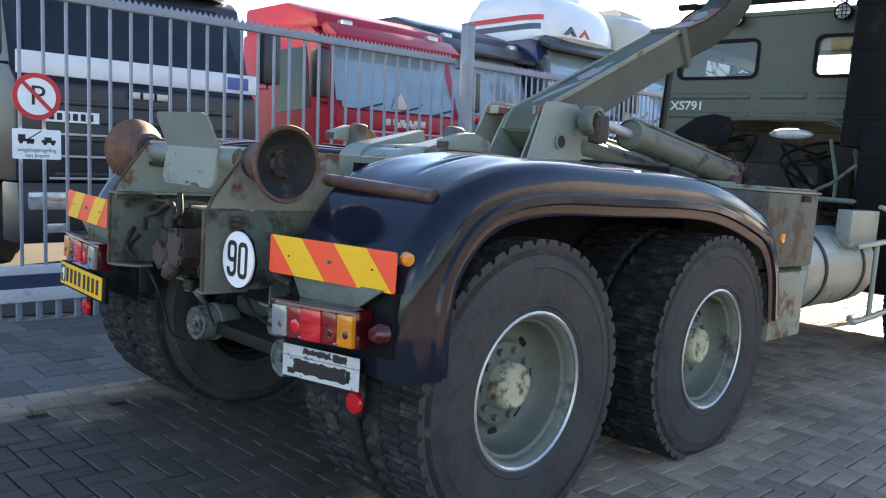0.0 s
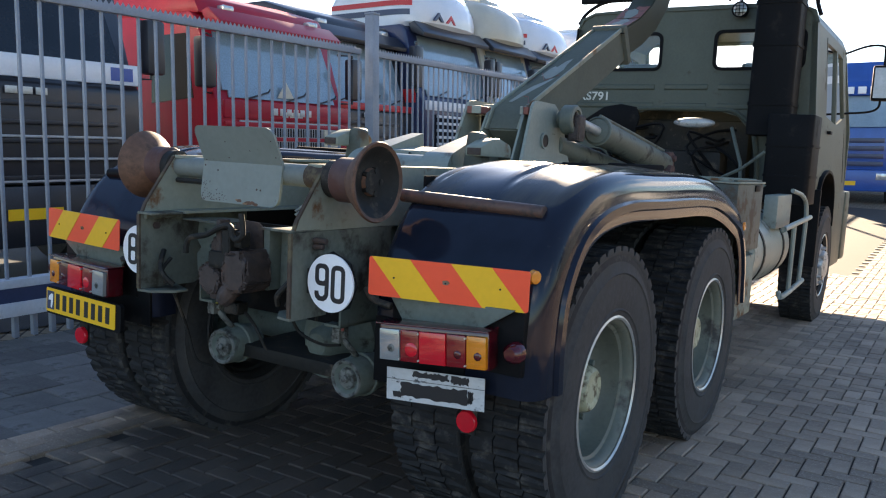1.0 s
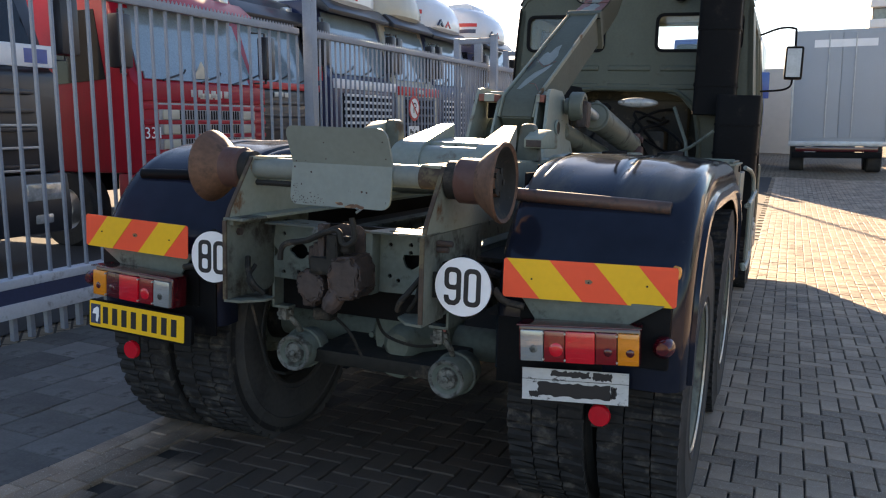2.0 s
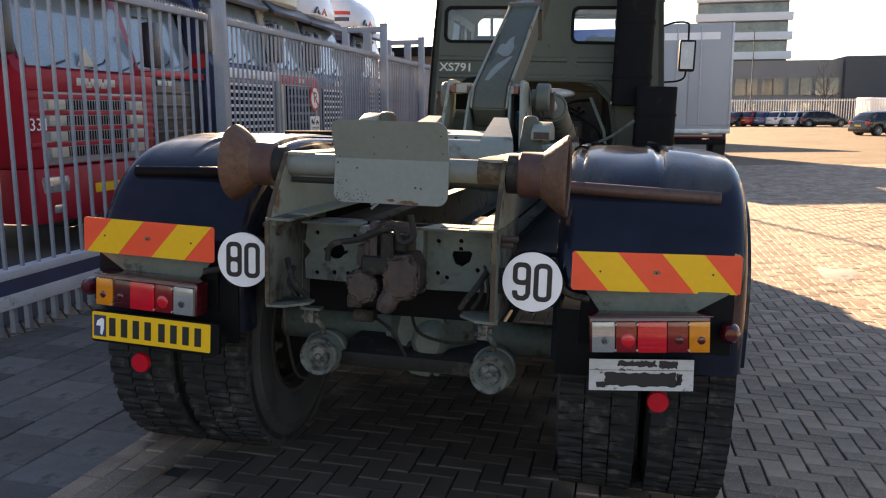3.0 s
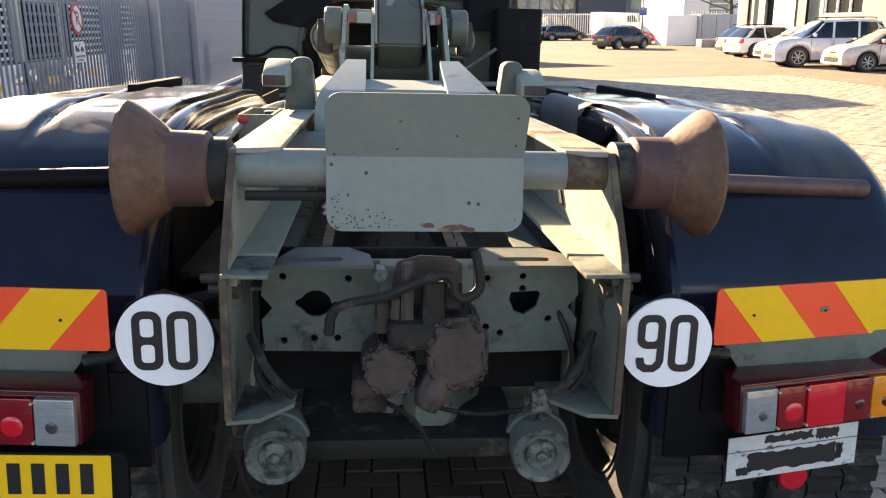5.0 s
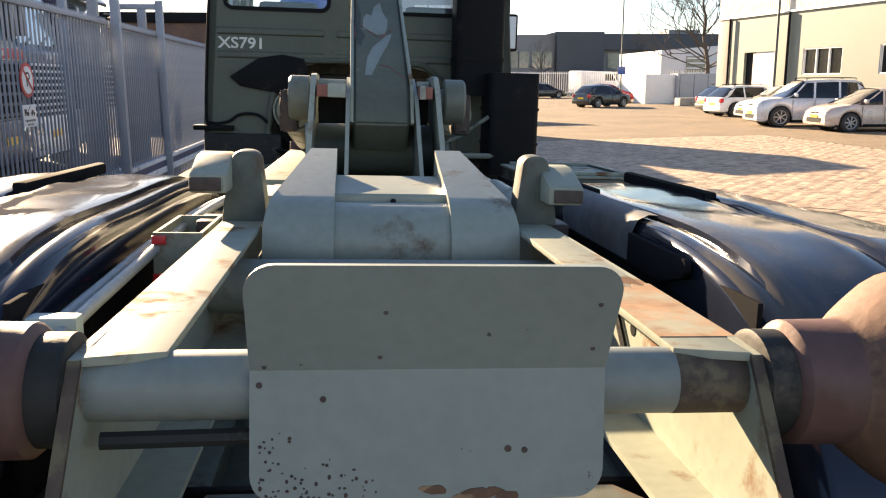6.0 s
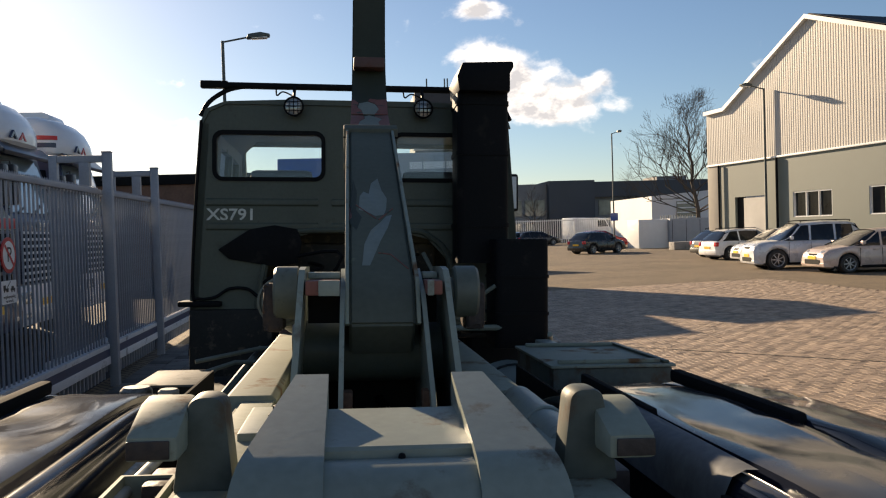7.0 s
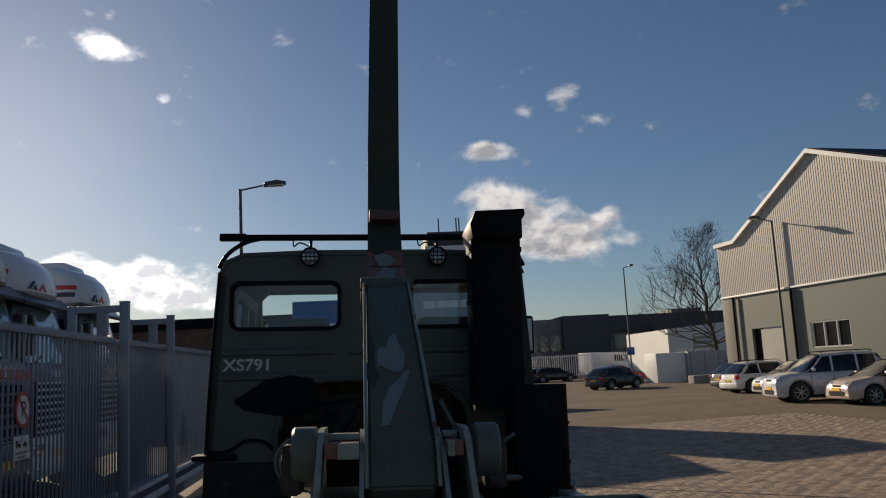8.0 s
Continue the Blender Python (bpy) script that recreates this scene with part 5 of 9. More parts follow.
# markers at the tail
for s in SIDES:
    m = Matrix.Translation((0.951, -0.006, 1.024) if s > 0 else (-0.935, -0.058, 1.034)) @ Matrix.Rotation(radians(-0.4 if s > 0 else 0.6), 4, "Y") @ Matrix.Rotation(radians(9.5 if s > 0 else -4.0), 4, "Z")
    bm = BM()
    prism(bm, rounded(-0.287, 0.287, -0.067, 0.067, 0.01, 3), "y", 0.0, 0.003)
    bmesh.ops.transform(bm, matrix=m, verts=bm.verts)
    board = part("chevron_board", bm, M_ORANGE, lorry, "red and yellow striped reflective marker board")
    for k in (0, 1):
        x0 = -0.277 + 0.292 * k
        pts = [(x0, 0.067), (x0 + 0.143, 0.067), (x0 + 0.26, -0.067), (x0 + 0.117, -0.067)]
        pts = [(s * u, v) for u, v in pts]
        bm = prism(BM(), pts, "y", -0.0015, 0.0)
        bmesh.ops.transform(bm, matrix=m, verts=bm.verts)
        part("yellow_stripe", bm, M_YELLOW, board)
    for u in (-0.19, 0.0, 0.19):
        bm = cyl(BM(), (u, -0.004, 0), (u, 0, 0), 0.0034, seg=8)
        bmesh.ops.transform(bm, matrix=m, verts=bm.verts)
        part("rivet", bm, M_DARK, board)
    bm = prism(BM(), [(u, v + 0.006 * math.sin(9 * u)) for u, v in ((-0.012, 0.008), (0.004, 0.01), (0.014, 0.002), (0.006, -0.006), (-0.01, -0.004))], "y", -0.0022, 0.0)
    bmesh.ops.transform(bm, matrix=m, verts=bm.verts)
    part("scuff", bm, M_RUSTWASH, board)
    # speed disc
    x, z, yd = s * 0.54, 0.981, (0.033 if s < 0 else -0.009)
    bm = prism(BM(), circle(x, z, 0.112, 8), "y", yd - 0.088, yd - 0.08, 0.002)
    part("disc_backing", bm, M_BLACK, lorry)
    disc = part("speed_disc", cyl(BM(), (x, yd - 0.096, z), (x, yd - 0.0885, z), 0.102, seg=48), M_WHITE, lorry, "round white speed disc with black figures")
    for fig, dx in (("8" if s < 0 else "9", -0.036), ("0", 0.036)):
        part("figure", figure(fig, x + dx, z, yd - 0.0975, yd - 0.0965), M_INK, disc, "bold black figure")
    part("disc_stay", box(BM(), (s * 0.42, s * 0.56), (yd - 0.08, yd - 0.07), (0.93, 1.02)), M_DARK, lorry)
    # rear lamp cluster
    x0, x1, y0 = (-1.152, -0.716, -0.075) if s < 0 else (0.738, 1.142, -0.05)
    zc = 0.818 if s < 0 else 0.814
    tilt = Matrix.Translation(((x0 + x1) / 2, y0, zc)) @ Matrix.Rotation(radians(1.6 if s < 0 else -3.4), 4, "Y") @ Matrix.Rotation(radians(-3.0 if s < 0 else 6.0), 4, "Z")
    half = (x1 - x0) / 2

    def in_lamp(name, bm, material, parent, label=""):
        bmesh.ops.transform(bm, matrix=tilt, verts=bm.verts)
        return part(name, bm, material, parent, label)

    cl = in_lamp("rear_lamp", box(BM(), (-half, half), (0.0, 0.08), (-0.06, 0.066), 0.01), M_LENSDARK, lorry, "rear lamp cluster with amber, red and clear lenses")
    w = 2 * half - 0.012
    cells = [(0.0, 0.178, M_LENSAMB, "amber_lens"), (0.182, 0.36, M_LENSDARK if s < 0 else M_LENSMID, "dark_lens"), (0.362, 0.612, M_LENSRED, "red_lens"), (0.616, 0.796, M_LENSMID, "brake_lens"), (0.8, 1.0, M_LENSCLEAR, "clear_lens")]
    for c0, c1, mt, nm in cells:
        u0, u1 = -half + 0.004 + c0 * w, -half + 0.004 + c1 * w
        u0, u1 = (u0, u1) if s < 0 else (-u1, -u0)
        um, bright = 0.5 * (u0 + u1), nm == "brake_lens"
        lens = in_lamp(nm, box(BM(), (u0 + 0.0006, u1 - 0.0006), (-0.02 if nm == "red_lens" else -0.016, 0.01), (-0.054, 0.052), 0.004), mt, cl)
        if nm != "red_lens":
            r = 0.024 if bright else 0.014
            spot = M_LENSRED if bright else M_LENSDARK if nm != "clear_lens" else M_DULL
            in_lamp("bulb", lathe(BM(), [(r, 0.0), (0.85 * r, 0.002), (0.5 * r, 0.0032), (0, 0.0036)], (um + s * 0.006, -0.0158, -0.012), (0, -1, 0), 18), spot, lens)
        for k in range(1, 6):
            in_lamp("lens_rib", box(BM(), (u0 + 0.004, u1 - 0.004), (-0.0212 if nm == "red_lens" else -0.0172, -0.01), (-0.054 + 0.0177 * k - 0.0008, -0.054 + 0.0177 * k + 0.0008)), mt, lens)
    for c in (0.18, 0.614, 0.798):
        for zz in (-0.045, 0.044):
            u = (-half + 0.004 + c * w) * (1 if s < 0 else -1)
            in_lamp("screw", cyl(BM(), (u, -0.0235, zz), (u, -0.015, zz), 0.0034, seg=8), M_RIMEDGE, cl)
    in_lamp("lamp_hood", box(BM(), (-half - 0.004, half + 0.004), (-0.02, 0.085), (0.067, 0.072), 0.002), M_LENSDARK, cl)
    # round side lamp and reflector under the plate
    sl = lathe(BM(), [(0, -0.05), (0.02, -0.048), (0.033, -0.03), (0.036, 0.0), (0, 0.02)], (-1.238 if s < 0 else 1.207, 0.03, 0.817 if s < 0 else 0.83), (0, 1, 0), 18)
    part("side_lamp", sl, M_LENSDARK, lorry, "small round dark red side lamp")
    rx, ry_, rz = (-1.002, -0.02, 0.531) if s < 0 else (0.993, 0.105, 0.534)
    rf = part("round_reflector", lathe(BM(), [(0, -0.008), (0.036, -0.006), (0.04, 0.0), (0.04, 0.01), (0, 0.01)], (rx, ry_, rz), (0, 1, 0), 22), M_LENSRED, lorry, "round red reflector on a stalk")
    part("reflector_stalk", box(BM(), (rx - 0.03, rx + 0.03), (ry_ + 0.012, ry_ + 0.026), (rz - 0.048, rz + 0.12), 0.004), M_DARK, rf)
# plates
m = Matrix.Translation((-0.905, -0.085, 0.68)) @ Matrix.Rotation(radians(1.8), 4, "Y")
bm = prism(BM(), rounded(-0.265, 0.275, -0.065, 0.06, 0.015, 3), "y", 0.003, 0.02)
bmesh.ops.transform(bm, matrix=m, verts=bm.verts)
plate = part("plate_holder", bm, M_BLACK, lorry)
bm = prism(BM(), rounded(-0.26, 0.24, -0.055, 0.055, 0.004, 2), "y", 0.0, 0.0025)
bmesh.ops.transform(bm, matrix=m, verts=bm.verts)
part("yellow_plate", bm, M_PLATE, plate, "yellow plate with a row of dark bars")
for k in range(8):
    x0 = -0.186 + 0.0505 * k + (0.008 if k > 3 else 0.0)
    bm = box(BM(), (x0, x0 + 0.027), (-0.0015, 0.0), (-0.036, 0.036))
    bmesh.ops.transform(bm, matrix=m, verts=bm.verts)
    part("plate_bar", bm, M_INK, plate)
bm = box(BM(), (-0.252, -0.2), (-0.0015, 0.0), (-0.042, 0.042))
bmesh.ops.transform(bm, matrix=m, verts=bm.verts)
part("navy_field", bm, M_RAILBLUE, plate)
bm = prism(BM(), [(-0.242, 0.0), (-0.236, 0.02), (-0.218, 0.032), (-0.208, 0.028), (-0.208, -0.01), (-0.216, -0.036), (-0.224, -0.03), (-0.222, 0.0)], "y", -0.0025, -0.0015)
bmesh.ops.transform(bm, matrix=m, verts=bm.verts)
part("white_mark", bm, M_WHITE, plate)
m = Matrix.Translation((0.924, 0.0, 0.66)) @ Matrix.Rotation(radians(-2.0), 4, "Y") @ Matrix.Rotation(radians(9), 4, "Z")
bm = box(BM(), (-0.18, 0.18), (0, 0.003), (-0.056, 0.056))
bmesh.ops.transform(bm, matrix=m, verts=bm.verts)
blank = part("blank_plate", bm, M_SCRAPED, lorry, "white plate with its dark film scraped off")
rnd = random.Random(5)


def ragged(x0, x1, z0, z1, wild, n=16):
    """An outline of a torn film: a box with uneven edges."""
    side = [(x0 + (x1 - x0) * k / n, z1) for k in range(n)] + [(x1, z1 + (z0 - z1) * k / 5) for k in range(5)] + [(x1 + (x0 - x1) * k / n, z0) for k in range(n)] + [(x0, z0 + (z1 - z0) * k / 5) for k in range(5)]
    return [(x + rnd.uniform(-wild, wild), z + rnd.uniform(-wild, wild)) for x, z in side]


for x0, x1, z0, z1, wild in ((-0.125, 0.12, -0.04, 0.008, 0.004), (-0.08, 0.05, 0.03, 0.05, 0.004), (0.06, 0.125, 0.025, 0.05, 0.004), (-0.155, -0.125, -0.046, -0.025, 0.003), (0.12, 0.14, -0.035, 0.005, 0.003)):
    bm = prism(BM(), ragged(x0, x1, z0, z1, wild), "y", -0.0008, 0.0)
    bmesh.ops.transform(bm, matrix=m, verts=bm.verts)
    part("torn_film", bm, M_INK, blank, "remains of a dark film")
bm = box(BM(), (-0.18, 0.18), (-0.0012, 0.0), (0.0165, 0.0185))
bmesh.ops.transform(bm, matrix=m, verts=bm.verts)
part("plate_crease", bm, M_DULL, blank)
part("side_marker", lathe(BM(), [(0, -0.02), (0.022, -0.015), (0.025, 0.0), (0, 0.005)], (1.215, 0.1, 1.068), (-1, 0.35, 0), 16), M_LENSAMB, lorry, "round amber side marker")

# ---- cab ----
cab = part("cab", box(BM(), (-1.1, 1.1), (5.9, 7.8), (1.16, 1.2), 0.02), M_DARK, lorry, "grey-green military cab seen from behind")
BACK = 5.78
W1, W2 = 1.235, 1.145


def cab_outline():
    return [(-W1, 1.3), (-W1, 1.5), (-W2, 2.78), (-1.1, 2.88), (-0.98, 2.935), (-0.5, 2.955), (0.5, 2.955), (0.98, 2.935), (1.1, 2.88), (W2, 2.78), (W1, 1.5), (W1, 1.3),
            (0.72, 1.3), (0.72, 1.45), (0.66, 1.78), (0.52, 1.93), (0.36, 1.97), (-0.36, 1.97), (-0.52, 1.93), (-0.66, 1.78), (-0.72, 1.45), (-0.72, 1.3)]


WIN = [rounded(-1.055, -0.265, 2.375, 2.715, 0.06), rounded(0.265, 1.055, 2.375, 2.715, 0.06)]
bm = holed(BM(), cab_outline(), [w[::-1] for w in WIN], "y", BACK, BACK + 0.05)
back = part("back_wall", bm, M_GREEN, cab)
for i, (a, b) in enumerate(((-1.055, -0.265), (0.265, 1.055))):
    bm = holed(BM(), rounded(a - 0.018, b + 0.018, 2.357, 2.733, 0.075), [rounded(a + 0.012, b - 0.012, 2.387, 2.703, 0.05)], "y", BACK - 0.012, BACK + 0.02)
    seal = part("window_seal", bm, M_BLACK, back, "black rubber window seal")
    pane = part("window_pane", box(BM(), (a, b), (BACK + 0.02, BACK + 0.025), (2.375, 2.715)), M_GLASS, back, "cab rear window pane")
    pane.visible_shadow = False
for z in (2.2, 2.02):
    for a, b in ((-1.12, -0.3), (-0.2, 0.22), (0.32, 1.05)):
        bm = prism(BM(), [(BACK, z - 0.03), (BACK - 0.012, z - 0.018), (BACK - 0.012, z + 0.018), (BACK, z + 0.03)], "x", a, b, 0.004)
        part("swage", bm, M_GREEN, back)
# side walls, front, roof
for s in SIDES:
    q = lambda z: s * (W1 if z < 1.5 else W1 + (W2 - W1) * (z - 1.5) / 1.28)
    side = [(BACK, 1.3), (BACK, 2.78), (7.72, 2.78), (7.98, 1.9), (8.02, 1.25), (7.05, 1.25), (7.0, 1.32), (6.85, 1.42), (6.5, 1.46), (6.15, 1.4), (5.98, 1.2), (5.9, 1.16)]
    hole1 = [(6.42, 1.98), (6.42, 2.68), (7.05, 2.68), (7.05, 1.94)]
    hole2 = [(7.13, 1.94), (7.13, 2.68), (7.5, 2.66), (7.72, 2.05)]
    bm = holed(BM(), side, [hole1[::-1], hole2[::-1]], "x", 0.0, 0.05)
    for v in bm.verts:
        v.co.x = q(v.co.z) - s * v.co.x
    bmesh.ops.recalc_face_normals(bm, faces=bm.faces)
    wall = part("side_wall", bm, M_GREEN, cab)
    bm = BM()
    bm.faces.new([bm.verts.new((q(z) - s * 0.02, y, z)) for y, z in ((6.42, 1.96), (6.42, 2.68), (7.5, 2.68), (7.72, 1.94))])
    pane = part("side_pane", bm, M_GLASS, wall)
    pane.visible_shadow = False
    bm = BM()
    for y in (6.36, 7.78):
        prism(bm, [(y, 1.35), (y + 0.012, 1.35), (y + 0.012, 2.72), (y, 2.72)], "x", 0.0, 0.004)
    for v in bm.verts:
        v.co.x = q(v.co.z) + s * v.co.x
    part("door_seam", bm, M_BLACK, wall)
    part("door_handle", box(BM(), (s * 1.2, s * 1.245), (6.5, 6.62), (1.82, 1.85), 0.005), M_BLACK, wall)
    bm = BM()
    arch = bent([(0, 5.93, 1.05), (0, 6.0, 1.22), (0, 6.2, 1.4), (0, 6.52, 1.47), (0, 6.85, 1.41), (0, 7.06, 1.22), (0, 7.12, 0.9)], 3)
    for i in range(len(arch) - 1):
        a, b = arch[i], arch[i + 1]
        bm.faces.new([bm.verts.new(v) for v in ((s * 1.27, a.y, a.z), (s * 1.27, b.y, b.z), (s * 0.85, b.y, b.z), (s * 0.85, a.y, a.z))])
    bmesh.ops.remove_doubles(bm, verts=bm.verts, dist=1e-4)
    ar = part("front_mudguard", bm, M_BLACK, cab, crisp=60)
    md = ar.modifiers.new("thick", "SOLIDIFY")
    md.thickness = 0.025
    # mirror on its hoop
    if s > 0:
        bm = tube(BM(), bent([(s * 1.14, 7.72, 2.74), (s * 1.35, 7.75, 2.82), (s * 1.5, 7.75, 2.82), (s * 1.53, 7.75, 2.75), (s * 1.53, 7.75, 2.3), (s * 1.48, 7.75, 2.14), (s * 1.18, 7.75, 2.1)], 5), 0.012)
    else:
        bm = tube(BM(), [(s * 1.2, 7.72, 2.62), (s * 1.3, 7.75, 2.62), (s * 1.34, 7.75, 2.0), (s * 1.22, 7.75, 1.9)], 0.012)
    arm_m = part("mirror_hoop", bm, M_BLACK, cab)
    xm = s * (1.53 if s > 0 else 1.31)
    part("mirror", box(BM(), (xm - 0.1, xm + 0.1), (7.72, 7.82), (2.24, 2.62), 0.03), M_BLACK, arm_m, "black door mirror")
    part("mirror_glass", box(BM(), (xm - 0.075, xm + 0.075), (7.712, 7.7195), (2.27, 2.59)), M_STEEL, arm_m)
front = [(-W1, 1.3), (-W1, 1.9), (-W2, 2.78), (-1.06, 2.9), (1.06, 2.9), (W2, 2.78), (W1, 1.9), (W1, 1.3)]
bm = holed(BM(), front, [rounded(-1.07, 1.07, 1.98, 2.86, 0.08)[::-1]], "y", 0.0, 0.05)
for v in bm.verts:
    v.co.y += 8.0 if v.co.z < 1.9 else 8.0 - (v.co.z - 1.9) * 0.3
part("front_wall", bm, M_GREEN, cab)
bm = box(BM(), (-1.08, 1.08), (7.97, 7.975), (1.98, 2.86))
for v in bm.verts:
    v.co.y -= (v.co.z - 1.9) * 0.3
pane = part("windscreen", bm, M_GLASS, cab)
pane.visible_shadow = False
bm = prism(BM(), [(-W2, 2.78), (-1.1, 2.88), (-0.98, 2.935), (-0.5, 2.955), (0.5, 2.955), (0.98, 2.935), (1.1, 2.88), (W2, 2.78), (W2 - 0.05, 2.77), (0.96, 2.9), (-0.96, 2.9), (-W2 + 0.05, 2.77)], "y", BACK + 0.051, 7.74)
part("roof", bm, M_GREEN, cab, crisp=60)
bm = prism(BM(), [(-1.16, 2.775), (-1.12, 2.885), (-0.98, 2.945), (-0.5, 2.965), (0.5, 2.965), (0.98, 2.945), (1.12, 2.885), (1.16, 2.775), (1.14, 2.775), (1.09, 2.87), (0.97, 2.925), (-0.97, 2.925), (-1.09, 2.87), (-1.14, 2.775)], "y", BACK - 0.015, BACK + 0.03)
part("gutter", bm, M_GREEN, cab)
bm = tube(BM(), bent([(-1.15, BACK - 0.012, 2.8), (-1.19, BACK - 0.012, 2.2), (-1.215, BACK - 0.012, 1.56), (-1.17, BACK - 0.015, 1.49), (-1.05, BACK - 0.02, 1.5), (-0.95, BACK - 0.02, 1.56), (-0.82, BACK - 0.03, 1.56), (-0.74, BACK - 0.03, 1.5)]), 0.012)
part("cab_cable", bm, M_BLACK, cab, "black cable along the cab edge")
# seats and inside
for x in (-0.62, 0.62):
    bm = box(BM(), (x - 0.25, x + 0.25), (6.35, 6.5), (1.8, 2.5), 0.05)
    box(bm, (x - 0.25, x + 0.25), (6.4, 6.9), (1.65, 1.8), 0.05)
    part("seat", bm, M_SEAT, cab, "blue-grey cab seat")
part("engine_hump", box(BM(), (-0.6, 0.6), (6.0, 7.9), (1.2, 1.9), 0.05), M_DARK, cab)
part("dashboard", box(BM(), (-1.1, 1.1), (7.55, 7.9), (1.6, 1.95), 0.05), M_BLACK, cab)
bm = lettering("XS791", 0.118, 0.0008, 1.13, 0.0022)
bmesh.ops.transform(bm, matrix=Matrix.Translation((-0.935, BACK - 0.004, 2.105)) @ Matrix.Rotation(radians(90), 4, "X"), verts=bm.verts)
part("stencil", bm, M_STENCIL, back, "white stencilled characters")
# dark sheet, engine recess
bm = prism(BM(), [(-1.03, 1.85), (-0.8, 2.0), (-0.62, 2.03), (-0.45, 2.0), (-0.42, 1.9), (-0.45, 1.75), (-0.6, 1.72), (-0.95, 1.78)], "y", BACK - 0.032, BACK - 0.006, 0.008)
part("rubber_sheet", bm, M_BLACK, cab, "black rubber shield on the cab's back")
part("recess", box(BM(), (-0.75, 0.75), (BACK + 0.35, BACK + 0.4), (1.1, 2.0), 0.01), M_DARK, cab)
bm = tube(BM(), bent([(0.74, BACK - 0.01, 1.3), (0.74, BACK - 0.01, 1.46), (0.68, BACK - 0.01, 1.79), (0.53, BACK - 0.01, 1.95), (0.36, BACK - 0.01, 1.99), (-0.36, BACK - 0.01, 1.99), (-0.53, BACK - 0.01, 1.95), (-0.68, BACK - 0.01, 1.79), (-0.74, BACK - 0.01, 1.46), (-0.74, BACK - 0.01, 1.3)], 3), 0.022)
part("recess_rim", bm, M_GREEN, cab)
bm = lathe(BM(), [(0, -0.05), (0.08, -0.045), (0.13, -0.02), (0.15, 0.03), (0, 0.06)], (0.12, BACK - 0.02, 1.86), (0, 1, 0), 24)
bmesh.ops.scale(bm, vec=(1.35, 0.5, 0.34), verts=bm.verts, space=Matrix.Translation((-0.12, -BACK, -1.86)))
part("recess_cover", bm, M_ALU, cab)
for pts, r in (([(0.47, 5.6, 1.82), (0.62, 5.4, 1.5), (0.66, 5.3, 1.3)], 0.016), ([(0.3, 5.2, 1.25), (0.7, 5.1, 1.45), (0.9, 5.0, 1.6)], 0.014), ([(0.2, 5.0, 1.32), (1.1, 5.0, 1.32)], 0.02), ([(-0.95, 4.4, 1.2), (-0.6, 4.5, 1.26), (-0.5, 4.6, 1.25)], 0.013), ([(-0.92, 4.3, 1.14), (-0.72, 4.35, 1.2), (-0.55, 4.5, 1.18)], 0.013), ([(-0.8, 4.2, 1.0), (-0.6, 4.6, 1.25)], 0.02)):
    part("stay_bar", tube(BM(), pts, r), M_CHASSIS, lorry, "dark green tubular stay")
for k in range(9):
    random.seed(k)
    x, z = random.uniform(-0.6, 0.6), random.uniform(1.25, 1.85)
    bm = tube(BM(), bent([(x, BACK + 0.3, z), (x + random.uniform(-0.3, 0.3), BACK + 0.05, z - 0.05), (x + random.uniform(-0.5, 0.5), BACK - 0.15, z - random.uniform(0, 0.3)), (x + random.uniform(-0.5, 0.5), BACK + 0.1, 1.2)]), 0.014, 6)
    part("hose", bm, M_BLACK, cab, "black hose behind the cab")
part("engine", box(BM(), (-0.4, 0.4), (5.6, 6.1), (0.9, 1.6), 0.05), M_DARK, lorry, "dark engine and gearbox behind the cab")
# Unseen bumper, engine and skirts, added to keep sun from under the cab.
part("front_bumper", box(BM(), (-1.22, 1.22), (8.0, 8.3), (0.48, 1.26), 0.04), M_GREEN, lorry)
part("engine_block", box(BM(), (-0.45, 0.45), (6.1, 7.95), (0.5, 1.2), 0.06), M_DARK, lorry)
for s in SIDES:
    part("cab_skirt", box(BM(), (s * 0.9, s * 1.2), (7.15, 7.99), (0.45, 1.27), 0.03), M_GREEN, lorry)
# left side under the cab
bm = box(BM(), (-1.2, -0.62), (5.55, 5.75), (0.75, 1.42), 0.02)
part("battery_box", bm, M_DARK, lorry, "dark stained box under the cab")
part("cab_step", box(BM(), (-1.28, -0.98), (5.55, 5.78), (1.44, 1.48), 0.012), M_BLACK, lorry)
part("side_locker", box(BM(), (-1.12, -0.84), (3.82, 4.32), (0.72, 1.15), 0.012), M_DARK, lorry, "grimy grey locker beside the chassis")
part("locker_lid", box(BM(), (-1.14, -0.82), (3.8, 4.34), (1.151, 1.163), 0.004), M_GREYLID, lorry, "flat dusty grey locker lid")
part("guard_plate", box(BM(), (-1.12, -0.8), (2.85, 3.06), (1.232, 1.24), 0.003), M_GREYLID, lorry, "flat dusty grey plate behind the mudguard")
part("filler_cap", lathe(BM(), [(0, 0.05), (0.05, 0.048), (0.062, 0.035), (0.064, 0.0), (0, 0.0)], (-0.92, 2.96, 1.24), (0, 0, 1), 20), M_DULL, lorry, "grey filler cap")
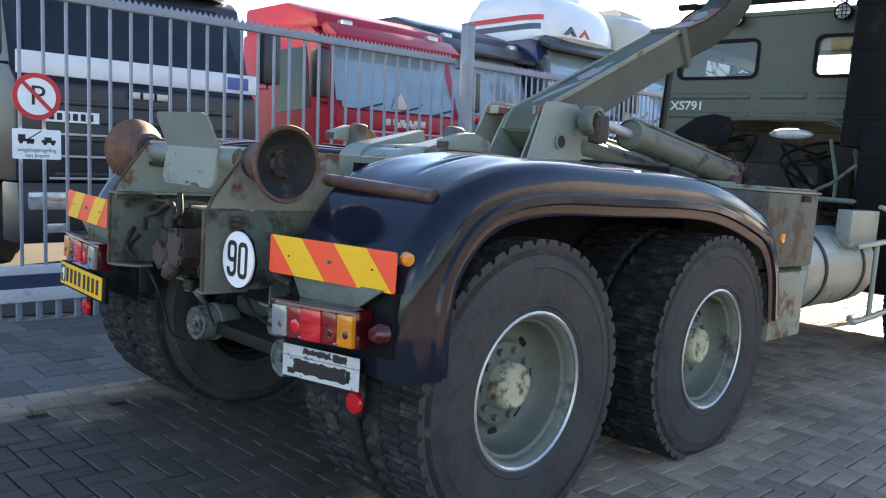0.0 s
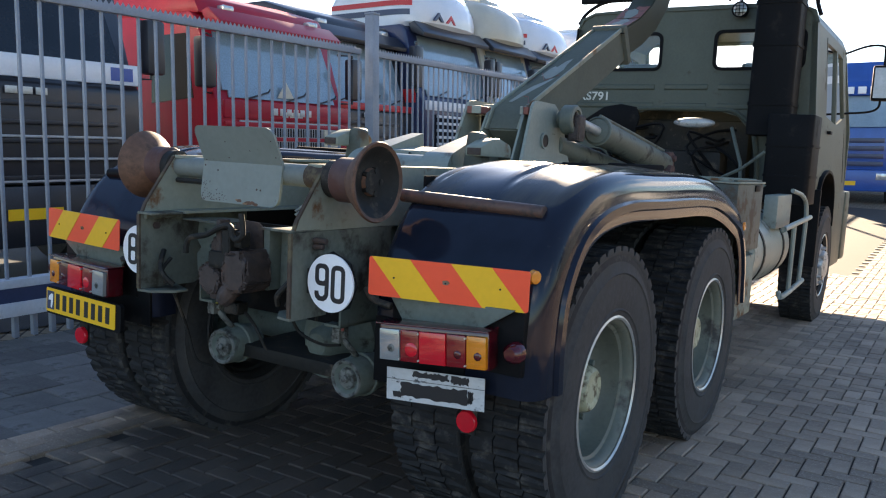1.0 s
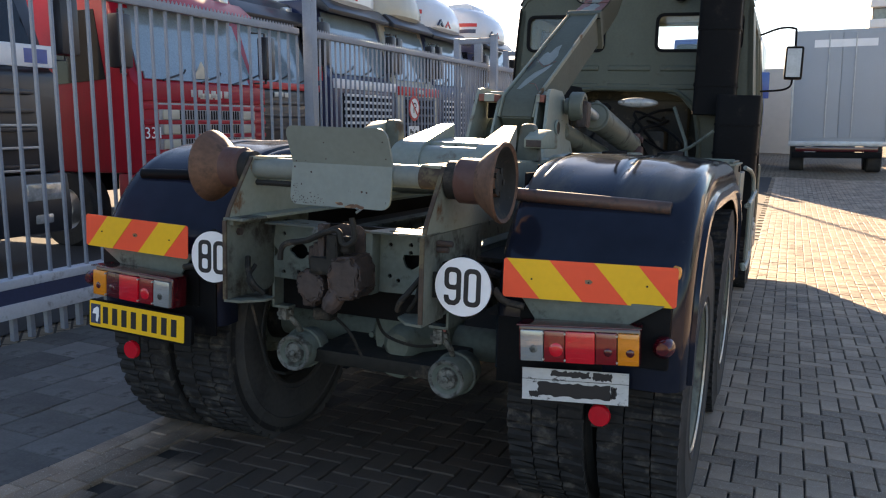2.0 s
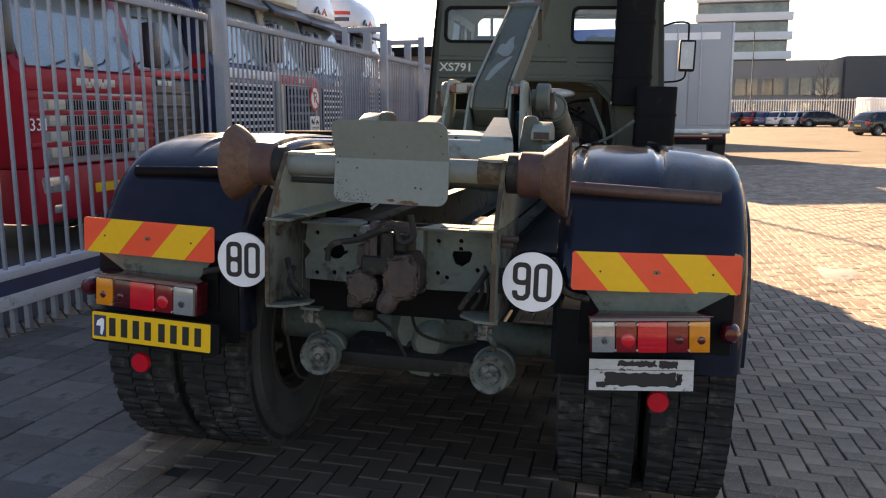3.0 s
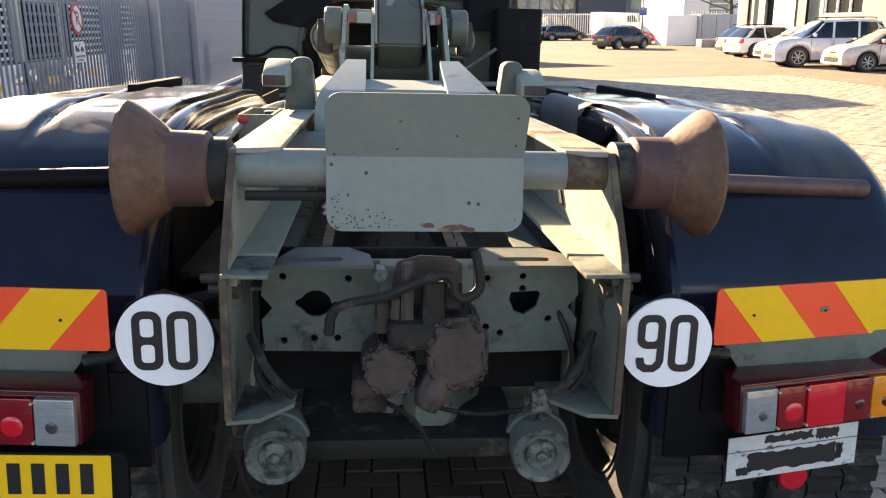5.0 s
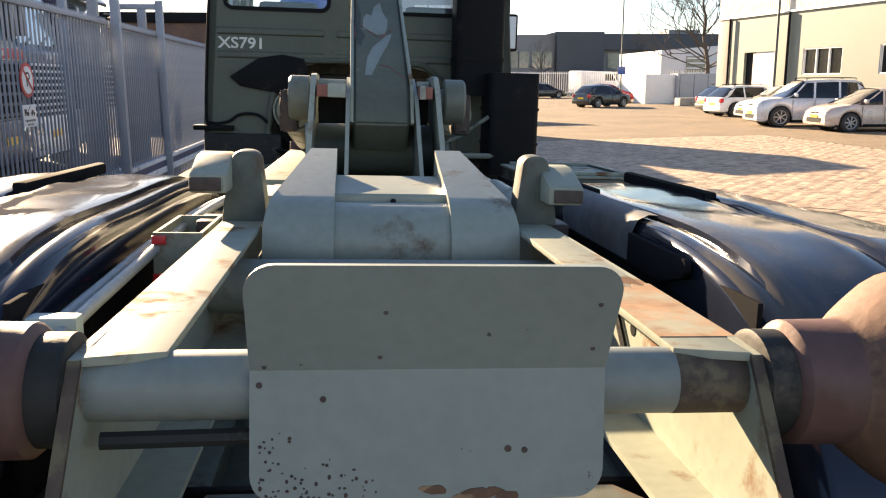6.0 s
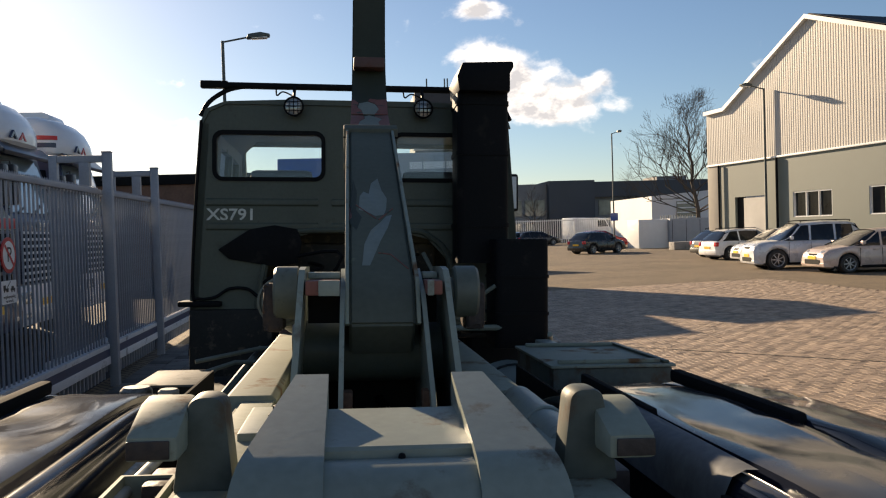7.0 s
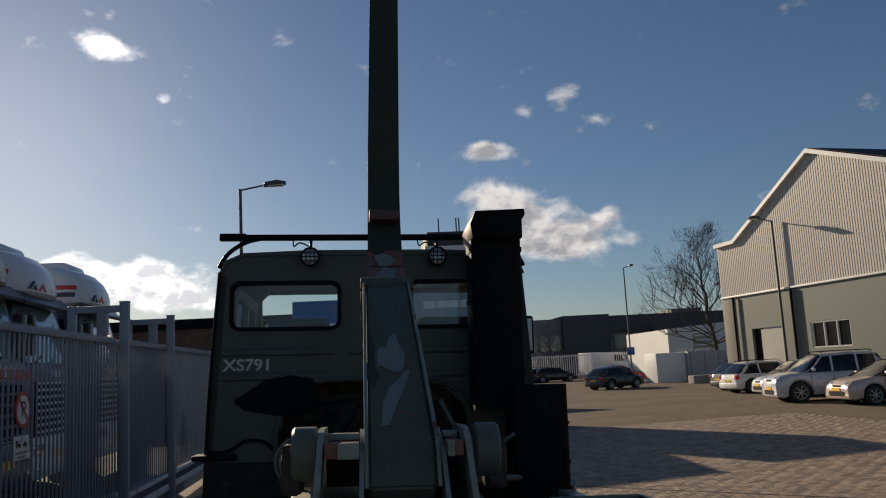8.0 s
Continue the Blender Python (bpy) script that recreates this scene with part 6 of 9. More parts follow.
# intake tower and filter
bm = BM()
prism(bm, rounded(0.675, 1.035, 5.2, 5.55, 0.05), "z", 1.75, 2.98)
intake = part("intake_tower", bm, M_BLACK, lorry, "tall black air intake tower behind the cab")
bm = BM()
prism(bm, [(0.675, 2.93), (0.66, 3.03), (0.7, 3.125), (1.05, 3.14), (1.055, 3.1), (1.03, 3.06), (1.03, 2.93)], "y", 5.12, 5.58, 0.012)
part("intake_cap", bm, M_BLACK, intake)
for z in (2.0, 2.5, 2.85):
    part("intake_band", prism(BM(), rounded(0.668, 1.042, 5.193, 5.557, 0.05), "z", z, z + 0.03), M_BLACK, intake)
bm = prism(BM(), rounded(0.9, 1.265, 4.98, 5.4, 0.045), "z", 1.18, 1.915, 0.01)
for z in (1.4, 1.65):
    prism(bm, rounded(0.892, 1.273, 4.972, 5.408, 0.05), "z", z, z + 0.02)
part("filter_housing", bm, M_BLACK, lorry, "black rounded air filter housing")
# roof bar and work lamps
bm = tube(BM(), [(-1.14, 5.86, 3.08), (1.15, 5.86, 3.075)], 0.026, 10)
tube(bm, bent([(-1.16, 5.8, 2.84), (-1.1, 5.83, 2.95), (-0.98, 5.86, 3.04), (-0.85, 5.86, 3.075)]), 0.018)
tube(bm, bent([(1.16, 5.8, 2.84), (1.12, 5.83, 2.95), (1.1, 5.86, 3.07)]), 0.018)
box(bm, (-1.17, -0.97), (5.83, 5.89), (3.055, 3.11), 0.008)
part("roof_bar", bm, M_BLACK, cab, "black roof bar with work lamps")
for x in (-0.475, 0.48):
    bm = lathe(BM(), [(0, 0.09), (0.04, 0.085), (0.068, 0.05), (0.074, 0.0), (0.066, -0.006), (0.064, 0.004), (0, 0.012)], (x, 5.68, 2.9), (0, 1, 0), 24)
    wl = part("work_lamp", bm, M_BLACK, cab, "round work lamp with a wire guard")
    part("lens", lathe(BM(), [(0, -0.004), (0.04, 0.0), (0.063, 0.006), (0, 0.008)], (x, 5.679, 2.9), (0, 1, 0), 24), M_LENSCLEAR, wl)
    bm = BM()
    for d in (-0.032, 0.0, 0.032):
        tube(bm, [(x + d, 5.666, 2.84), (x + d, 5.66, 2.96)], 0.003, 5)
        tube(bm, [(x - 0.06, 5.666, 2.9 + d), (x + 0.06, 5.66, 2.9 + d)], 0.003, 5)
    tube(bm, [(x, 5.72, 2.96), (x, 5.8, 3.06)], 0.012, 6)
    tube(bm, bent([(x + 0.02, 5.74, 2.97), (x - 0.08, 5.76, 3.02), (x - 0.13, 5.8, 3.0), (x - 0.14, 5.84, 3.07)]), 0.006, 5)
    part("lamp_guard", bm, M_BLACK, wl)
# right side
# Body takes the dark lug paint: shade on its sides is in the colour.
bm = box(BM(), (0.73, 1.225), (2.76, 3.46), (0.93, 1.358), 0.01)
tb = part("tool_box", bm, M_LUG, lorry, "steel tool box with shade painted into its sides and a flat grey lid")
part("lid", box(BM(), (0.72, 1.235), (2.75, 3.47), (1.359, 1.371), 0.003), M_LIFT_WORN, tb)
for y in (2.79, 3.4):
    part("lid_rib", box(BM(), (0.76, 1.185), (y, y + 0.022), (1.372, 1.388), 0.004), M_LIFT_WORN, tb)
part("lid_rib", box(BM(), (1.19, 1.215), (2.77, 3.45), (1.372, 1.384), 0.004), M_GREEN, tb)
part("latch", box(BM(), (1.226, 1.235), (3.2, 3.33), (1.31, 1.35), 0.003), M_BLACK, tb)
part("marker_lamp", lathe(BM(), [(0, 0.015), (0.025, 0.01), (0.028, 0.0), (0, -0.002)], (1.226, 2.98, 1.1), (1, 0, 0), 16), M_LENSAMB, tb, "round amber side marker")
part("box_bracket", box(BM(), (0.9, 1.22), (2.95, 3.42), (0.5, 0.9), 0.02), M_LIFT_WORN, lorry, "rusty pale steel bracket")
bm = cyl(BM(), (0.93, 3.45, 0.86), (0.93, 4.75, 0.86), 0.28, seg=36, edge=0.03)
tank = part("fuel_tank", bm, M_LIFT, lorry, "round grey-green fuel tank")
for y in (3.75, 4.45):
    part("tank_strap", lathe(BM(), [(0.281, 0), (0.288, 0.004), (0.288, 0.044), (0.281, 0.048)], (0.93, y, 0.86), (0, 1, 0), 36), M_DARK, tank)
bm = BM()
tube(bm, bent([(1.26, 4.15, 0.56), (1.28, 4.2, 0.52), (1.28, 5.05, 0.56)], 3), 0.02)
tube(bm, bent([(1.26, 4.1, 1.02), (1.28, 4.15, 1.04), (1.28, 5.15, 1.08)], 3), 0.02)
tube(bm, bent([(1.27, 4.5, 0.54), (1.27, 4.5, 1.05)], 3), 0.018)
tube(bm, bent([(1.27, 4.95, 0.55), (1.27, 5.0, 1.1), (1.25, 4.9, 1.25), (1.2, 4.7, 1.3)], 4), 0.018)
part("step_frame", bm, M_LIFT, lorry, "tubular grey-green step frame")
bm = box(BM(), (1.1, 1.2), (4.15, 4.7), (1.02, 1.27), 0.01)
part("valve_box", bm, M_LIFT, lorry, "pale steel valve box above the tank")
part("splash_guard", box(BM(), (0.85, 1.26), (5.75, 5.8), (0.6, 1.3), 0.01), M_BLACK, lorry)
part("battery_tray", box(BM(), (-1.22, -0.6), (3.1, 5.2), (0.6, 1.0), 0.02), M_DARK, lorry, "dark greasy side box and tank")
part("side_lid", prism(BM(), [(-1.2, 3.25), (-0.74, 3.3), (-0.74, 3.85), (-0.95, 3.95), (-1.2, 3.9)], "z", 1.085, 1.1, 0.004), M_GROUT, lorry, "flat scratched grey shelf plate")
part("shelf_stay", box(BM(), (-1.1, -0.8), (3.35, 3.8), (1.0, 1.085), 0.01), M_BLACK, lorry)
part("filler_neck", cyl(BM(), (-0.95, 3.7, 1.1), (-0.95, 3.7, 1.16), 0.05, seg=18, edge=0.01), M_GROUT, lorry, "grey filler cap")

cab.matrix_basis = Matrix.Translation((-0.1, -0.55, 1.8)) @ Matrix.Scale(0.975, 4) @ Matrix.Translation((0.1, 0.55, -1.8))

# ---- street ----


def sheet(name, xs, ys, material, lift=0.0):
    bm = BM()
    vs = [[bm.verts.new((x, y, slope(x, y) + lift)) for x in xs] for y in ys]
    for a, b in zip(vs, vs[1:]):
        for k in range(len(xs) - 1):
            bm.faces.new((a[k], a[k + 1], b[k + 1], b[k]))
    return part(name, bm, material, crisp=80)


def paving_far():
    """Brick paving whose joints are too fine to tell apart."""
    m = bpy.data.materials.new("distant_brick_paving")
    m.use_nodes = True
    nt = m.node_tree
    N, Lk = nt.nodes.new, nt.links.new
    p = nt.nodes["Principled BSDF"]
    tc, mp, br, nz, mx = N("ShaderNodeTexCoord"), N("ShaderNodeMapping"), N("ShaderNodeTexBrick"), N("ShaderNodeTexNoise"), N("ShaderNodeMix")
    mp.inputs["Rotation"].default_value = (0, 0, radians(45))
    Lk(tc.outputs["Object"], mp.inputs[0])
    Lk(mp.outputs[0], br.inputs["Vector"])
    br.inputs["Scale"].default_value = 1.0
    br.inputs["Brick Width"].default_value, br.inputs["Row Height"].default_value, br.inputs["Mortar Size"].default_value = 0.21, 0.105, 0.009
    br.inputs["Color1"].default_value, br.inputs["Color2"].default_value, br.inputs["Mortar"].default_value = (0.31, 0.245, 0.172, 1), (0.225, 0.18, 0.128, 1), (0.05, 0.042, 0.034, 1)
    Lk(tc.outputs["Object"], nz.inputs["Vector"])
    nz.inputs["Scale"].default_value, nz.inputs["Detail"].default_value = 0.35, 8
    mx.data_type, mx.blend_type = "RGBA", "MULTIPLY"
    mx.inputs["Factor"].default_value = 0.55
    Lk(br.outputs["Color"], mx.inputs[6])
    rp = N("ShaderNodeValToRGB")
    rp.color_ramp.elements[0].position, rp.color_ramp.elements[0].color = 0.3, (0.55, 0.55, 0.55, 1)
    rp.color_ramp.elements[1].position, rp.color_ramp.elements[1].color = 0.7, (1.15, 1.12, 1.05, 1)
    Lk(nz.outputs["Fac"], rp.inputs[0])
    Lk(rp.outputs[0], mx.inputs[7])
    Lk(mx.outputs[2], p.inputs["Base Color"])
    p.inputs["Roughness"].default_value, p.inputs["Specular IOR Level"].default_value = 0.85, 0.2
    b = N("ShaderNodeBump")
    b.inputs["Strength"].default_value, b.inputs["Distance"].default_value = 0.4, 0.006
    Lk(br.outputs["Fac"], b.inputs["Height"])
    b.invert = True
    Lk(b.outputs[0], p.inputs["Normal"])
    return m


M_PAVEFAR = paving_far()
M_JOINT = surface("sandy_joint", (0.03, 0.026, 0.022), 0.9, var=0.2, bump=0.3)
xs = [-900, -300, -100, -40, -20, -12, -8, *np.arange(-6, 14.1, 0.5), 18, 25, 40, 80, 200, 900]
ys = [-900, -200, -60, -20, -10, *np.arange(-6, 9.1, 0.5), *np.arange(10, 31, 2), 40, 60, 100, 200, 500, 1500]
tagged(sheet("ground", [float(v) for v in xs], [float(v) for v in ys], M_PAVEFAR), "brown brick-paved street and yard, worn and dusty", "ground", kind="structure")

# Dark sheet over the yard: the lorries' shade is put into its colour.
M_YARDSHADE = surface("shaded_yard_ground", (0.05, 0.05, 0.05), 0.9, var=0.2, big=0.8, fine=120, bump=0.4, spec=0.2)
tagged(sheet("yard", [-60.0, -30.0, -12.0, -6.0, -4.5, -3.35], [-30.0, -10.0, *[float(v) for v in range(-5, 31, 2)], 37.8], M_YARDSHADE, 0.01), "lorry yard ground behind the fence, darkened to stand for shade", "yard", kind="structure")

# ---- fence along the yard ----
FX = -3.2


def fence_run(y0, y1, pitch, name, label, hx, hy, FX=FX):
    f = thing(name, label, "fence")
    top, bot = 2.5, 0.5
    bm = box(BM(), (FX - 0.03, FX + 0.03), (y0, y1), (top - 0.06, top), 0.004)
    part("top_rail", bm, M_FENCE, f)
    bm = BM()
    n = int((y1 - y0) / 0.05)
    for k in range(n):
        y = y0 + 0.05 * k
        prism(bm, [(y, top), (y + 0.05, top), (y + 0.025, top + 0.035)], "x", FX - 0.002, FX + 0.002)
    part("tooth_strip", bm, M_FENCE, f, "saw-toothed steel strip")
    me = None
    n = int((y1 - y0) / pitch)
    for k in range(n + 1):
        y = y0 + pitch * k + (y1 - y0 - n * pitch) / 2
        if me is None:
            b = part("bar", box(BM(), (-hx, hx), (-hy, hy), (bot - 0.01, top - 0.05), 0.005), M_FENCE, f)
            me = b.data
        else:
            b = new("bar", me)
            b.parent = f
        b.location = (FX, y, 0)
    bm = box(BM(), (FX - 0.06, FX + 0.06), (y0, y1), (0.44, 0.5), 0.006)
    part("beam_cap", bm, M_RAIL, f)
    part("beam_band", box(BM(), (FX - 0.06, FX + 0.055), (y0, y1), (0.34, 0.4395)), M_RAILBLUE, f, "navy painted beam web")
    part("beam_foot", box(BM(), (FX - 0.06, FX + 0.065), (y0, y1), (0.24, 0.34), 0.006), M_RAIL, f)
    me = None
    for k in range(int((min(y1, 22.0) - y0) / 0.14)):
        y = y0 + 0.07 + 0.14 * k
        if me is None:
            b = part("foot_bar", box(BM(), (-0.02, 0.02), (-0.018, 0.018), (0.0, 0.19), 0.003), M_FENCE, f)
            me = b.data
        else:
            b = new("foot_bar", me)
            b.parent = f
        b.location = (FX, y, 0.055)
    return f


gate = fence_run(-5.0, 4.85, 0.164, "sliding_gate", "galvanised steel sliding gate with upright bars and a saw-toothed top", 0.0125, 0.011)
fence_run(9.2, 13.3, 0.125, "sliding_gate", "galvanised steel gate leaf slid back behind the fence", 0.011, 0.0085, FX - 0.16)
gate2 = fence_run(5.05, 10.7, 0.112, "fence", "galvanised steel palisade fence with close upright bars", 0.011, 0.0085)
fence_run(10.85, 40.0, 0.115, "fence", "galvanised steel palisade fence running on along the street", 0.011, 0.0085)


def fence_post(y, top, portal):
    p = thing("gate_post", "galvanised square steel gate post", "post", "gate posts")
    z = slope(FX, y)
    part("post", box(BM(), (FX + 0.04, FX + 0.15), (y - 0.055, y + 0.055), (z, top), 0.006), M_FENCE, p)
    part("cap", box(BM(), (FX + 0.035, FX + 0.155), (y - 0.06, y + 0.06), (top, top + 0.02), 0.004), M_FENCE, p)
    if portal:
        part("back_post", box(BM(), (FX - 0.62, FX - 0.52), (y - 0.05, y + 0.05), (z, top - 0.02), 0.006), M_FENCE, p)
        part("portal_bar", box(BM(), (FX - 0.52, FX + 0.04), (y - 0.04, y + 0.04), (top - 0.12, top - 0.03), 0.006), M_FENCE, p)
        part("roller_carrier", box(BM(), (FX - 0.25, FX - 0.12), (y - 0.05, y + 0.05), (top - 0.42, top - 0.12), 0.01), M_FENCE, p)


fence_post(4.95, 2.86, False)
fence_post(10.77, 2.98, True)
fence_post(13.4, 2.98, True)

# ---- signs on the fence ----


def no_parking(y, tow):
    s = thing("parking_sign", "round no-parking sign with a white tow-away plate on the fence", "sign", "no-parking signs")
    x = FX + 0.03
    z = 1.73
    part("rim", lathe(BM(), [(0, 0.0), (0.165, 0.0), (0.168, 0.004), (0.168, 0.012), (0, 0.012)], (x, y, z), (1, 0, 0), 40), M_SIGNRED, s)
    part("face", cyl(BM(), (x + 0.0125, y, z), (x + 0.014, y, z), 0.132, seg=40), M_WHITE, s)
    bm = lettering("P", 0.2, 0.0005, 1.1)
    bmesh.ops.transform(bm, matrix=Matrix.Translation((x + 0.0155, y + 0.004, z)) @ Matrix.Rotation(radians(90), 4, "Z") @ Matrix.Rotation(radians(90), 4, "X"), verts=bm.verts)
    part("letter", bm, M_INK, s)
    bm = box(BM(), (0.0165, 0.018), (-0.135, 0.135), (-0.014, 0.014))
    bmesh.ops.transform(bm, matrix=Matrix.Translation((x, y, z)) @ Matrix.Rotation(radians(-45), 4, "X"), verts=bm.verts)
    part("slash", bm, M_SIGNRED, s)
    pl = part("tow_plate", prism(BM(), rounded(y - 0.168, y + 0.168, 1.28, 1.495, 0.012, 3), "x", x, x + 0.004), M_WHITE, s)
    # a lorry lifting a car
    bm = BM()
    for (a, b), (c, d) in (((-0.13, -0.02), (1.405, 1.425)), ((-0.13, -0.08), (1.425, 1.455)), ((0.03, 0.13), (1.4, 1.42)), ((0.05, 0.1), (1.42, 1.44))):
        box(bm, (x + 0.0045, x + 0.006), (y + a, y + b), (c, d))
    bm2 = box(BM(), (x + 0.0045, x + 0.006), (-0.06, 0.06), (-0.004, 0.004))
    bmesh.ops.transform(bm2, matrix=Matrix.Translation((0, y - 0.02, 1.45)) @ Matrix.Rotation(radians(35), 4, "X"), verts=bm2.verts)
    for u, v in ((-0.11, 1.4), (-0.06, 1.4), (-0.035, 1.4), (0.055, 1.395), (0.11, 1.395)):
        cyl(bm, (x + 0.0045, y + u, v), (x + 0.006, y + u, v), 0.013, seg=10)
    part("pictogram", bm, M_INK, pl)
    part("jib", bm2, M_INK, pl)
    for words, zz in (("wegsleepregeling", 1.345), ("van kracht", 1.305)):
        bm = lettering(words, 0.04, 0.0004, 0.98)
        bmesh.ops.transform(bm, matrix=Matrix.Translation((x + 0.005, y, zz)) @ Matrix.Rotation(radians(90), 4, "Z") @ Matrix.Rotation(radians(90), 4, "X"), verts=bm.verts)
        part("words", bm, M_INK, pl)


no_parking(0.52, True)
no_parking(7.66, True)

# ---- lorries in the yard, their fronts to the fence ----
M_TRUCKRED = surface("red_lorry_paint", (0.38, 0.012, 0.028), 0.45, var=0.1, coat=0.1, spec=0.3, bump=0.02)
M_TRUCKBLACK = surface("black_lorry_plastic", (0.02, 0.02, 0.024), 0.4, var=0.2, coat=0.2)
M_TRUCKWHITE = surface("white_lorry_paint", (0.72, 0.73, 0.75), 0.3, var=0.06, coat=0.4, bump=0.02)
M_TRUCKBLUE = surface("blue_lorry_paint", (0.02, 0.08, 0.33), 0.3, var=0.12, coat=0.4, bump=0.02)
M_TRUCKCREAM = surface("cream_lorry_paint", (0.5, 0.47, 0.38), 0.4, var=0.08, coat=0.3)
M_TRUCKNAVY = surface("navy_lorry_paint", (0.02, 0.03, 0.08), 0.35, var=0.15, coat=0.3)
M_GRILLE = surface("dark_grille_mesh", (0.012, 0.013, 0.018), 0.8, spec=0.08, var=0.2)
M_GREYMESH = surface("grey_grille_mesh", (0.34, 0.34, 0.35), 0.5, 0.3, var=0.2)
M_HEAD = surface("headlamp", (0.55, 0.56, 0.55), 0.1, 0.5, var=0.25, bump=0, coat=0.8, big=12)


def yard_lorry(y, label, body, lower, grille, bars, roof, stripes=True, tall=True, sun=None, badge=True, xf=-5.9, rise=1.08, wide=1.0, pane=None):
    """A tractor cab with its front at x = 0 towards +x, in its own frame, set down behind the fence."""
    t = thing("yard_lorry", label, "lorry", m=pose(xf, y, slope(xf, y)) @ Matrix.Diagonal((1, wide, rise, 1)))
    W = 1.22
    shell = [(0.0, 0.95), (0.02, 1.6), (0.0, 1.95), (-0.12, 2.05), (-0.42, 3.02), (-0.55, 3.12), (-2.2, 3.12), (-2.25, 0.95)]
    c = part("cab_shell", prism(BM(), shell, "y", -W, W, 0.05), body, t)
    bm = BM()
    q = [bm.verts.new(v) for v in ((-0.105, -1.1, 2.06), (-0.105, 1.1, 2.06), (-0.405, 1.02, 2.96), (-0.405, -1.02, 2.96))]
    bm.faces.new(q)
    bmesh.ops.bevel(bm, geom=list(bm.verts), offset=0.09, segments=4, affect="VERTICES")
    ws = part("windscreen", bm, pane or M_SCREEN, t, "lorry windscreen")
    md = ws.modifiers.new("thick", "SOLIDIFY")
    md.thickness, md.offset = 0.02, 0
    for a in (-0.75, -0.05, 0.6):
        bm = tube(BM(), [(-0.06, a, 2.05), (-0.12, a + 0.45, 2.16), (-0.14, a + 0.5, 2.2)], 0.012, 6)
        part("wiper", bm, M_INK, t)
    # grille
    part("grille_field", box(BM(), (0.01, 0.03), (-0.95, 0.95), (0.98, 1.78), 0.01), grille, t)
    n = bars
    for k in range(n):
        z = 1.03 + 0.72 * k / max(1, n - 1)
        part("grille_bar", box(BM(), (0.03, 0.06), (-0.9, 0.9), (z - 0.02, z + 0.02), 0.008), lower, t)
    if badge:
        bm = BM()
        for k in range(3):
            box(bm, (0.03, 0.036), (-0.2 + 0.14 * k, -0.09 + 0.14 * k), (1.84, 1.91), 0.002)
        part("badge", bm, M_RIMEDGE, t, "silver bars on the front")
    # bumper, lamps, plate
    part("bumper", prism(BM(), [(0.08, 0.35), (0.1, 0.6), (0.06, 0.95), (-0.4, 0.95), (-0.4, 0.35)], "y", -W, W, 0.03), lower, t)
    for s in SIDES:
        part("headlamp", box(BM(), (0.05, 0.105), (s * 0.72, s * 1.14), (0.68, 0.86), 0.03), M_HEAD, t)
        part("fog_lamp", box(BM(), (0.05, 0.1), (s * 0.8, s * 1.0), (0.45, 0.55), 0.02), M_HEAD, t)
        m1 = part("mirror", box(BM(), (-0.15, 0.02), (s * 1.3, s * 1.52), (2.15, 2.75), 0.04), M_TRUCKBLACK, t, "black lorry mirror")
        part("mirror_arm", tube(BM(), [(-0.2, s * 1.2, 2.8), (-0.08, s * 1.4, 2.8), (-0.08, s * 1.4, 2.1), (-0.2, s * 1.2, 2.1)], 0.018, 6), M_TRUCKBLACK, m1)
        part("side_window", prism(BM(), [(-0.5, 2.05), (-0.62, 2.85), (-1.25, 2.85), (-1.3, 2.0)], "y", s * 1.215, s * 1.227), M_DGLASS, t)
        w = part("wheel", lathe(BM(), [(0.26, -0.14), (0.45, -0.15), (0.5, -0.1), (0.5, 0.1), (0.45, 0.15), (0.26, 0.14)], (-1.3, s * 1.05, 0.5), (0, s, 0), 28), M_RUBBER, t)
        part("rim", lathe(BM(), [(0, 0.1), (0.1, 0.12), (0.2, 0.06), (0.26, 0.13)], (-1.3, s * 1.05, 0.5), (0, s, 0), 24), M_STEEL, w)
    part("number_plate", box(BM(), (0.1, 0.106), (-0.26, 0.26), (0.62, 0.73)), M_PLATE, t, "plain yellow plate")
    # visor and high roof
    if tall:
        r = BM()
        line = [(-0.27, 3.1), (-0.17, 3.17), (-0.16, 3.3), (-0.2, 3.45), (-0.3, 3.62), (-0.48, 3.77), (-0.75, 3.86), (-1.9, 3.88), (-2.1, 3.72), (-2.2, 3.55), (-2.2, 3.1)]
        fine_line = []
        for (x0, z0), (x1, z1) in zip(line, line[1:]):
            n = max(1, int(math.hypot(x1 - x0, z1 - z0) / 0.06))
            fine_line += [(x0 + (x1 - x0) * k / n, z0 + (z1 - z0) * k / n) for k in range(n)]
        line = [*fine_line, line[-1]]
        lofts = []
        nose = lambda q: 0.62 * (1 - (1 - abs(q) ** 2.6) ** (1 / 2.6))
        for q in (-1, -0.999, -0.995, -0.985, -0.965, -0.94, -0.9, -0.8, -0.65, -0.35, 0, 0.35, 0.65, 0.8, 0.9, 0.94, 0.965, 0.985, 0.995, 0.999, 1):
            k = (1 - abs(q) ** 7) ** 0.5 if abs(q) < 1 else 0.0
            lofts.append([r.verts.new((x - nose(q) * max(0.0, min(1.0, (x + 1.6) / 0.9)) + 0.1 * (1 - k) * (x < -1.9), q * 1.2, 3.1 + (z - 3.1) * (0.62 + 0.38 * k))) for x, z in line])
        for p, q in zip(lofts, lofts[1:]):
            for k in range(len(line) - 1):
                r.faces.new((p[k], p[k + 1], q[k + 1], q[k]))
        r.faces.new(lofts[0])
        r.faces.new(lofts[-1])
        bmesh.ops.recalc_face_normals(r, faces=r.faces)
        rf = part("high_roof", r, roof, t, "rounded high roof")
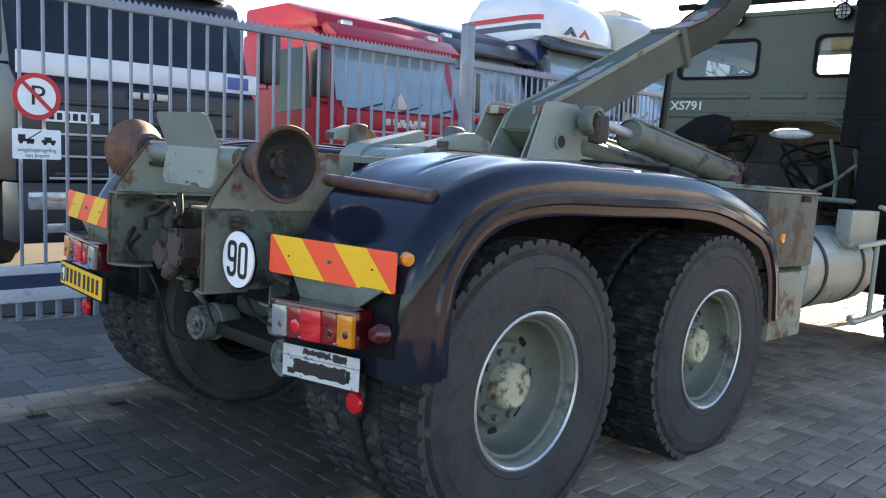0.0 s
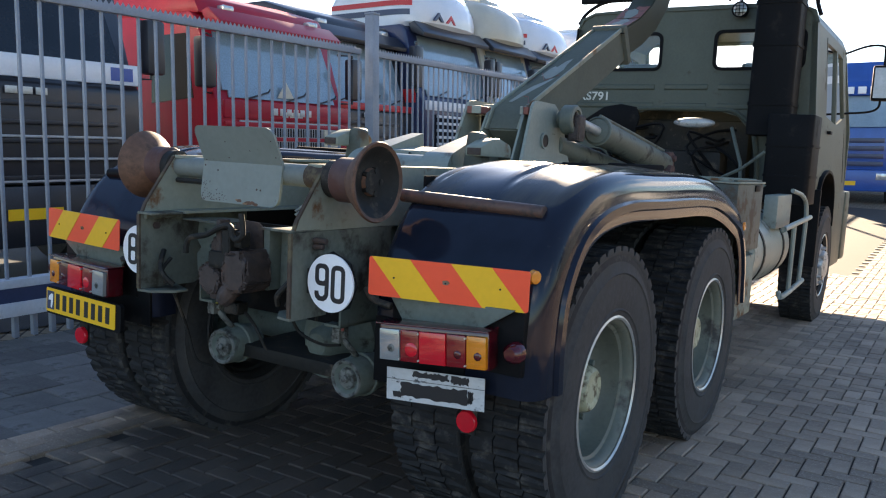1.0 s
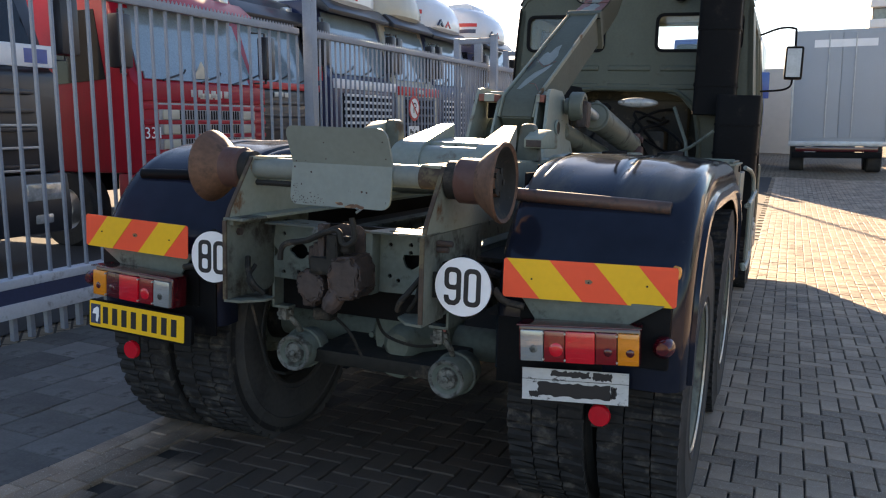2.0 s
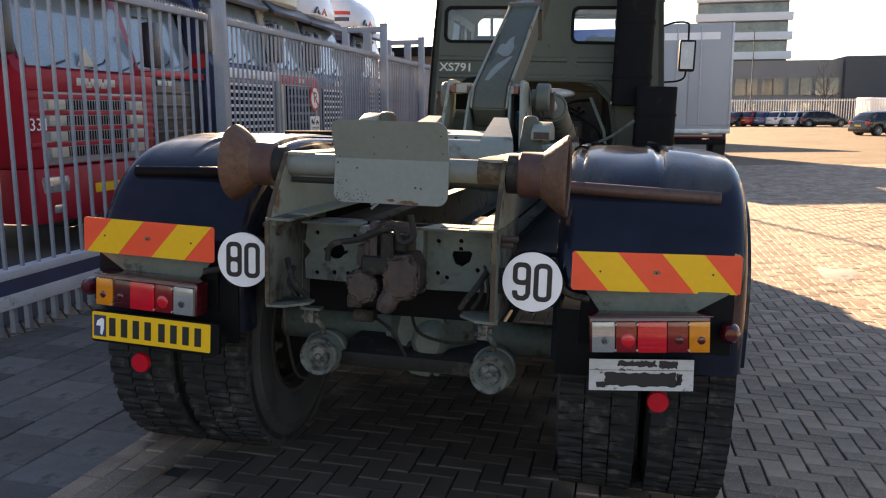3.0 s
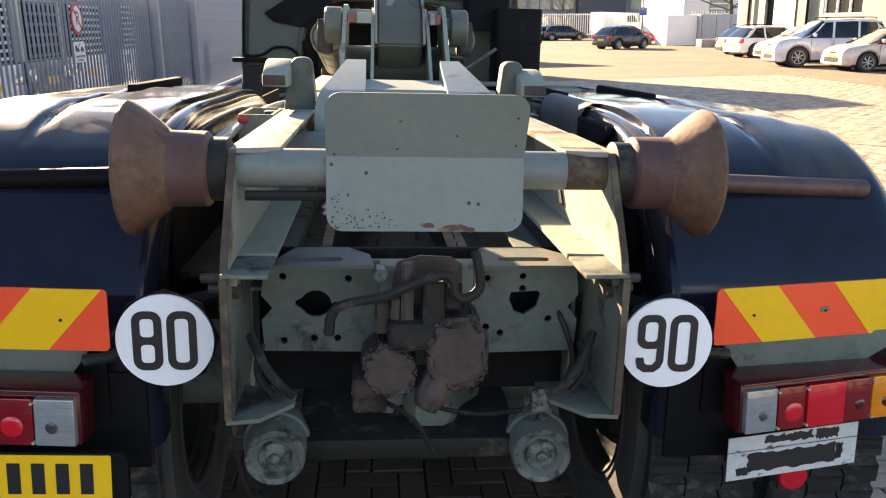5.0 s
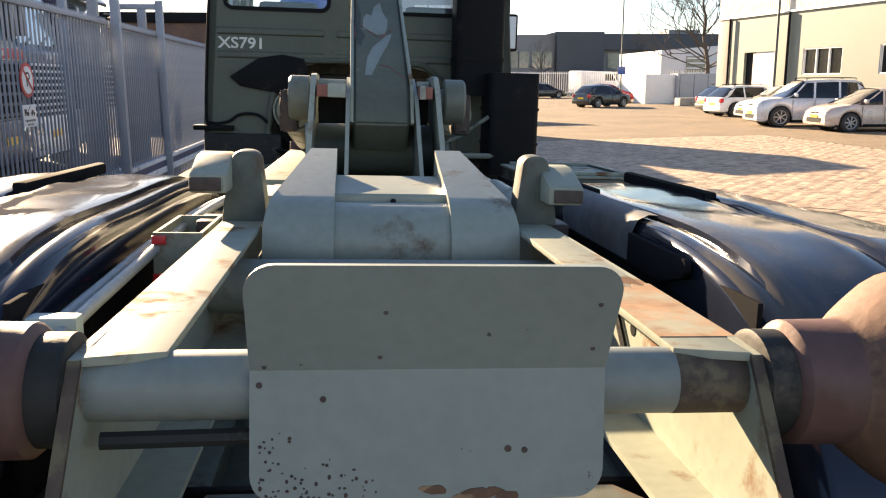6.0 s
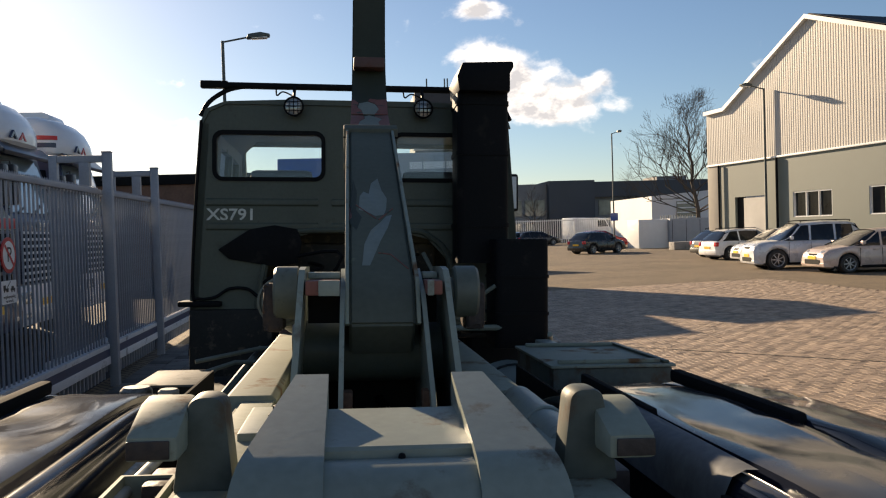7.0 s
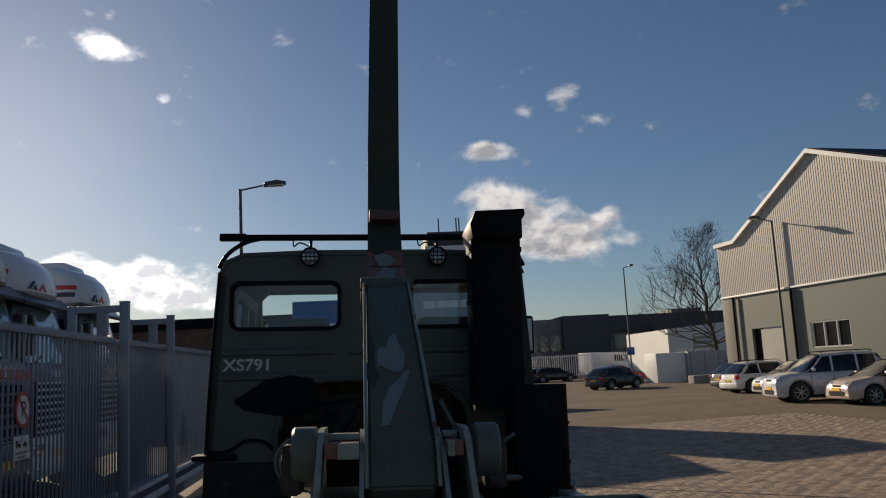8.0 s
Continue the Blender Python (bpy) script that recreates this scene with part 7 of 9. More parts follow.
        part("roof_hatch", prism(BM(), [(-0.72, 3.84), (-0.78, 3.95), (-0.9, 3.99), (-1.75, 3.99), (-1.9, 3.84)], "y", -0.5, 0.5, 0.05), roof, rf)
        if stripes:
            for s in SIDES:
                for z0, z1, mt, nm, start in ((3.4, 3.475, M_SIGNRED, "red_stripe", 0.86), (3.26, 3.345, M_TRUCKNAVY, "navy_stripe", 0.9)):
                    plan = [(-0.18 - 0.03 * (z0 > 3.35) - nose(q) + 0.012, s * (q * 1.2 + 0.008)) for q in np.linspace(start, 0.995, 8)] + [(x, s * 1.209) for x in (-0.85, -1.2, -1.6, -2.1)]
                    ribbon = BM()
                    rows = [(ribbon.verts.new((x, y, z0)), ribbon.verts.new((x, y, z1)), ribbon.verts.new((x - 0.012, y - s * 0.008, z1)), ribbon.verts.new((x - 0.012, y - s * 0.008, z0))) for x, y in plan]
                    for p, q in zip(rows, rows[1:]):
                        for k in range(4):
                            ribbon.faces.new((p[k], q[k], q[(k + 1) % 4], p[(k + 1) % 4]))
                    bmesh.ops.recalc_face_normals(ribbon, faces=ribbon.faces)
                    part(nm, ribbon, mt, rf)
            for j in (-1, 1):
                part("front_chevron", prism(BM(), [(-0.35 + j * 0.2 + u, v) for u, v in ((-0.16, 3.2), (-0.09, 3.2), (0.0, 3.27), (0.09, 3.2), (0.16, 3.2), (0.0, 3.33))], "x", -0.2, -0.155), M_TRUCKNAVY if j < 0 else M_SIGNRED, rf, "plain zigzag mark")
    else:
        rf = part("low_roof", prism(BM(), [(-0.4, 3.08), (-0.5, 3.3), (-1.2, 3.5), (-2.2, 3.5), (-2.2, 3.08)], "y", -W + 0.03, W - 0.03, 0.08), roof, t)
    if sun is not None:
        bm = prism(BM(), [(-0.36, 3.0), (-0.1, 2.92), (-0.08, 2.98), (-0.3, 3.16), (-0.42, 3.12)], "y", -1.15, 1.15, 0.02)
        part("sun_visor", bm, sun, t)
    for s in (-0.8, 0.8):
        part("roof_lamp", box(BM(), (-0.42, -0.3), (s - 0.09, s + 0.09), (3.14, 3.22), 0.02), M_HEAD, t)
    part("chassis", box(BM(), (-6.0, -2.0), (-0.45, 0.45), (0.6, 0.95), 0.02), M_TRUCKBLACK, t)
    return t


def bands(t, rows):
    """Painted bands across the front of a lorry: (z0, z1, material)."""
    for z0, z1, mt in rows:
        part("front_band", box(BM(), (-0.02, 0.034), (-1.2, 1.2), (z0, z1), 0.01), mt, t)


black = yard_lorry(2.42, "black and white lorry tractor parked behind the gate", M_TRUCKBLACK, M_TRUCKBLACK, M_TRUCKBLACK, 5, M_TRUCKWHITE, stripes=False, xf=-5.4, rise=1.0, pane=M_DGLASS, wide=1.1)
bands(black, [(2.0, 2.22, M_TRUCKWHITE)])
for z in (0.98, 1.2, 1.42):
    part("chrome_line", box(BM(), (0.06, 0.068), (-0.95, 0.95), (z, z + 0.025), 0.004), M_STEEL, black)
part("white_plate", box(BM(), (0.062, 0.07), (-0.98, -0.5), (1.55, 1.66)), M_WHITE, black, "white plate with dark bars")
bm = BM()
for k in range(6):
    box(bm, (0.0705, 0.072), (-0.95 + 0.07 * k, -0.905 + 0.07 * k), (1.57, 1.64))
part("dark_bars", bm, M_INK, black)
part("sticker", box(BM(), (0.0345, 0.036), (0.85, 1.1), (2.04, 2.18)), M_TRUCKBLUE, black, "small blue and red sticker")
red = yard_lorry(6.1, "red lorry tractor with grey mesh grilles parked behind the gate", M_TRUCKRED, M_TRUCKRED, M_GREYMESH, 0, M_TRUCKRED, tall=False, sun=M_TRUCKRED, xf=-5.35, rise=1.0)
for k in range(4):
    z = 1.06 + 0.175 * k
    for s in SIDES:
        part("pale_cell", box(BM(), (0.031, 0.055), (s * 0.62, s * 0.9), (z, z + 0.11), 0.008), M_TRUCKCREAM, red)
    for j in range(24):
        part("mesh_rib", box(BM(), (0.031, 0.04), (-0.6 + 0.05 * j, -0.584 + 0.05 * j), (z, z + 0.11)), M_BLACK, red)
bands(red, [(1.8, 2.02, M_TRUCKRED), (1.175, 1.23, M_TRUCKRED), (1.35, 1.405, M_TRUCKRED), (1.525, 1.58, M_TRUCKRED), (1.7, 1.76, M_TRUCKRED)])
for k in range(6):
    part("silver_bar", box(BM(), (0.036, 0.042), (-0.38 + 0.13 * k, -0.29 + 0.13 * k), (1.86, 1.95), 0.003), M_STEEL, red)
bm = lettering("331", 0.19, 0.0008, 1.1)
bmesh.ops.transform(bm, matrix=Matrix.Translation((0.036, -1.06, 1.42)) @ Matrix.Rotation(radians(90), 4, "Z") @ Matrix.Rotation(radians(90), 4, "X"), verts=bm.verts)
part("white_digits", bm, M_WHITE, red, "white digits 331 on the red corner")
bm = BM()
prism(bm, [(-0.16, 2.1), (0.16, 2.1), (0.0, 2.32)], "x", -0.095, -0.09)
part("pennant", bm, M_TRUCKCREAM, red, "pale triangular pennant behind the windscreen")
blue_white = yard_lorry(11.0, "white lorry tractor with navy grille and striped high roof", M_TRUCKNAVY, M_TRUCKWHITE, M_GRILLE, 8, M_TRUCKWHITE, sun=M_TRUCKBLACK, rise=1.17, xf=-5.65)
bands(blue_white, [(1.84, 1.98, M_TRUCKWHITE)])
dark_red = yard_lorry(8.55, "black lorry tractor with a red band set back between its neighbours", M_TRUCKBLACK, M_TRUCKBLACK, M_TRUCKBLACK, 5, M_TRUCKBLACK, stripes=False, tall=False, sun=M_TRUCKBLACK)
bands(dark_red, [(1.95, 2.05, M_SIGNRED)])
cream = yard_lorry(13.2, "cream and navy lorry tractor with a red band", M_TRUCKCREAM, M_TRUCKNAVY, M_GRILLE, 6, M_TRUCKCREAM, stripes=False, sun=M_TRUCKBLACK, wide=0.82, xf=-5.6, rise=1.16)
bands(cream, [(1.8, 1.95, M_SIGNRED)])
last = yard_lorry(15.35, "white lorry tractor with navy grille and striped high roof", M_TRUCKNAVY, M_TRUCKWHITE, M_GRILLE, 8, M_TRUCKWHITE, sun=M_TRUCKBLACK, rise=1.145, xf=-5.6)
farthest = yard_lorry(18.85, "white lorry tractor with navy grille and striped high roof", M_TRUCKNAVY, M_TRUCKWHITE, M_GRILLE, 8, M_TRUCKWHITE, sun=M_TRUCKBLACK, rise=1.16, xf=-5.62)
part("side_band", box(BM(), (-2.2, -0.2), (-1.235, -1.22), (1.95, 2.15)), M_SIGNRED, blue_white)

# ---- ahead of the lorry ----
M_BOX = surface("pale_grey_panel", (0.36, 0.39, 0.42), 0.45, var=0.05, big=0.8, bump=0.02)
M_BEIGE = surface("beige_panel", (0.48, 0.46, 0.42), 0.5, var=0.05)
g = slope(2.6, 25)
tr = thing("box_trailer", "pale grey closed box trailer seen from behind", "trailer", m=pose(2.96, 27.5, slope(2.96, 27.5)) @ Matrix.Diagonal((1.12, 1.0, 1.1, 1)))
part("box_body", box(BM(), (-1.3, 1.3), (0.0, 2.7), (0.95, 4.2), 0.02), M_BOX, tr)
for s in SIDES:
    part("rear_door", box(BM(), (s * 0.01, s * 1.24), (-0.03, -0.002), (1.05, 4.12), 0.008), M_BOX, tr)
    part("corner_post", box(BM(), (s * 1.24, s * 1.305), (-0.05, 0.02), (0.95, 4.2), 0.01), M_STEEL, tr)
    part("locking_bar", cyl(BM(), (s * 0.35, -0.05, 1.05), (s * 0.35, -0.05, 4.1), 0.018, seg=8), M_STEEL, tr)
    for y in (0.9, 2.2):
        part("wheel", cyl(BM(), (s * 0.85, y, 0.5), (s * 1.25, y, 0.5), 0.5, seg=28, edge=0.04), M_RUBBER, tr)
part("label_panel", box(BM(), (-0.75, 0.9), (-0.036, -0.031), (3.7, 3.92)), M_WHITE, tr, "blank white panel")
part("rear_sill", box(BM(), (-1.3, 1.3), (-0.08, 0.1), (0.8, 0.95), 0.01), M_STEEL, tr)
part("underrun_bar", box(BM(), (-1.2, 1.2), (-0.02, 0.1), (0.45, 0.62), 0.01), M_BLACK, tr)
part("frame_beam", box(BM(), (-0.5, 0.5), (0.1, 6.5), (0.55, 0.85), 0.01), M_BLACK, tr)
part("lamp_strip", box(BM(), (-1.1, 1.1), (-0.03, 0.0), (0.64, 0.78), 0.01), M_LENSDARK, tr)

bl = thing("blue_lorry", "blue lorry tractor facing the camera beside the trailer", "lorry", m=pose(-0.83, 25.8, slope(0, 25)) @ Matrix.Diagonal((1.1, 1.1, 1.17, 1)))
part("cab_shell", prism(BM(), [(0.0, 0.9), (-0.02, 1.9), (0.3, 3.0), (0.5, 3.7), (2.3, 3.75), (2.3, 0.9)], "x", -1.24, 1.24, 0.05), M_TRUCKBLUE, bl)
bm = BM()
bm.faces.new([bm.verts.new(v) for v in ((-1.1, -0.06, 2.0), (1.1, -0.06, 2.0), (1.02, 0.22, 2.8), (-1.02, 0.22, 2.8))])
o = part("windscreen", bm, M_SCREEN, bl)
md = o.modifiers.new("thick", "SOLIDIFY")
md.thickness, md.offset = 0.03, 0
# Unseen box added behind the cab, so its shadow closes the sunlit gap.
part("box_body", box(BM(), (-1.2, 1.2), (2.4, 7.0), (0.9, 3.8), 0.02), M_TRUCKBLUE, bl)
part("sun_visor", prism(BM(), [(0.25, 2.85), (0.1, 2.82), (0.32, 3.2), (0.4, 3.2)], "x", -1.15, 1.15, 0.02), M_TRUCKBLUE, bl)
for k in range(5):
    part("white_bar", box(BM(), (-0.75 + 0.3 * k, -0.55 + 0.3 * k), (0.06, 0.2), (2.86, 3.04), 0.003), M_WHITE, bl)
for k in range(4):
    part("grille_bar", box(BM(), (-0.9, 0.9), (-0.06, -0.02), (1.0 + 0.2 * k, 1.12 + 0.2 * k), 0.01), M_TRUCKNAVY, bl)
part("bumper", box(BM(), (-1.25, 1.25), (-0.1, 0.4), (0.35, 0.9), 0.04), M_TRUCKBLUE, bl)
for s in SIDES:
    part("headlamp", box(BM(), (s * 0.75, s * 1.15), (-0.12, -0.09), (0.65, 0.82), 0.01), M_HEAD, bl)
    part("mirror", box(BM(), (s * 1.3, s * 1.52), (0.05, 0.2), (2.0, 2.7), 0.03), M_TRUCKBLUE, bl)
    part("wheel", cyl(BM(), (s * 0.9, 1.3, 0.5), (s * 1.24, 1.3, 0.5), 0.5, seg=24, edge=0.04), M_RUBBER, bl)
part("number_plate", box(BM(), (-0.26, 0.26), (-0.112, -0.103), (0.5, 0.61)), M_PLATE, bl)
tagged(part("site_wall", box(BM(), (-3.0, 4.2), (44, 44.4), (-0.2, 4.3), 0.02), M_BEIGE), "plain beige site wall far behind the lorries", "wall", kind="structure")

# ---- brick building beyond the fence ----
M_BRICKWALL = surface("brown_brick", (0.16, 0.085, 0.055), 0.8, var=0.25, fine=9, big=1.2)
bb = thing("brick_building", "low brown brick building with a dark flat roof", "building")
part("wall", box(BM(), (-14.0, -2.2), (38.0, 52.0), (-0.3, 4.3)), M_BRICKWALL, bb)
part("roof_edge", box(BM(), (-14.15, -2.05), (37.85, 52.1), (4.3, 4.75), 0.02), M_BLACK, bb)
part("chimney_pipe", cyl(BM(), (-5.3, 40, 4.75), (-5.3, 40, 5.4), 0.12, seg=10), M_STEEL, bb)
for k in range(3):
    w = part("window", box(BM(), (-8.5 + 2.2 * k, -7.2 + 2.2 * k), (37.95, 38.05), (1.2, 2.8), 0.01), M_DGLASS, bb)


# ---- street lamps ----
def street_lamp(x, y, h, reach, double=False):
    t = thing("street_lamp", "grey steel street lamp with a flat lantern on a short arm", "street lamp", "street lamps", m=pose(x, y, slope(x, y)))
    part("pole", lathe(BM(), [(0, 0), (0.09, 0), (0.09, 0.9), (0.065, 1.0), (0.05, h), (0, h)], (0, 0, 0), (0, 0, 1), 12), M_POLE, t)
    part("arm", tube(BM(), [(0, 0, h - 0.04), (reach * 0.55, 0, h + 0.12)], 0.03, 8), M_POLE, t)
    s = 1 if reach > 0 else -1
    hd = part("lantern", prism(BM(), [(reach * 0.5, h + 0.06), (reach * 0.55, h + 0.2), (reach * 0.8, h + 0.26), (reach, h + 0.2), (reach * 0.98, h + 0.12)], "y", -0.15, 0.15, 0.03), M_POLE, t)
    part("glass_bowl", prism(BM(), [(reach * 0.6, h + 0.05), (reach * 0.62, h + 0.12), (reach * 0.95, h + 0.14), (reach * 0.93, h + 0.07)], "y", -0.12, 0.12, 0.02), M_HEAD, hd)


street_lamp(-3.79, 26.6, 8.0, 1.5)
street_lamp(19.6, 36.5, 8.05, -1.15)
street_lamp(20.6, 62.0, 9.0, 0.8)
sg = thing("blue_sign", "small blue sign plate on a lamp post", "sign", m=pose(20.6, 61.9, 0.0))
part("plate", box(BM(), (-0.3, 0.3), (-0.03, 0.0), (2.2, 2.8), 0.01), M_TRUCKBLUE, sg)
part("strap", box(BM(), (-0.08, 0.08), (0.0, 0.06), (2.45, 2.5)), M_STEEL, sg)
street_lamp(14.0, 92.0, 10.0, -0.8)

# ---- the hall ----
M_CLAD = surface("beige_corrugated_cladding", (0.53, 0.495, 0.445), 0.5, var=0.05, big=0.5)
# Cladding beige made darker: the corrugation's shading is put into this flat panel.
M_CORNER = surface("shaded_beige_corner_sheet", (0.36, 0.335, 0.295), 0.7, var=0.06, spec=0.1)
M_PLINTH = surface("grey_plinth_panel", (0.165, 0.188, 0.165), 0.6, var=0.06, big=0.6)
M_TRIM = surface("white_trim", (0.75, 0.76, 0.76), 0.4, var=0.03)
A, B = Vector((19.2, 40.3, 0)), Vector((20.9, 29.7, 0))
U = (B - A).normalized()
hall_m = Matrix.Translation(A) @ Matrix(((U.x, -U.y, 0, 0), (U.y, U.x, 0, 0), (0, 0, 1, 0), (0, 0, 0, 1)))
hall = thing("warehouse", "large beige corrugated hall with a grey plinth and a white verge", "warehouse", m=hall_m)


def hall_top(s):
    if s < 0.5:
        return 7.5
    return 7.5 + 0.513 * (s - 0.5) if s < 6.62 else max(7.4, 10.64 - 0.36 * (s - 6.62))


# along s, outwards is -local y
bm = holed(BM(), [(-1.15, 0.0), (26.0, 0.0), (26.0, 4.77), (-1.15, 4.77)], [[(1.12, 0.3), (1.12, 3.05), (3.58, 3.05), (3.58, 0.3)], [(5.42, 1.95), (5.42, 3.1), (7.87, 3.1), (7.87, 1.95)], [(9.92, 1.95), (9.92, 3.1), (12.4, 3.1), (12.4, 1.95)], [(14.4, 1.95), (14.4, 3.1), (16.9, 3.1), (16.9, 1.95)]], "y", 0.0, 0.3)
part("plinth", bm, M_PLINTH, hall)
part("corner_panel", box(BM(), (-1.15, -0.1), (-0.03, 0.0), (0.0, 4.74), 0.005), M_CORNER, hall)
bm = BM()
s = -1.15
prev = None
while s < 26.0:
    for d, o in ((0.0, 0.0), (0.06, 0.0), (0.075, -0.009), (0.135, -0.009)):
        u = s + d
        a, b = bm.verts.new((u, o - 0.02, 4.8)), bm.verts.new((u, o - 0.02, hall_top(u)))
        if prev:
            bm.faces.new((prev[0], a, b, prev[1]))
        prev = (a, b)
    s += 0.15
part("cladding", bm, M_CLAD, hall, "beige corrugated steel sheet", crisp=20)
part("clad_backing", prism(BM(), [(-1.15, 4.78), (-1.15, 7.45), (0.5, 7.45), (6.62, 10.55), (15.6, 7.35), (26, 7.35), (26, 4.78)], "y", 0.02, 16.0), M_CLAD, hall)
part("sill_trim", box(BM(), (-1.15, 26), (-0.09, 0.02), (4.74, 4.82), 0.01), M_TRIM, hall)
bm = tube(BM(), [(-1.2, -0.1, 7.55), (0.5, -0.1, 7.55), (6.62, -0.1, 10.7), (15.6, -0.1, 7.47), (26, -0.1, 7.47)], 0.14, 4)
part("verge", bm, M_TRIM, hall, "white verge trim")
part("roof", prism(BM(), [(0.4, 7.55), (6.62, 10.68), (15.7, 7.45), (15.7, 7.6), (6.62, 10.85), (0.4, 7.7)], "y", 0.05, 16.0), M_BLACK, hall)
part("downpipe", cyl(BM(), (4.48, -0.12, 0.2), (4.48, -0.12, 4.75), 0.06, seg=8), M_BLACK, hall)
part("corner_pipe", cyl(BM(), (-0.05, -0.12, 0.2), (-0.05, -0.12, 4.75), 0.05, seg=8), M_BLACK, hall)
part("roller_door", box(BM(), (1.75, 3.55), (0.06, 0.1), (0.25, 3.0)), M_BEIGE, hall)
part("door_side", box(BM(), (1.12, 1.75), (0.14, 0.2), (0.25, 3.05)), M_BLACK, hall)
for s0 in (5.42, 9.92, 14.4):
    w = part("window", box(BM(), (s0, s0 + 2.45), (0.12, 0.15), (1.95, 3.1)), M_HALLGLASS, hall)
    for k in range(4):
        part("mullion", box(BM(), (s0 + 0.8 * k, s0 + 0.8 * k + 0.05), (0.02, 0.12), (1.95, 3.1)), M_TRIM, w)
    for z in (1.95, 3.05):
        part("frame_bar", box(BM(), (s0, s0 + 2.45), (0.02, 0.12), (z, z + 0.05)), M_TRIM, w)

# ---- cars ----
PAINTS = {}


def paint(name, c, metal=0.3):
    if name not in PAINTS:
        PAINTS[name] = surface(name + "_car_paint", c, 0.28, metal, var=0.06, coat=0.6, bump=0.0)
    return PAINTS[name]


def car(label, colour, kind="hatch", m=None, group="parked cars", rich=True):
    """A car that heads along +y in its own frame, wheels on z = 0."""
    t = thing("car", label, "car", group, m)
    L, H, W, belt, r = {"hatch": (4.05, 1.46, 0.87, 0.92, 0.31), "suv": (4.25, 1.74, 0.91, 1.08, 0.365), "estate": (4.65, 1.47, 0.9, 0.93, 0.32), "small": (3.6, 1.5, 0.82, 0.94, 0.29)}[kind]
    f = L / 2
    nose, cowl = {"hatch": (0.78, 0.92), "suv": (0.97, 0.98), "estate": (0.74, 1.05), "small": (0.8, 0.78)}[kind]
    wheels_y = (-f + 0.78, f - 0.84)
    mid = lambda y, pts: float(np.interp(y, [q[0] for q in pts], [q[1] for q in pts]))
    # lower body: sections along the car
    deck = [(-f, belt - 0.26), (-f + 0.04, belt - 0.08), (-f + 0.16, belt), (f - cowl - 0.2, belt), (f - cowl, belt - 0.01), (f - 0.5, nose + 0.07), (f - 0.2, nose), (f - 0.06, nose - 0.1), (f, nose - 0.24)]
    half = lambda y: W * (1 - 0.17 * abs(y / f) ** 6)
    ys = sorted({round(float(v), 3) for v in [*np.linspace(-f, f, 20), -f + 0.04, -f + 0.16, f - 0.06, f - 0.2, *[yc + (r + 0.06) * q for yc in wheels_y for q in (-1.04, -0.98, -0.9, -0.7, -0.4, 0, 0.4, 0.7, 0.9, 0.98, 1.04)]]})
    bm = BM()
    rows = []
    for y in ys:
        low = 0.22 + 0.1 * abs(y / f) ** 8
        for yc in wheels_y:
            if abs(y - yc) < r + 0.055:
                low = max(low, r + math.sqrt((r + 0.06) ** 2 - (y - yc) ** 2))
        z, w = mid(y, deck), half(y)
        low = min(low, z - 0.12)
        ring = [(w * 0.95, low), (w, low + 0.15 * (z - low)), (w * 1.01, low + 0.45 * (z - low)), (w * 0.985, low + 0.78 * (z - low)), (w * 0.95, low + 0.93 * (z - low)), (w * 0.86, z), (w * 0.45, z + 0.02), (0, z + 0.025)]
        rows.append([bm.verts.new((x, y, q)) for x, q in ring] + [bm.verts.new((-x, y, q)) for x, q in ring[-2::-1]])
    for p, q in zip(rows, rows[1:]):
        for k in range(len(p) - 1):
            bm.faces.new((p[k], q[k], q[k + 1], p[k + 1]))
    bm.faces.new(rows[0])
    bm.faces.new(rows[-1])
    bmesh.ops.recalc_face_normals(bm, faces=bm.faces)
    part("body", bm, colour, t, crisp=42)
    # glasshouse, roof skin and pillars
    tail = {"hatch": 0.5, "suv": 0.28, "estate": 0.5, "small": 0.42}[kind]
    screen = {"hatch": 0.95, "suv": 0.75, "estate": 0.85, "small": 0.8}[kind]
    y0, y1, y2, y3 = -f + 0.12, -f + 0.12 + tail, f - cowl - screen, f - cowl + 0.05
    roofline = [(y0, belt), (y1, H - 0.09), (y1 + 0.25, H - 0.03), (0.5 * (y1 + y2), H), (y2, H - 0.05), (y3, belt)]

    def section(y, grow=0.0):
        z = mid(y, roofline)
        k = max(0.0, (z - belt) / (H - belt))
        wb = half(y) - 0.07
        wt = wb - 0.19 * k
        return [(wb + grow, belt - 0.02), (wt + 0.02 + grow, belt + (z - belt) * 0.86), (wt - 0.06 + grow * 0.7, belt + (z - belt) * 0.97 + grow * 0.7), (wt * 0.5, z + grow + 0.012 * k), (0, z + grow + 0.02 * k)]

    def skin(name, y_list, first, material, label=""):
        bm = BM()
        rows = []
        for y in y_list:
            ring = section(y, 0.0 if first == 0 else 0.009)[first:]
            rows.append([bm.verts.new((x, y, q)) for x, q in ring] + [bm.verts.new((-x, y, q)) for x, q in ring[-2::-1]])
        for p, q in zip(rows, rows[1:]):
            for k in range(len(p) - 1):
                bm.faces.new((p[k], q[k], q[k + 1], p[k + 1]))
        bmesh.ops.recalc_face_normals(bm, faces=bm.faces)
        return part(name, bm, material, t, label, crisp=50)

    skin("glasshouse", [y0, 0.5 * (y0 + y1), y1, *np.linspace(y1 + 0.25, y2, 5), 0.6 * y2 + 0.4 * y3, 0.25 * y2 + 0.75 * y3, y3], 0, M_DGLASS, "dark tinted car windows")
    skin("roof", [y1 - 0.02, y1 + 0.1, y1 + 0.25, *np.linspace(y1 + 0.5, y2, 4)], 1, colour)

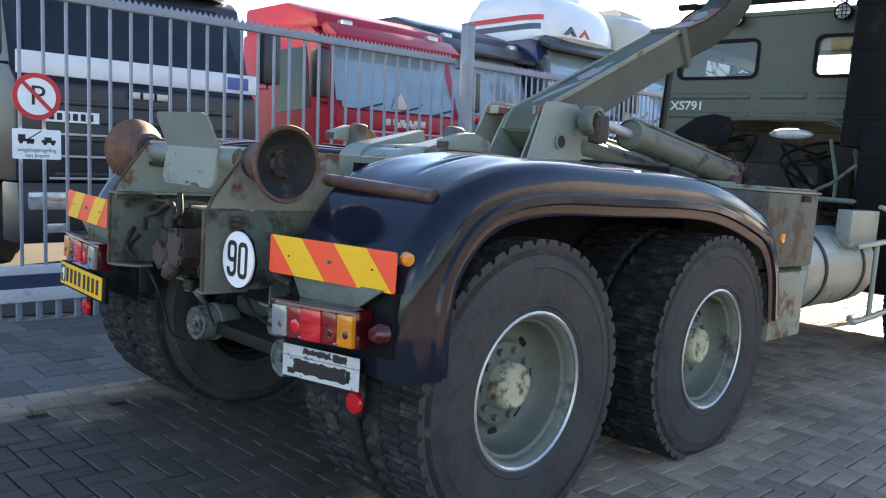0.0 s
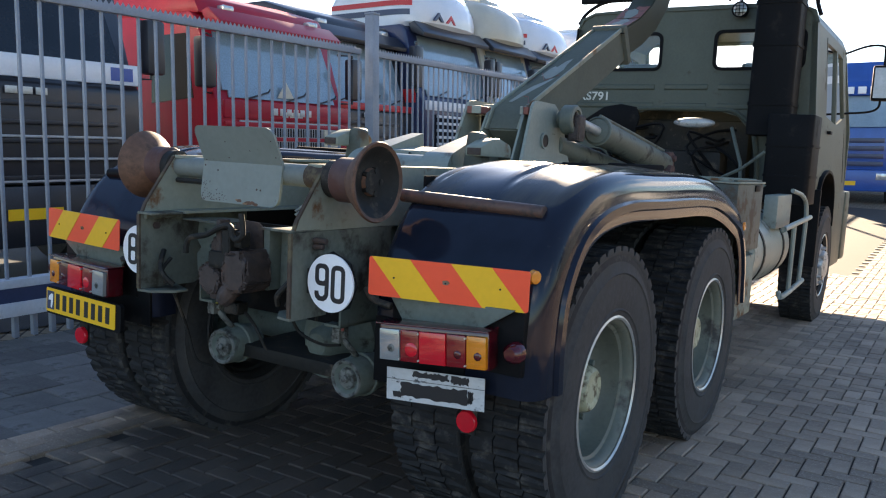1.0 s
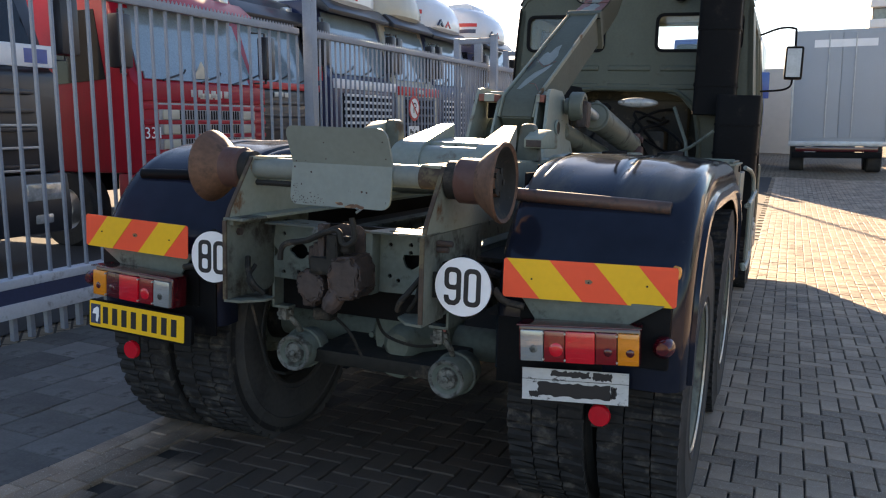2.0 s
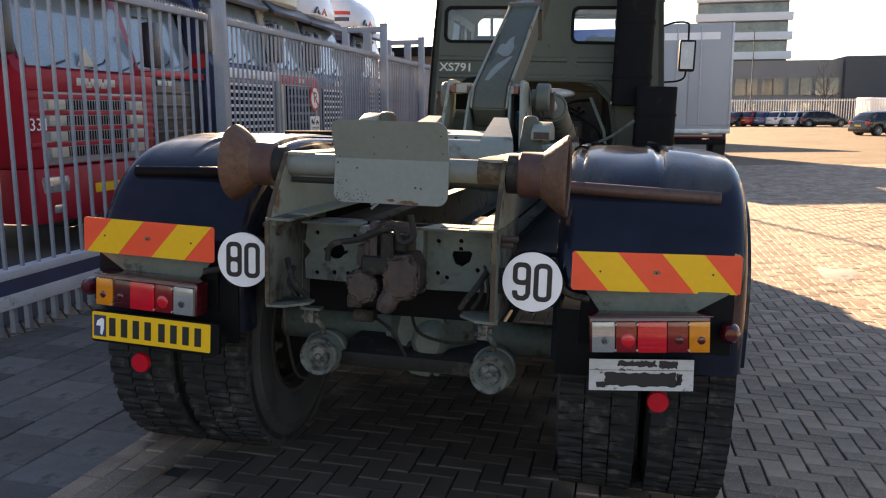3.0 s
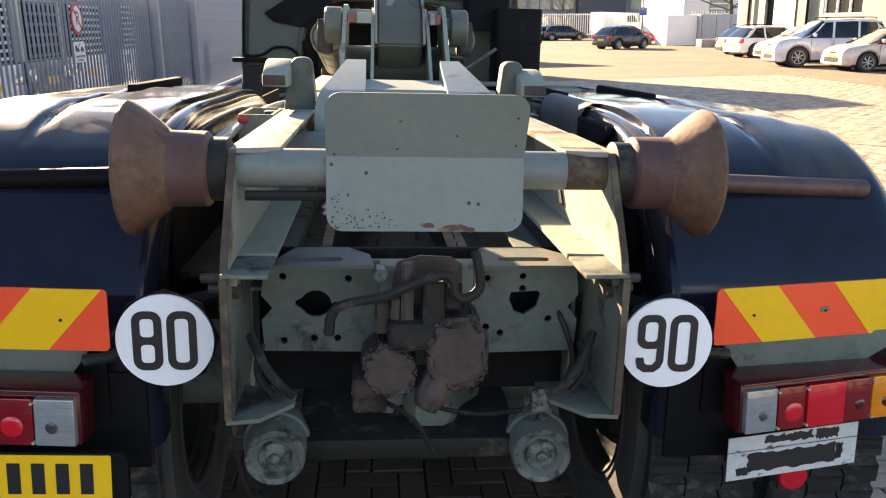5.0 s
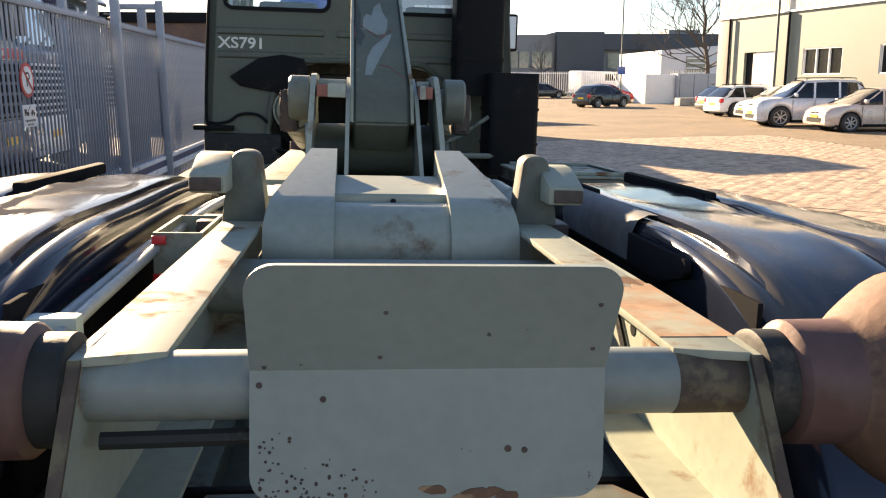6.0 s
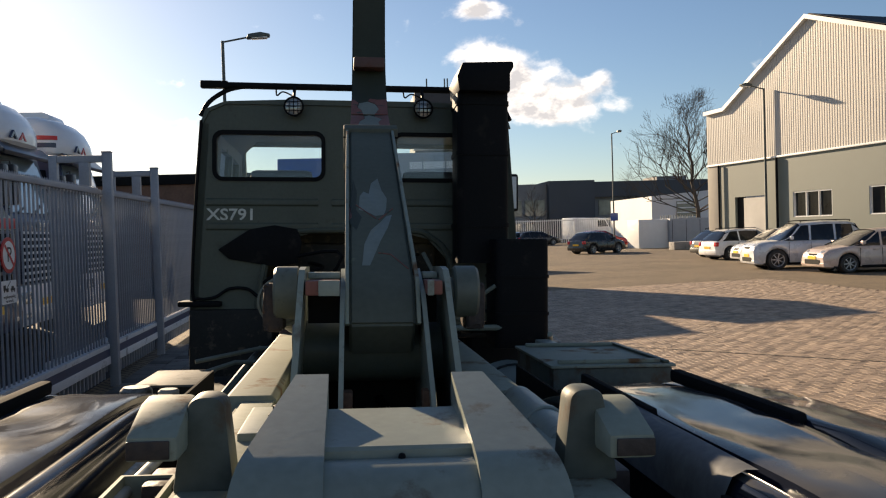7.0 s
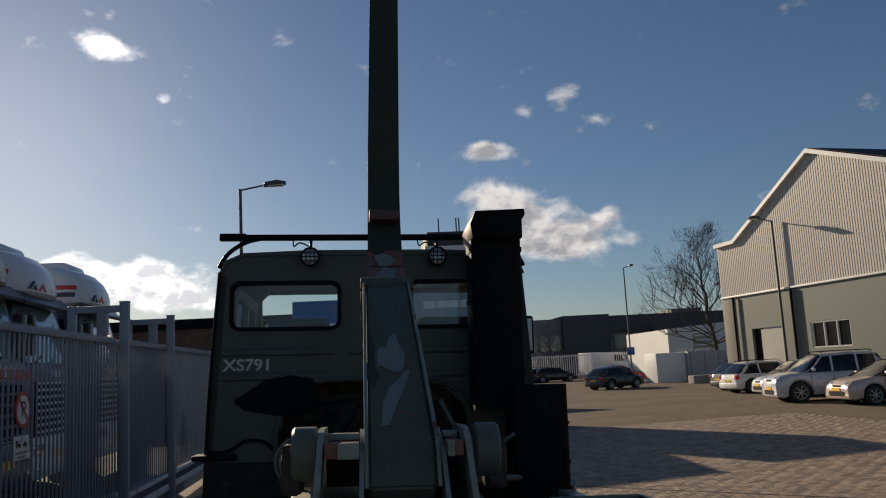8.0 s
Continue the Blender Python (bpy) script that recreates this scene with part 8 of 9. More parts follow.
    def pillar(s, a0, a1, b0, b1):
        """A strip up the side, a at the belt and b at the roof."""
        bm = BM()
        for k in range(3):
            q0, q1 = k / 3, (k + 1) / 3
            ring = []
            for q, (u, v) in ((q0, (a0, b0)), (q0, (a1, b1)), (q1, (a1, b1)), (q1, (a0, b0))):
                y = u + (v - u) * q
                sec = section(y, 0.007)
                ring.append(bm.verts.new((s * (sec[0][0] + (sec[1][0] - sec[0][0]) * q), y, sec[0][1] + (sec[1][1] - sec[0][1]) * q)))
            bm.faces.new(ring)
        bmesh.ops.recalc_face_normals(bm, faces=bm.faces)
        part("pillar", bm, colour, t)

    for s in (-1, 1):
        pillar(s, y3 - 0.13, y3, y2 - 0.06, y2 + 0.06)
        pillar(s, 0.02, 0.1, -0.02, 0.06)
        pillar(s, y0, y0 + (0.4 if kind != "estate" else 0.24), y1 - 0.12, y1 + 0.2)
        if kind in ("estate", "suv"):
            pillar(s, -f + 1.22, -f + 1.3, -f + 1.2, -f + 1.28)
        mirror = box(BM(), (s * (W - 0.04), s * (W + 0.13)), (f - cowl - 0.42, f - cowl - 0.3), (belt + 0.02, belt + 0.15), 0.035)
        part("door_mirror", mirror, colour, t)
        hl = BM()
        lathe(hl, [(0, 0.035), (0.12, 0.025), (0.19, -0.03), (0.18, -0.14), (0, -0.16)], (s * (half(f - 0.12) - 0.2), f - 0.1, nose - 0.11), (s * 0.45, 1, 0.35), 16)
        bmesh.ops.scale(hl, vec=(1.15, 1, 0.62), verts=hl.verts, space=Matrix.Translation((-s * (half(f - 0.12) - 0.2), 0, -(nose - 0.11))))
        part("headlight", hl, M_HEAD, t, "clear swept headlamp")
        part("tail_light", box(BM(), (s * (half(-f + 0.1) - 0.2), s * (half(-f + 0.1) + 0.012)), (-f - 0.005, -f + 0.17), (belt - 0.27, belt - 0.06), 0.03), M_LENSRED, t)
        if rich:
            for y in (0.06, f - cowl - 0.28, -f + 1.15):
                part("door_seam", box(BM(), (s * (half(y) * 1.0), s * (half(y) * 1.012 + 0.002)), (y - 0.005, y + 0.005), (0.3, belt - 0.08)), M_BLACK, t)
            for y in (-0.72, 0.2):
                part("door_handle", box(BM(), (s * (half(y) * 0.98), s * (half(y) * 1.0 + 0.02)), (y, y + 0.16), (belt - 0.16, belt - 0.125), 0.008), colour, t)
        part("sill", box(BM(), (s * (W - 0.1), s * (W + 0.004)), (-f + 1.2, f - 1.27), (0.17, 0.26), 0.01), M_BLACK, t)
        for y in wheels_y:
            c = (s * (W - 0.1), y, r)
            part("wheel_well", cyl(BM(), (s * (W - 0.3), y, r + 0.02), (s * (W - 0.16), y, r + 0.02), r + 0.055, seg=24), M_INK, t)
            w = part("wheel", lathe(BM(), [(0.2, -0.1), (r - 0.03, -0.1), (r, -0.07), (r, 0.07), (r - 0.03, 0.1), (r * 0.68, 0.102), (r * 0.66, 0.05)], c, (s, 0, 0), 28), M_RUBBER, t)
            part("wheel_dark", cyl(BM(), (s * (W - 0.12), y, r), (s * (W - 0.06), y, r), r * 0.66, seg=24), M_INK, w)
            bm = lathe(BM(), [(r * 0.6, 0.06), (r * 0.66, 0.1), (r * 0.69, 0.103), (r * 0.67, 0.085)], c, (s, 0, 0), 28)
            lathe(bm, [(0, 0.1), (0.04, 0.098), (0.055, 0.08), (0.05, 0.05)], c, (s, 0, 0), 14)
            for q in range(7):
                box(bm, (-0.017, 0.017), (0.03, r * 0.64), (0.055, 0.085), 0.004, m=Matrix.Translation(c) @ Matrix.Rotation(q * math.tau / 7, 4, "X") @ Matrix.Rotation(radians(90 * s), 4, "Y"))
            part("rim", bm, M_STEEL, w, "bright alloy rim")
    grille = prism(BM(), rounded(-0.5, 0.5, 0.3, 0.46, 0.05), "y", f - 0.05, f + 0.012)
    part("lower_grille", grille, M_BLACK, t)
    part("upper_grille", prism(BM(), rounded(-0.28, 0.28, nose - 0.2, nose - 0.12, 0.03), "y", f - 0.09, f - 0.01), M_BLACK, t)
    part("front_plate", box(BM(), (-0.26, 0.26), (f + 0.013, f + 0.022), (0.47, 0.58)), M_PLATE, t, "plain yellow plate")
    part("rear_plate", box(BM(), (-0.26, 0.26), (-f - 0.022, -f - 0.006), (0.55, 0.66)), M_PLATE, t, "plain yellow plate")
    part("front_bumper", prism(BM(), [(f - 0.35, 0.2), (f - 0.02, 0.22), (f + 0.01, 0.3), (f + 0.008, 0.36), (f - 0.35, 0.36)], "x", -half(f - 0.2) * 0.96, half(f - 0.2) * 0.96, 0.02), colour, t)
    part("rear_bumper", prism(BM(), [(-f + 0.3, 0.22), (-f + 0.02, 0.24), (-f - 0.02, 0.32), (-f - 0.015, 0.5), (-f + 0.3, 0.5)], "x", -half(-f + 0.2) * 0.98, half(-f + 0.2) * 0.98, 0.03), colour if kind != "suv" else M_BLACK, t)
    part("underside", box(BM(), (-W + 0.2, W - 0.2), (-f + 0.3, f - 0.3), (0.16, 0.5)), M_INK, t)
    if kind in ("suv", "estate"):
        for s in (-1, 1):
            part("roof_rail", tube(BM(), bent([(s * 0.56, y2 - 0.1, H - 0.02), (s * 0.56, y2 - 0.25, H + 0.05), (s * 0.56, y1 + 0.35, H + 0.05), (s * 0.56, y1 + 0.2, H - 0.01)]), 0.018, 6), M_BLACK, t)
    return t


def stand(x, y, heading):
    """A pose on the street; heading in degrees right of +y."""
    return pose(x, y, slope(x, y), 0, 0, -heading)


SILVER, CHAMP, WHITEP, DARKP, REDP, BLUEP = paint("silver", (0.62, 0.64, 0.67), 0.12), paint("champagne", (0.62, 0.5, 0.44), 0.1), paint("white", (0.84, 0.85, 0.86), 0.0), paint("dark", (0.025, 0.027, 0.03)), paint("red", (0.35, 0.02, 0.02)), paint("blue", (0.05, 0.09, 0.2))
car("champagne hatchback parked with its nose to the street", CHAMP, "hatch", stand(17.7, 26.0, -87))
car("silver off-road car with roof rails parked in the row", SILVER, "suv", stand(17.2, 29.3, -82))
car("small silver car parked in the row", SILVER, "small", stand(18.4, 33.4, -84))
car("white estate car parked with its tail to the street", WHITEP, "estate", stand(19.65, 38.3, 84))
car("dark estate car parked at the end of the row", DARKP, "estate", stand(20.6, 41.6, 84))
car("dark hatchback parked askew in the open yard", DARKP, "hatch", stand(16.6, 53.6, 60))
car("dark estate car parked beside the white fence", DARKP, "estate", stand(19.4, 83.5, 80))
for i, (c, k) in enumerate(((WHITEP, "small"), (SILVER, "hatch"), (SILVER, "small"), (WHITEP, "hatch"), (DARKP, "hatch"), (REDP, "small"), (BLUEP, "hatch"), (SILVER, "estate"), (SILVER, "hatch"))):
    car("car parked in the far row by the fence", c, k, stand(7.2 + 1.3 * i, 88.0 - 0.45 * i, 48), "far parked cars", False)
car("red hatchback behind the white cabinets", REDP, "hatch", stand(28.6, 61.5, 90), "parked cars", False)
car("red hatchback behind the white cabinets", REDP, "hatch", stand(20.8, 66.0, 80), "parked cars", False)

# ---- white cabinets and the far side of the yard ----
M_CABSHADE = surface("grey_cabinet_panel", (0.36, 0.38, 0.41), 0.5, var=0.06)
cbt = thing("storage_cabinet", "white and grey steel storage cabinets standing in the yard", "cabinet")
part("white_cabinet", box(BM(), (22.0, 24.3), (60.4, 63.0), (0.0, 2.2), 0.03), M_TRIM, cbt)
part("grey_cabinet", box(BM(), (24.33, 27.4), (60.0, 63.0), (0.0, 2.22), 0.03), M_CABSHADE, cbt)
for x in (24.5, 25.6, 26.7):
    part("door_gap", box(BM(), (x, x + 0.03), (59.99, 60.01), (0.15, 2.1)), M_BLACK, cbt)
for k in range(14):
    part("roof_pin", box(BM(), (24.4 + 0.2 * k, 24.45 + 0.2 * k), (62.0, 62.05), (2.2, 2.5)), M_CONC, cbt)
blk = thing("concrete_block", "low grey concrete block on the paving", "block")
part("block", box(BM(), (22.3, 23.9), (54.3, 55.3), (0.0, 0.55), 0.04), M_CONC, blk)

van = thing("white_van", "white van parked behind the far fence", "van", m=pose(28.3, 94.5, slope(23, 95), 0, 0, -70) @ Matrix.Diagonal((1.25, 1.25, 1.25, 1)))
part("van_body", prism(BM(), [(2.4, 0.35), (2.45, 1.0), (1.7, 1.35), (1.2, 2.2), (-2.4, 2.3), (-2.45, 0.35)], "x", -0.95, 0.95, 0.08), WHITEP, van)
part("windscreen", prism(BM(), [(1.78, 1.36), (1.3, 2.1), (1.25, 2.1), (1.7, 1.36)], "x", -0.85, 0.85), M_DGLASS, van)
for s in SIDES:
    part("side_window", prism(BM(), [(1.5, 1.4), (1.1, 2.0), (0.3, 2.0), (0.3, 1.4)], "x", s * 0.95, s * 0.962), M_DGLASS, van)
    for y in (-1.5, 1.6):
        part("wheel", cyl(BM(), (s * 0.75, y, 0.34), (s * 0.97, y, 0.34), 0.34, seg=20, edge=0.03), M_RUBBER, van)

ff = thing("far_fence", "white upright-bar fence along the far side of the yard", "fence")
for z in (0.4, 2.55):
    part("rail", box(BM(), (2, 40), (92.0, 92.06), (z, z + 0.08)), M_TRIM, ff)
bm = None
for k in range(150):
    if bm is None:
        b = part("bar", box(BM(), (-0.03, 0.03), (-0.02, 0.02), (0.0, 2.75)), M_TRIM, ff)
        bm = b.data
    else:
        b = new("bar", bm)
        b.parent = ff
    b.location = (2.1 + 0.25 * k, 92.1, 0.0)

M_DARKWALL = surface("dark_grey_cladding", (0.06, 0.065, 0.075), 0.6, var=0.06, big=0.3)
M_GREYWALL = surface("grey_plaster", (0.2, 0.2, 0.2), 0.7, var=0.08, big=0.3)
M_WHITEWALL = surface("white_plaster", (0.72, 0.73, 0.74), 0.6, var=0.04, big=0.3)
M_OFFGLASS = surface("office_glass", (0.16, 0.17, 0.15), 0.12, var=0.35, big=0.4, fine=2.0, bump=0, coat=0.5)
wh = thing("white_building", "low white building with a sloping roof edge", "building", m=pose(0, 0, -0.16) @ Matrix.Diagonal((1.1, 1.1, 1.1, 1)))
part("wall", prism(BM(), [(26.9, 0.0), (26.9, 4.3), (38.0, 5.15), (38.0, 0.0)], "y", 70.5, 82.0), M_WHITEWALL, wh)
w = part("window", box(BM(), (29.2, 31.0), (70.4, 70.55), (2.2, 3.8)), M_OFFGLASS, wh)
for k in range(4):
    part("window_bar", box(BM(), (29.2, 31.0), (70.33, 70.4), (2.3 + 0.42 * k, 2.42 + 0.42 * k)), M_TRIM, w)
dk = thing("office_building", "long dark grey office block with bands of windows", "building", m=pose(0, 0, -0.24) @ Matrix.Diagonal((1.15, 1.15, 1.15, 1)))
part("wall", box(BM(), (4.0, 70.0), (100.0, 118.0), (0, 7.2)), M_GREYWALL, dk)
part("dark_block", box(BM(), (24.6, 30.4), (98.8, 110.0), (0, 7.5)), M_DARKWALL, dk)
part("dark_wing", box(BM(), (30.4, 58.0), (99.2, 110.0), (5.4, 7.3)), M_DARKWALL, dk)
part("dark_end", box(BM(), (36.0, 44.0), (99.0, 110.0), (0, 5.4)), M_DARKWALL, dk)
for k in range(7):
    x = 4.4 + 2.9 * k
    for z0, z1 in ((1.0, 2.4), (3.3, 5.2)):
        w = part("window", box(BM(), (x, x + 2.5), (99.9, 100.05), (z0, z1)), M_OFFGLASS, dk)
        part("window_bar", box(BM(), (x + 1.2, x + 1.3), (99.82, 99.9), (z0, z1)), M_DARKWALL, w)
for k in range(2):
    part("window", box(BM(), (31.2 + 2.6 * k, 33.4 + 2.6 * k), (99.9, 100.05), (3.2, 5.0)), M_OFFGLASS, dk)
part("roof_box", box(BM(), (40, 44), (103, 108), (7.2, 8.0)), M_GREYWALL, dk)
M_SLATE = surface("dark_roof_panel", (0.05, 0.05, 0.055), 0.7, var=0.1)
tw = thing("tower_block", "pale office tower with stacked balconies", "building")
part("wall", box(BM(), (11.8, 25.6), (140, 152), (0, 25)), M_GREYWALL, tw)
for k in range(6):
    z = 6.6 + 3.0 * k
    part("balcony", box(BM(), (11.4, 26.1), (138.6, 140), (z, z + 1.2), 0.02), M_WHITEWALL, tw)
    part("window", box(BM(), (12.0, 25.4), (139.9, 140.02), (z + 1.3, z + 2.8)), M_OFFGLASS, tw)

part("roof_storey", box(BM(), (11.9, 25.4), (139.0, 151), (22.6, 25.3)), M_SLATE, tw)
for x in (14.2, 17.3, 17.8):
    part("aerial", cyl(BM(), (x, 141, 25.3), (x, 141, 28.0), 0.12, seg=6), M_POLE, tw)

# ---- bare trees ----
M_BARK = surface("grey_brown_bark", (0.09, 0.075, 0.06), 0.9, var=0.25, bump=0.4)


def bare_tree(x, y, h, seed, depth=7):
    t = thing("bare_tree", "leafless tree with a fine spreading crown", "tree", "bare trees", m=pose(x, y, slope(x, y)))
    rnd = random.Random(seed)
    trunk, crown = BM(), BM()

    def limb(bm, p, d, ln, r, n):
        pts = [p]
        for k in range(3):
            d = (d + Vector((rnd.uniform(-0.16, 0.16), rnd.uniform(-0.16, 0.16), 0.07))).normalized()
            p = p + d * ln / 3
            pts.append(p)
        seg = 8 if n == depth else 5 if n > depth - 2 else 3
        rings = []
        for i, q in enumerate(pts):
            rr = r * (1 - 0.3 * i / 3)
            a = d.orthogonal().normalized()
            b = d.cross(a)
            rings.append([bm.verts.new(q + rr * (math.cos(k * math.tau / seg) * a + math.sin(k * math.tau / seg) * b)) for k in range(seg)])
        for a, b in zip(rings, rings[1:]):
            for k in range(seg):
                bm.faces.new((a[k], a[(k + 1) % seg], b[(k + 1) % seg], b[k]))
        if n == 0:
            return
        for k in range(rnd.choice((2, 3, 3)) if n < depth else 4):
            side = d.orthogonal().normalized()
            side.rotate(Matrix.Rotation(rnd.uniform(0, math.tau), 3, d))
            nd = (d * rnd.uniform(0.6, 1.0) + side * rnd.uniform(0.4, 0.85) + Vector((0, 0, 0.12))).normalized()
            limb(crown, pts[-1] - d * ln * rnd.uniform(0, 0.35), nd, ln * rnd.uniform(0.62, 0.82), max(0.0075, r * 0.58), n - 1)

    # a leader that runs up through the crown, long level limbs below, short rising ones above
    foot, lean, steps = Vector((0, 0, -0.1)), Vector((-0.09, 0.04, 1.0)), 14
    line, radii = [], []
    for k in range(steps + 1):
        f = k / steps
        line.append(foot + lean * (h * 0.86 * f) + Vector((rnd.uniform(-1, 1), rnd.uniform(-1, 1), 0)) * 0.012 * h * min(1, 3 * f))
        radii.append(h * (0.0165 * (1 - f) ** 0.8 + 0.0012))
    rings = [[trunk.verts.new(p + Vector((math.cos(a * math.tau / 9), math.sin(a * math.tau / 9), 0)) * r) for a in range(9)] for p, r in zip(line, radii)]
    for a, b in zip(rings, rings[1:]):
        for k in range(9):
            trunk.faces.new((a[k], a[(k + 1) % 9], b[(k + 1) % 9], b[k]))
    for k in range(4, steps + 1):
        f = (k - 4) / (steps - 4)
        for j in range(4):
            a = rnd.uniform(0, math.tau)
            d = Vector((math.cos(a), math.sin(a), rnd.uniform(0.25, 0.5) + 1.1 * f)).normalized()
            limb(crown, line[k] - Vector((0, 0, rnd.uniform(0, 0.04) * h)), d, h * (0.265 - 0.16 * f) * rnd.uniform(0.7, 1.1), radii[k] * rnd.uniform(0.35, 0.5), depth - 3)
    part("trunk", trunk, M_BARK, t)
    part("crown", crown, M_BARK, t, "fine bare branches")


bare_tree(30.6, 68.6, 13.0, 4)
bare_tree(24.0, 103.0, 8.0, 9, 4)
bare_tree(38.5, 108.0, 9.0, 12, 4)

# ---- paving, piece by piece where the camera passes near ----


def oil_and_shade(m):
    """Darkens paving under the lorry's tail, old oil and painted-in shade together: dark blots with ragged edges, set
    by place on the street.
    """
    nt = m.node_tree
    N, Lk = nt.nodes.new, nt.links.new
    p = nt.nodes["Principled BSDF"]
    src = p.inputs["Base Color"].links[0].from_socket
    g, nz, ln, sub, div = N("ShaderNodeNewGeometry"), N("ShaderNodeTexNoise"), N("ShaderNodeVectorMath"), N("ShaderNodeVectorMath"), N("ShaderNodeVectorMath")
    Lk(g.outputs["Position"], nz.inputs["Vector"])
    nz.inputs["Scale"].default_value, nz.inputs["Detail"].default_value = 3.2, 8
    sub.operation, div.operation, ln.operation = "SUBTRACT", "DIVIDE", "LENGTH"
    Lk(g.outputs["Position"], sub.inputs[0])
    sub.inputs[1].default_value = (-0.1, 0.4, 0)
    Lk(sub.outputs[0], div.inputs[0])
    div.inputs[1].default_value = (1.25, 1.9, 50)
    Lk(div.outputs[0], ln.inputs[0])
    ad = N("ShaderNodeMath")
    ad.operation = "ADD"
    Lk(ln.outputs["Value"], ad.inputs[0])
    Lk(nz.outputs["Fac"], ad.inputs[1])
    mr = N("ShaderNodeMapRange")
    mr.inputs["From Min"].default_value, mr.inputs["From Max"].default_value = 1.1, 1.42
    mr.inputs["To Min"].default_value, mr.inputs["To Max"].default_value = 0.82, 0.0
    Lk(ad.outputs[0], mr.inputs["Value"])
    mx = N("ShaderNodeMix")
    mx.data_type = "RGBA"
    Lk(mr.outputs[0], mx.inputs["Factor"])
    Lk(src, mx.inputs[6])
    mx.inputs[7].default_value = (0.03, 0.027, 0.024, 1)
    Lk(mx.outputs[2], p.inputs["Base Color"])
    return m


M_BRICK = oil_and_shade(surface("grey_brown_paving_brick", (0.315, 0.232, 0.165), 0.68, spec=0.42, var=0.26, big=3, fine=260, bump=1.0, dirt=(0.58, 0.51, 0.42), dirt_at=0.62, dirt_scale=120, dirt_soft=0.06, island=0.34))
M_BRICKONE = oil_and_shade(surface("grey_brown_paving_brick_single", (0.315, 0.232, 0.165), 0.68, spec=0.42, var=0.26, big=3, fine=260, bump=1.0, dirt=(0.58, 0.51, 0.42), dirt_at=0.62, dirt_scale=120, dirt_soft=0.06, each=0.34))
M_SLAB = surface("grey_concrete_slab", (0.132, 0.127, 0.118), 0.85, spec=0.2, var=0.2, big=4, fine=80, bump=0.4, island=0.5, dirt=(0.07, 0.065, 0.055), dirt_at=0.63)
M_SLABONE = surface("grey_concrete_slab_single", (0.132, 0.127, 0.118), 0.85, spec=0.2, var=0.2, big=4, fine=80, bump=0.4, each=0.5, dirt=(0.07, 0.065, 0.055), dirt_at=0.63)
LIFT = 0.012


def stone_shape(hx, hy):
    """A paving stone with rubbed edges, its foot at z = 0."""
    e, h = 0.0045, LIFT + 0.006
    low = [(-hx, -hy, -0.02), (hx, -hy, -0.02), (hx, hy, -0.02), (-hx, hy, -0.02)]
    mid = [(x, y, h - e) for x, y, _ in low]
    top = [(math.copysign(abs(x) - e, x), math.copysign(abs(y) - e, y), h) for x, y, _ in low]
    return low + mid + top, [(8, 9, 10, 11), *[(a, (a + 1) % 4, (a + 1) % 4 + 4, a + 4) for a in range(4)], *[(a + 4, (a + 1) % 4 + 4, (a + 1) % 4 + 8, a + 8) for a in range(4)]]


def lay(name, label, spots, hx, hy, joined, single, pick, host, rise=0.0):
    """spots: (x, y, turned). Those that pick() takes become parts of their own, the rest one mesh."""
    rnd = random.Random(7)
    verts, faces = [], []
    shapes = {False: stone_shape(hx, hy), True: stone_shape(hy, hx)}
    meshes = {}
    count = 0
    for x, y, turned in spots:
        vs, fs = shapes[turned]
        z = slope(x, y) + rnd.uniform(-0.0025, 0.0025) + rise
        tx, ty = -rnd.uniform(-0.006, 0.006) + (slope(x + 0.1, y) - slope(x - 0.1, y)) / 0.2, rnd.uniform(-0.006, 0.006) + (slope(x, y + 0.1) - slope(x, y - 0.1)) / 0.2
        turn = rnd.uniform(-0.012, 0.012)
        if count < 300 and pick(x, y):
            count += 1
            if turned not in meshes:
                me = bpy.data.meshes.new(name)
                me.from_pydata(vs, [], fs)
                me.materials.append(single)
                meshes[turned] = me
            ob = new(name, meshes[turned])
            ob.parent = host
            ob.matrix_basis = Matrix.Translation((x, y, z)) @ Euler((math.atan(ty), -math.atan(tx), turn)).to_matrix().to_4x4()
            continue
        base = len(verts)
        c, s = math.cos(turn), math.sin(turn)
        verts += [(x + vx * c - vy * s, y + vx * s + vy * c, z + vz + vx * tx + vy * ty) for vx, vy, vz in vs]
        faces += [tuple(base + i for i in f) for f in fs]
    me = bpy.data.meshes.new(name + "_field")
    me.from_pydata(verts, [], faces)
    me.materials.append(joined)
    ob = new(name + "_field", me)
    ob.parent = host
    tagged(ob, label, kind="stuff")


bed = sheet("joint_bed", [float(v) for v in np.arange(-3.1, 13.1, 0.5)], [float(v) for v in np.arange(-9.1, 24.1, 0.5)], M_JOINT, 0.004)
pavement = tagged(new("pavement"), "grey-brown brick paving laid in herringbone beside square concrete slabs", "pavement", kind="structure")
U0 = 0.101
bed.parent = pavement
spots = []
for i in range(-40, 260):
    for j in range(-100, 300):
        k = (i - j) % 4
        # herringbone on a square grid: each brick covers two cells
        if k == 0:
            x, y, t = (i + 1) * U0, (j + 0.5) * U0, False
        elif k == 3:
            x, y, t = (i + 0.5) * U0, (j + 1) * U0, True
        else:
            continue
        if x < (-1.045 if t else -0.99) or x > 13.0 or y < -9.0 or y > 24 or (x > 7 and y < -9):
            continue
        if y > 10 and x < 1.2:
            continue
        spots.append((x, y, t))
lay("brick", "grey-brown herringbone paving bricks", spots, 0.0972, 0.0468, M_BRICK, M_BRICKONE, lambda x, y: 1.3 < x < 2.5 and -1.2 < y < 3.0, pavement)
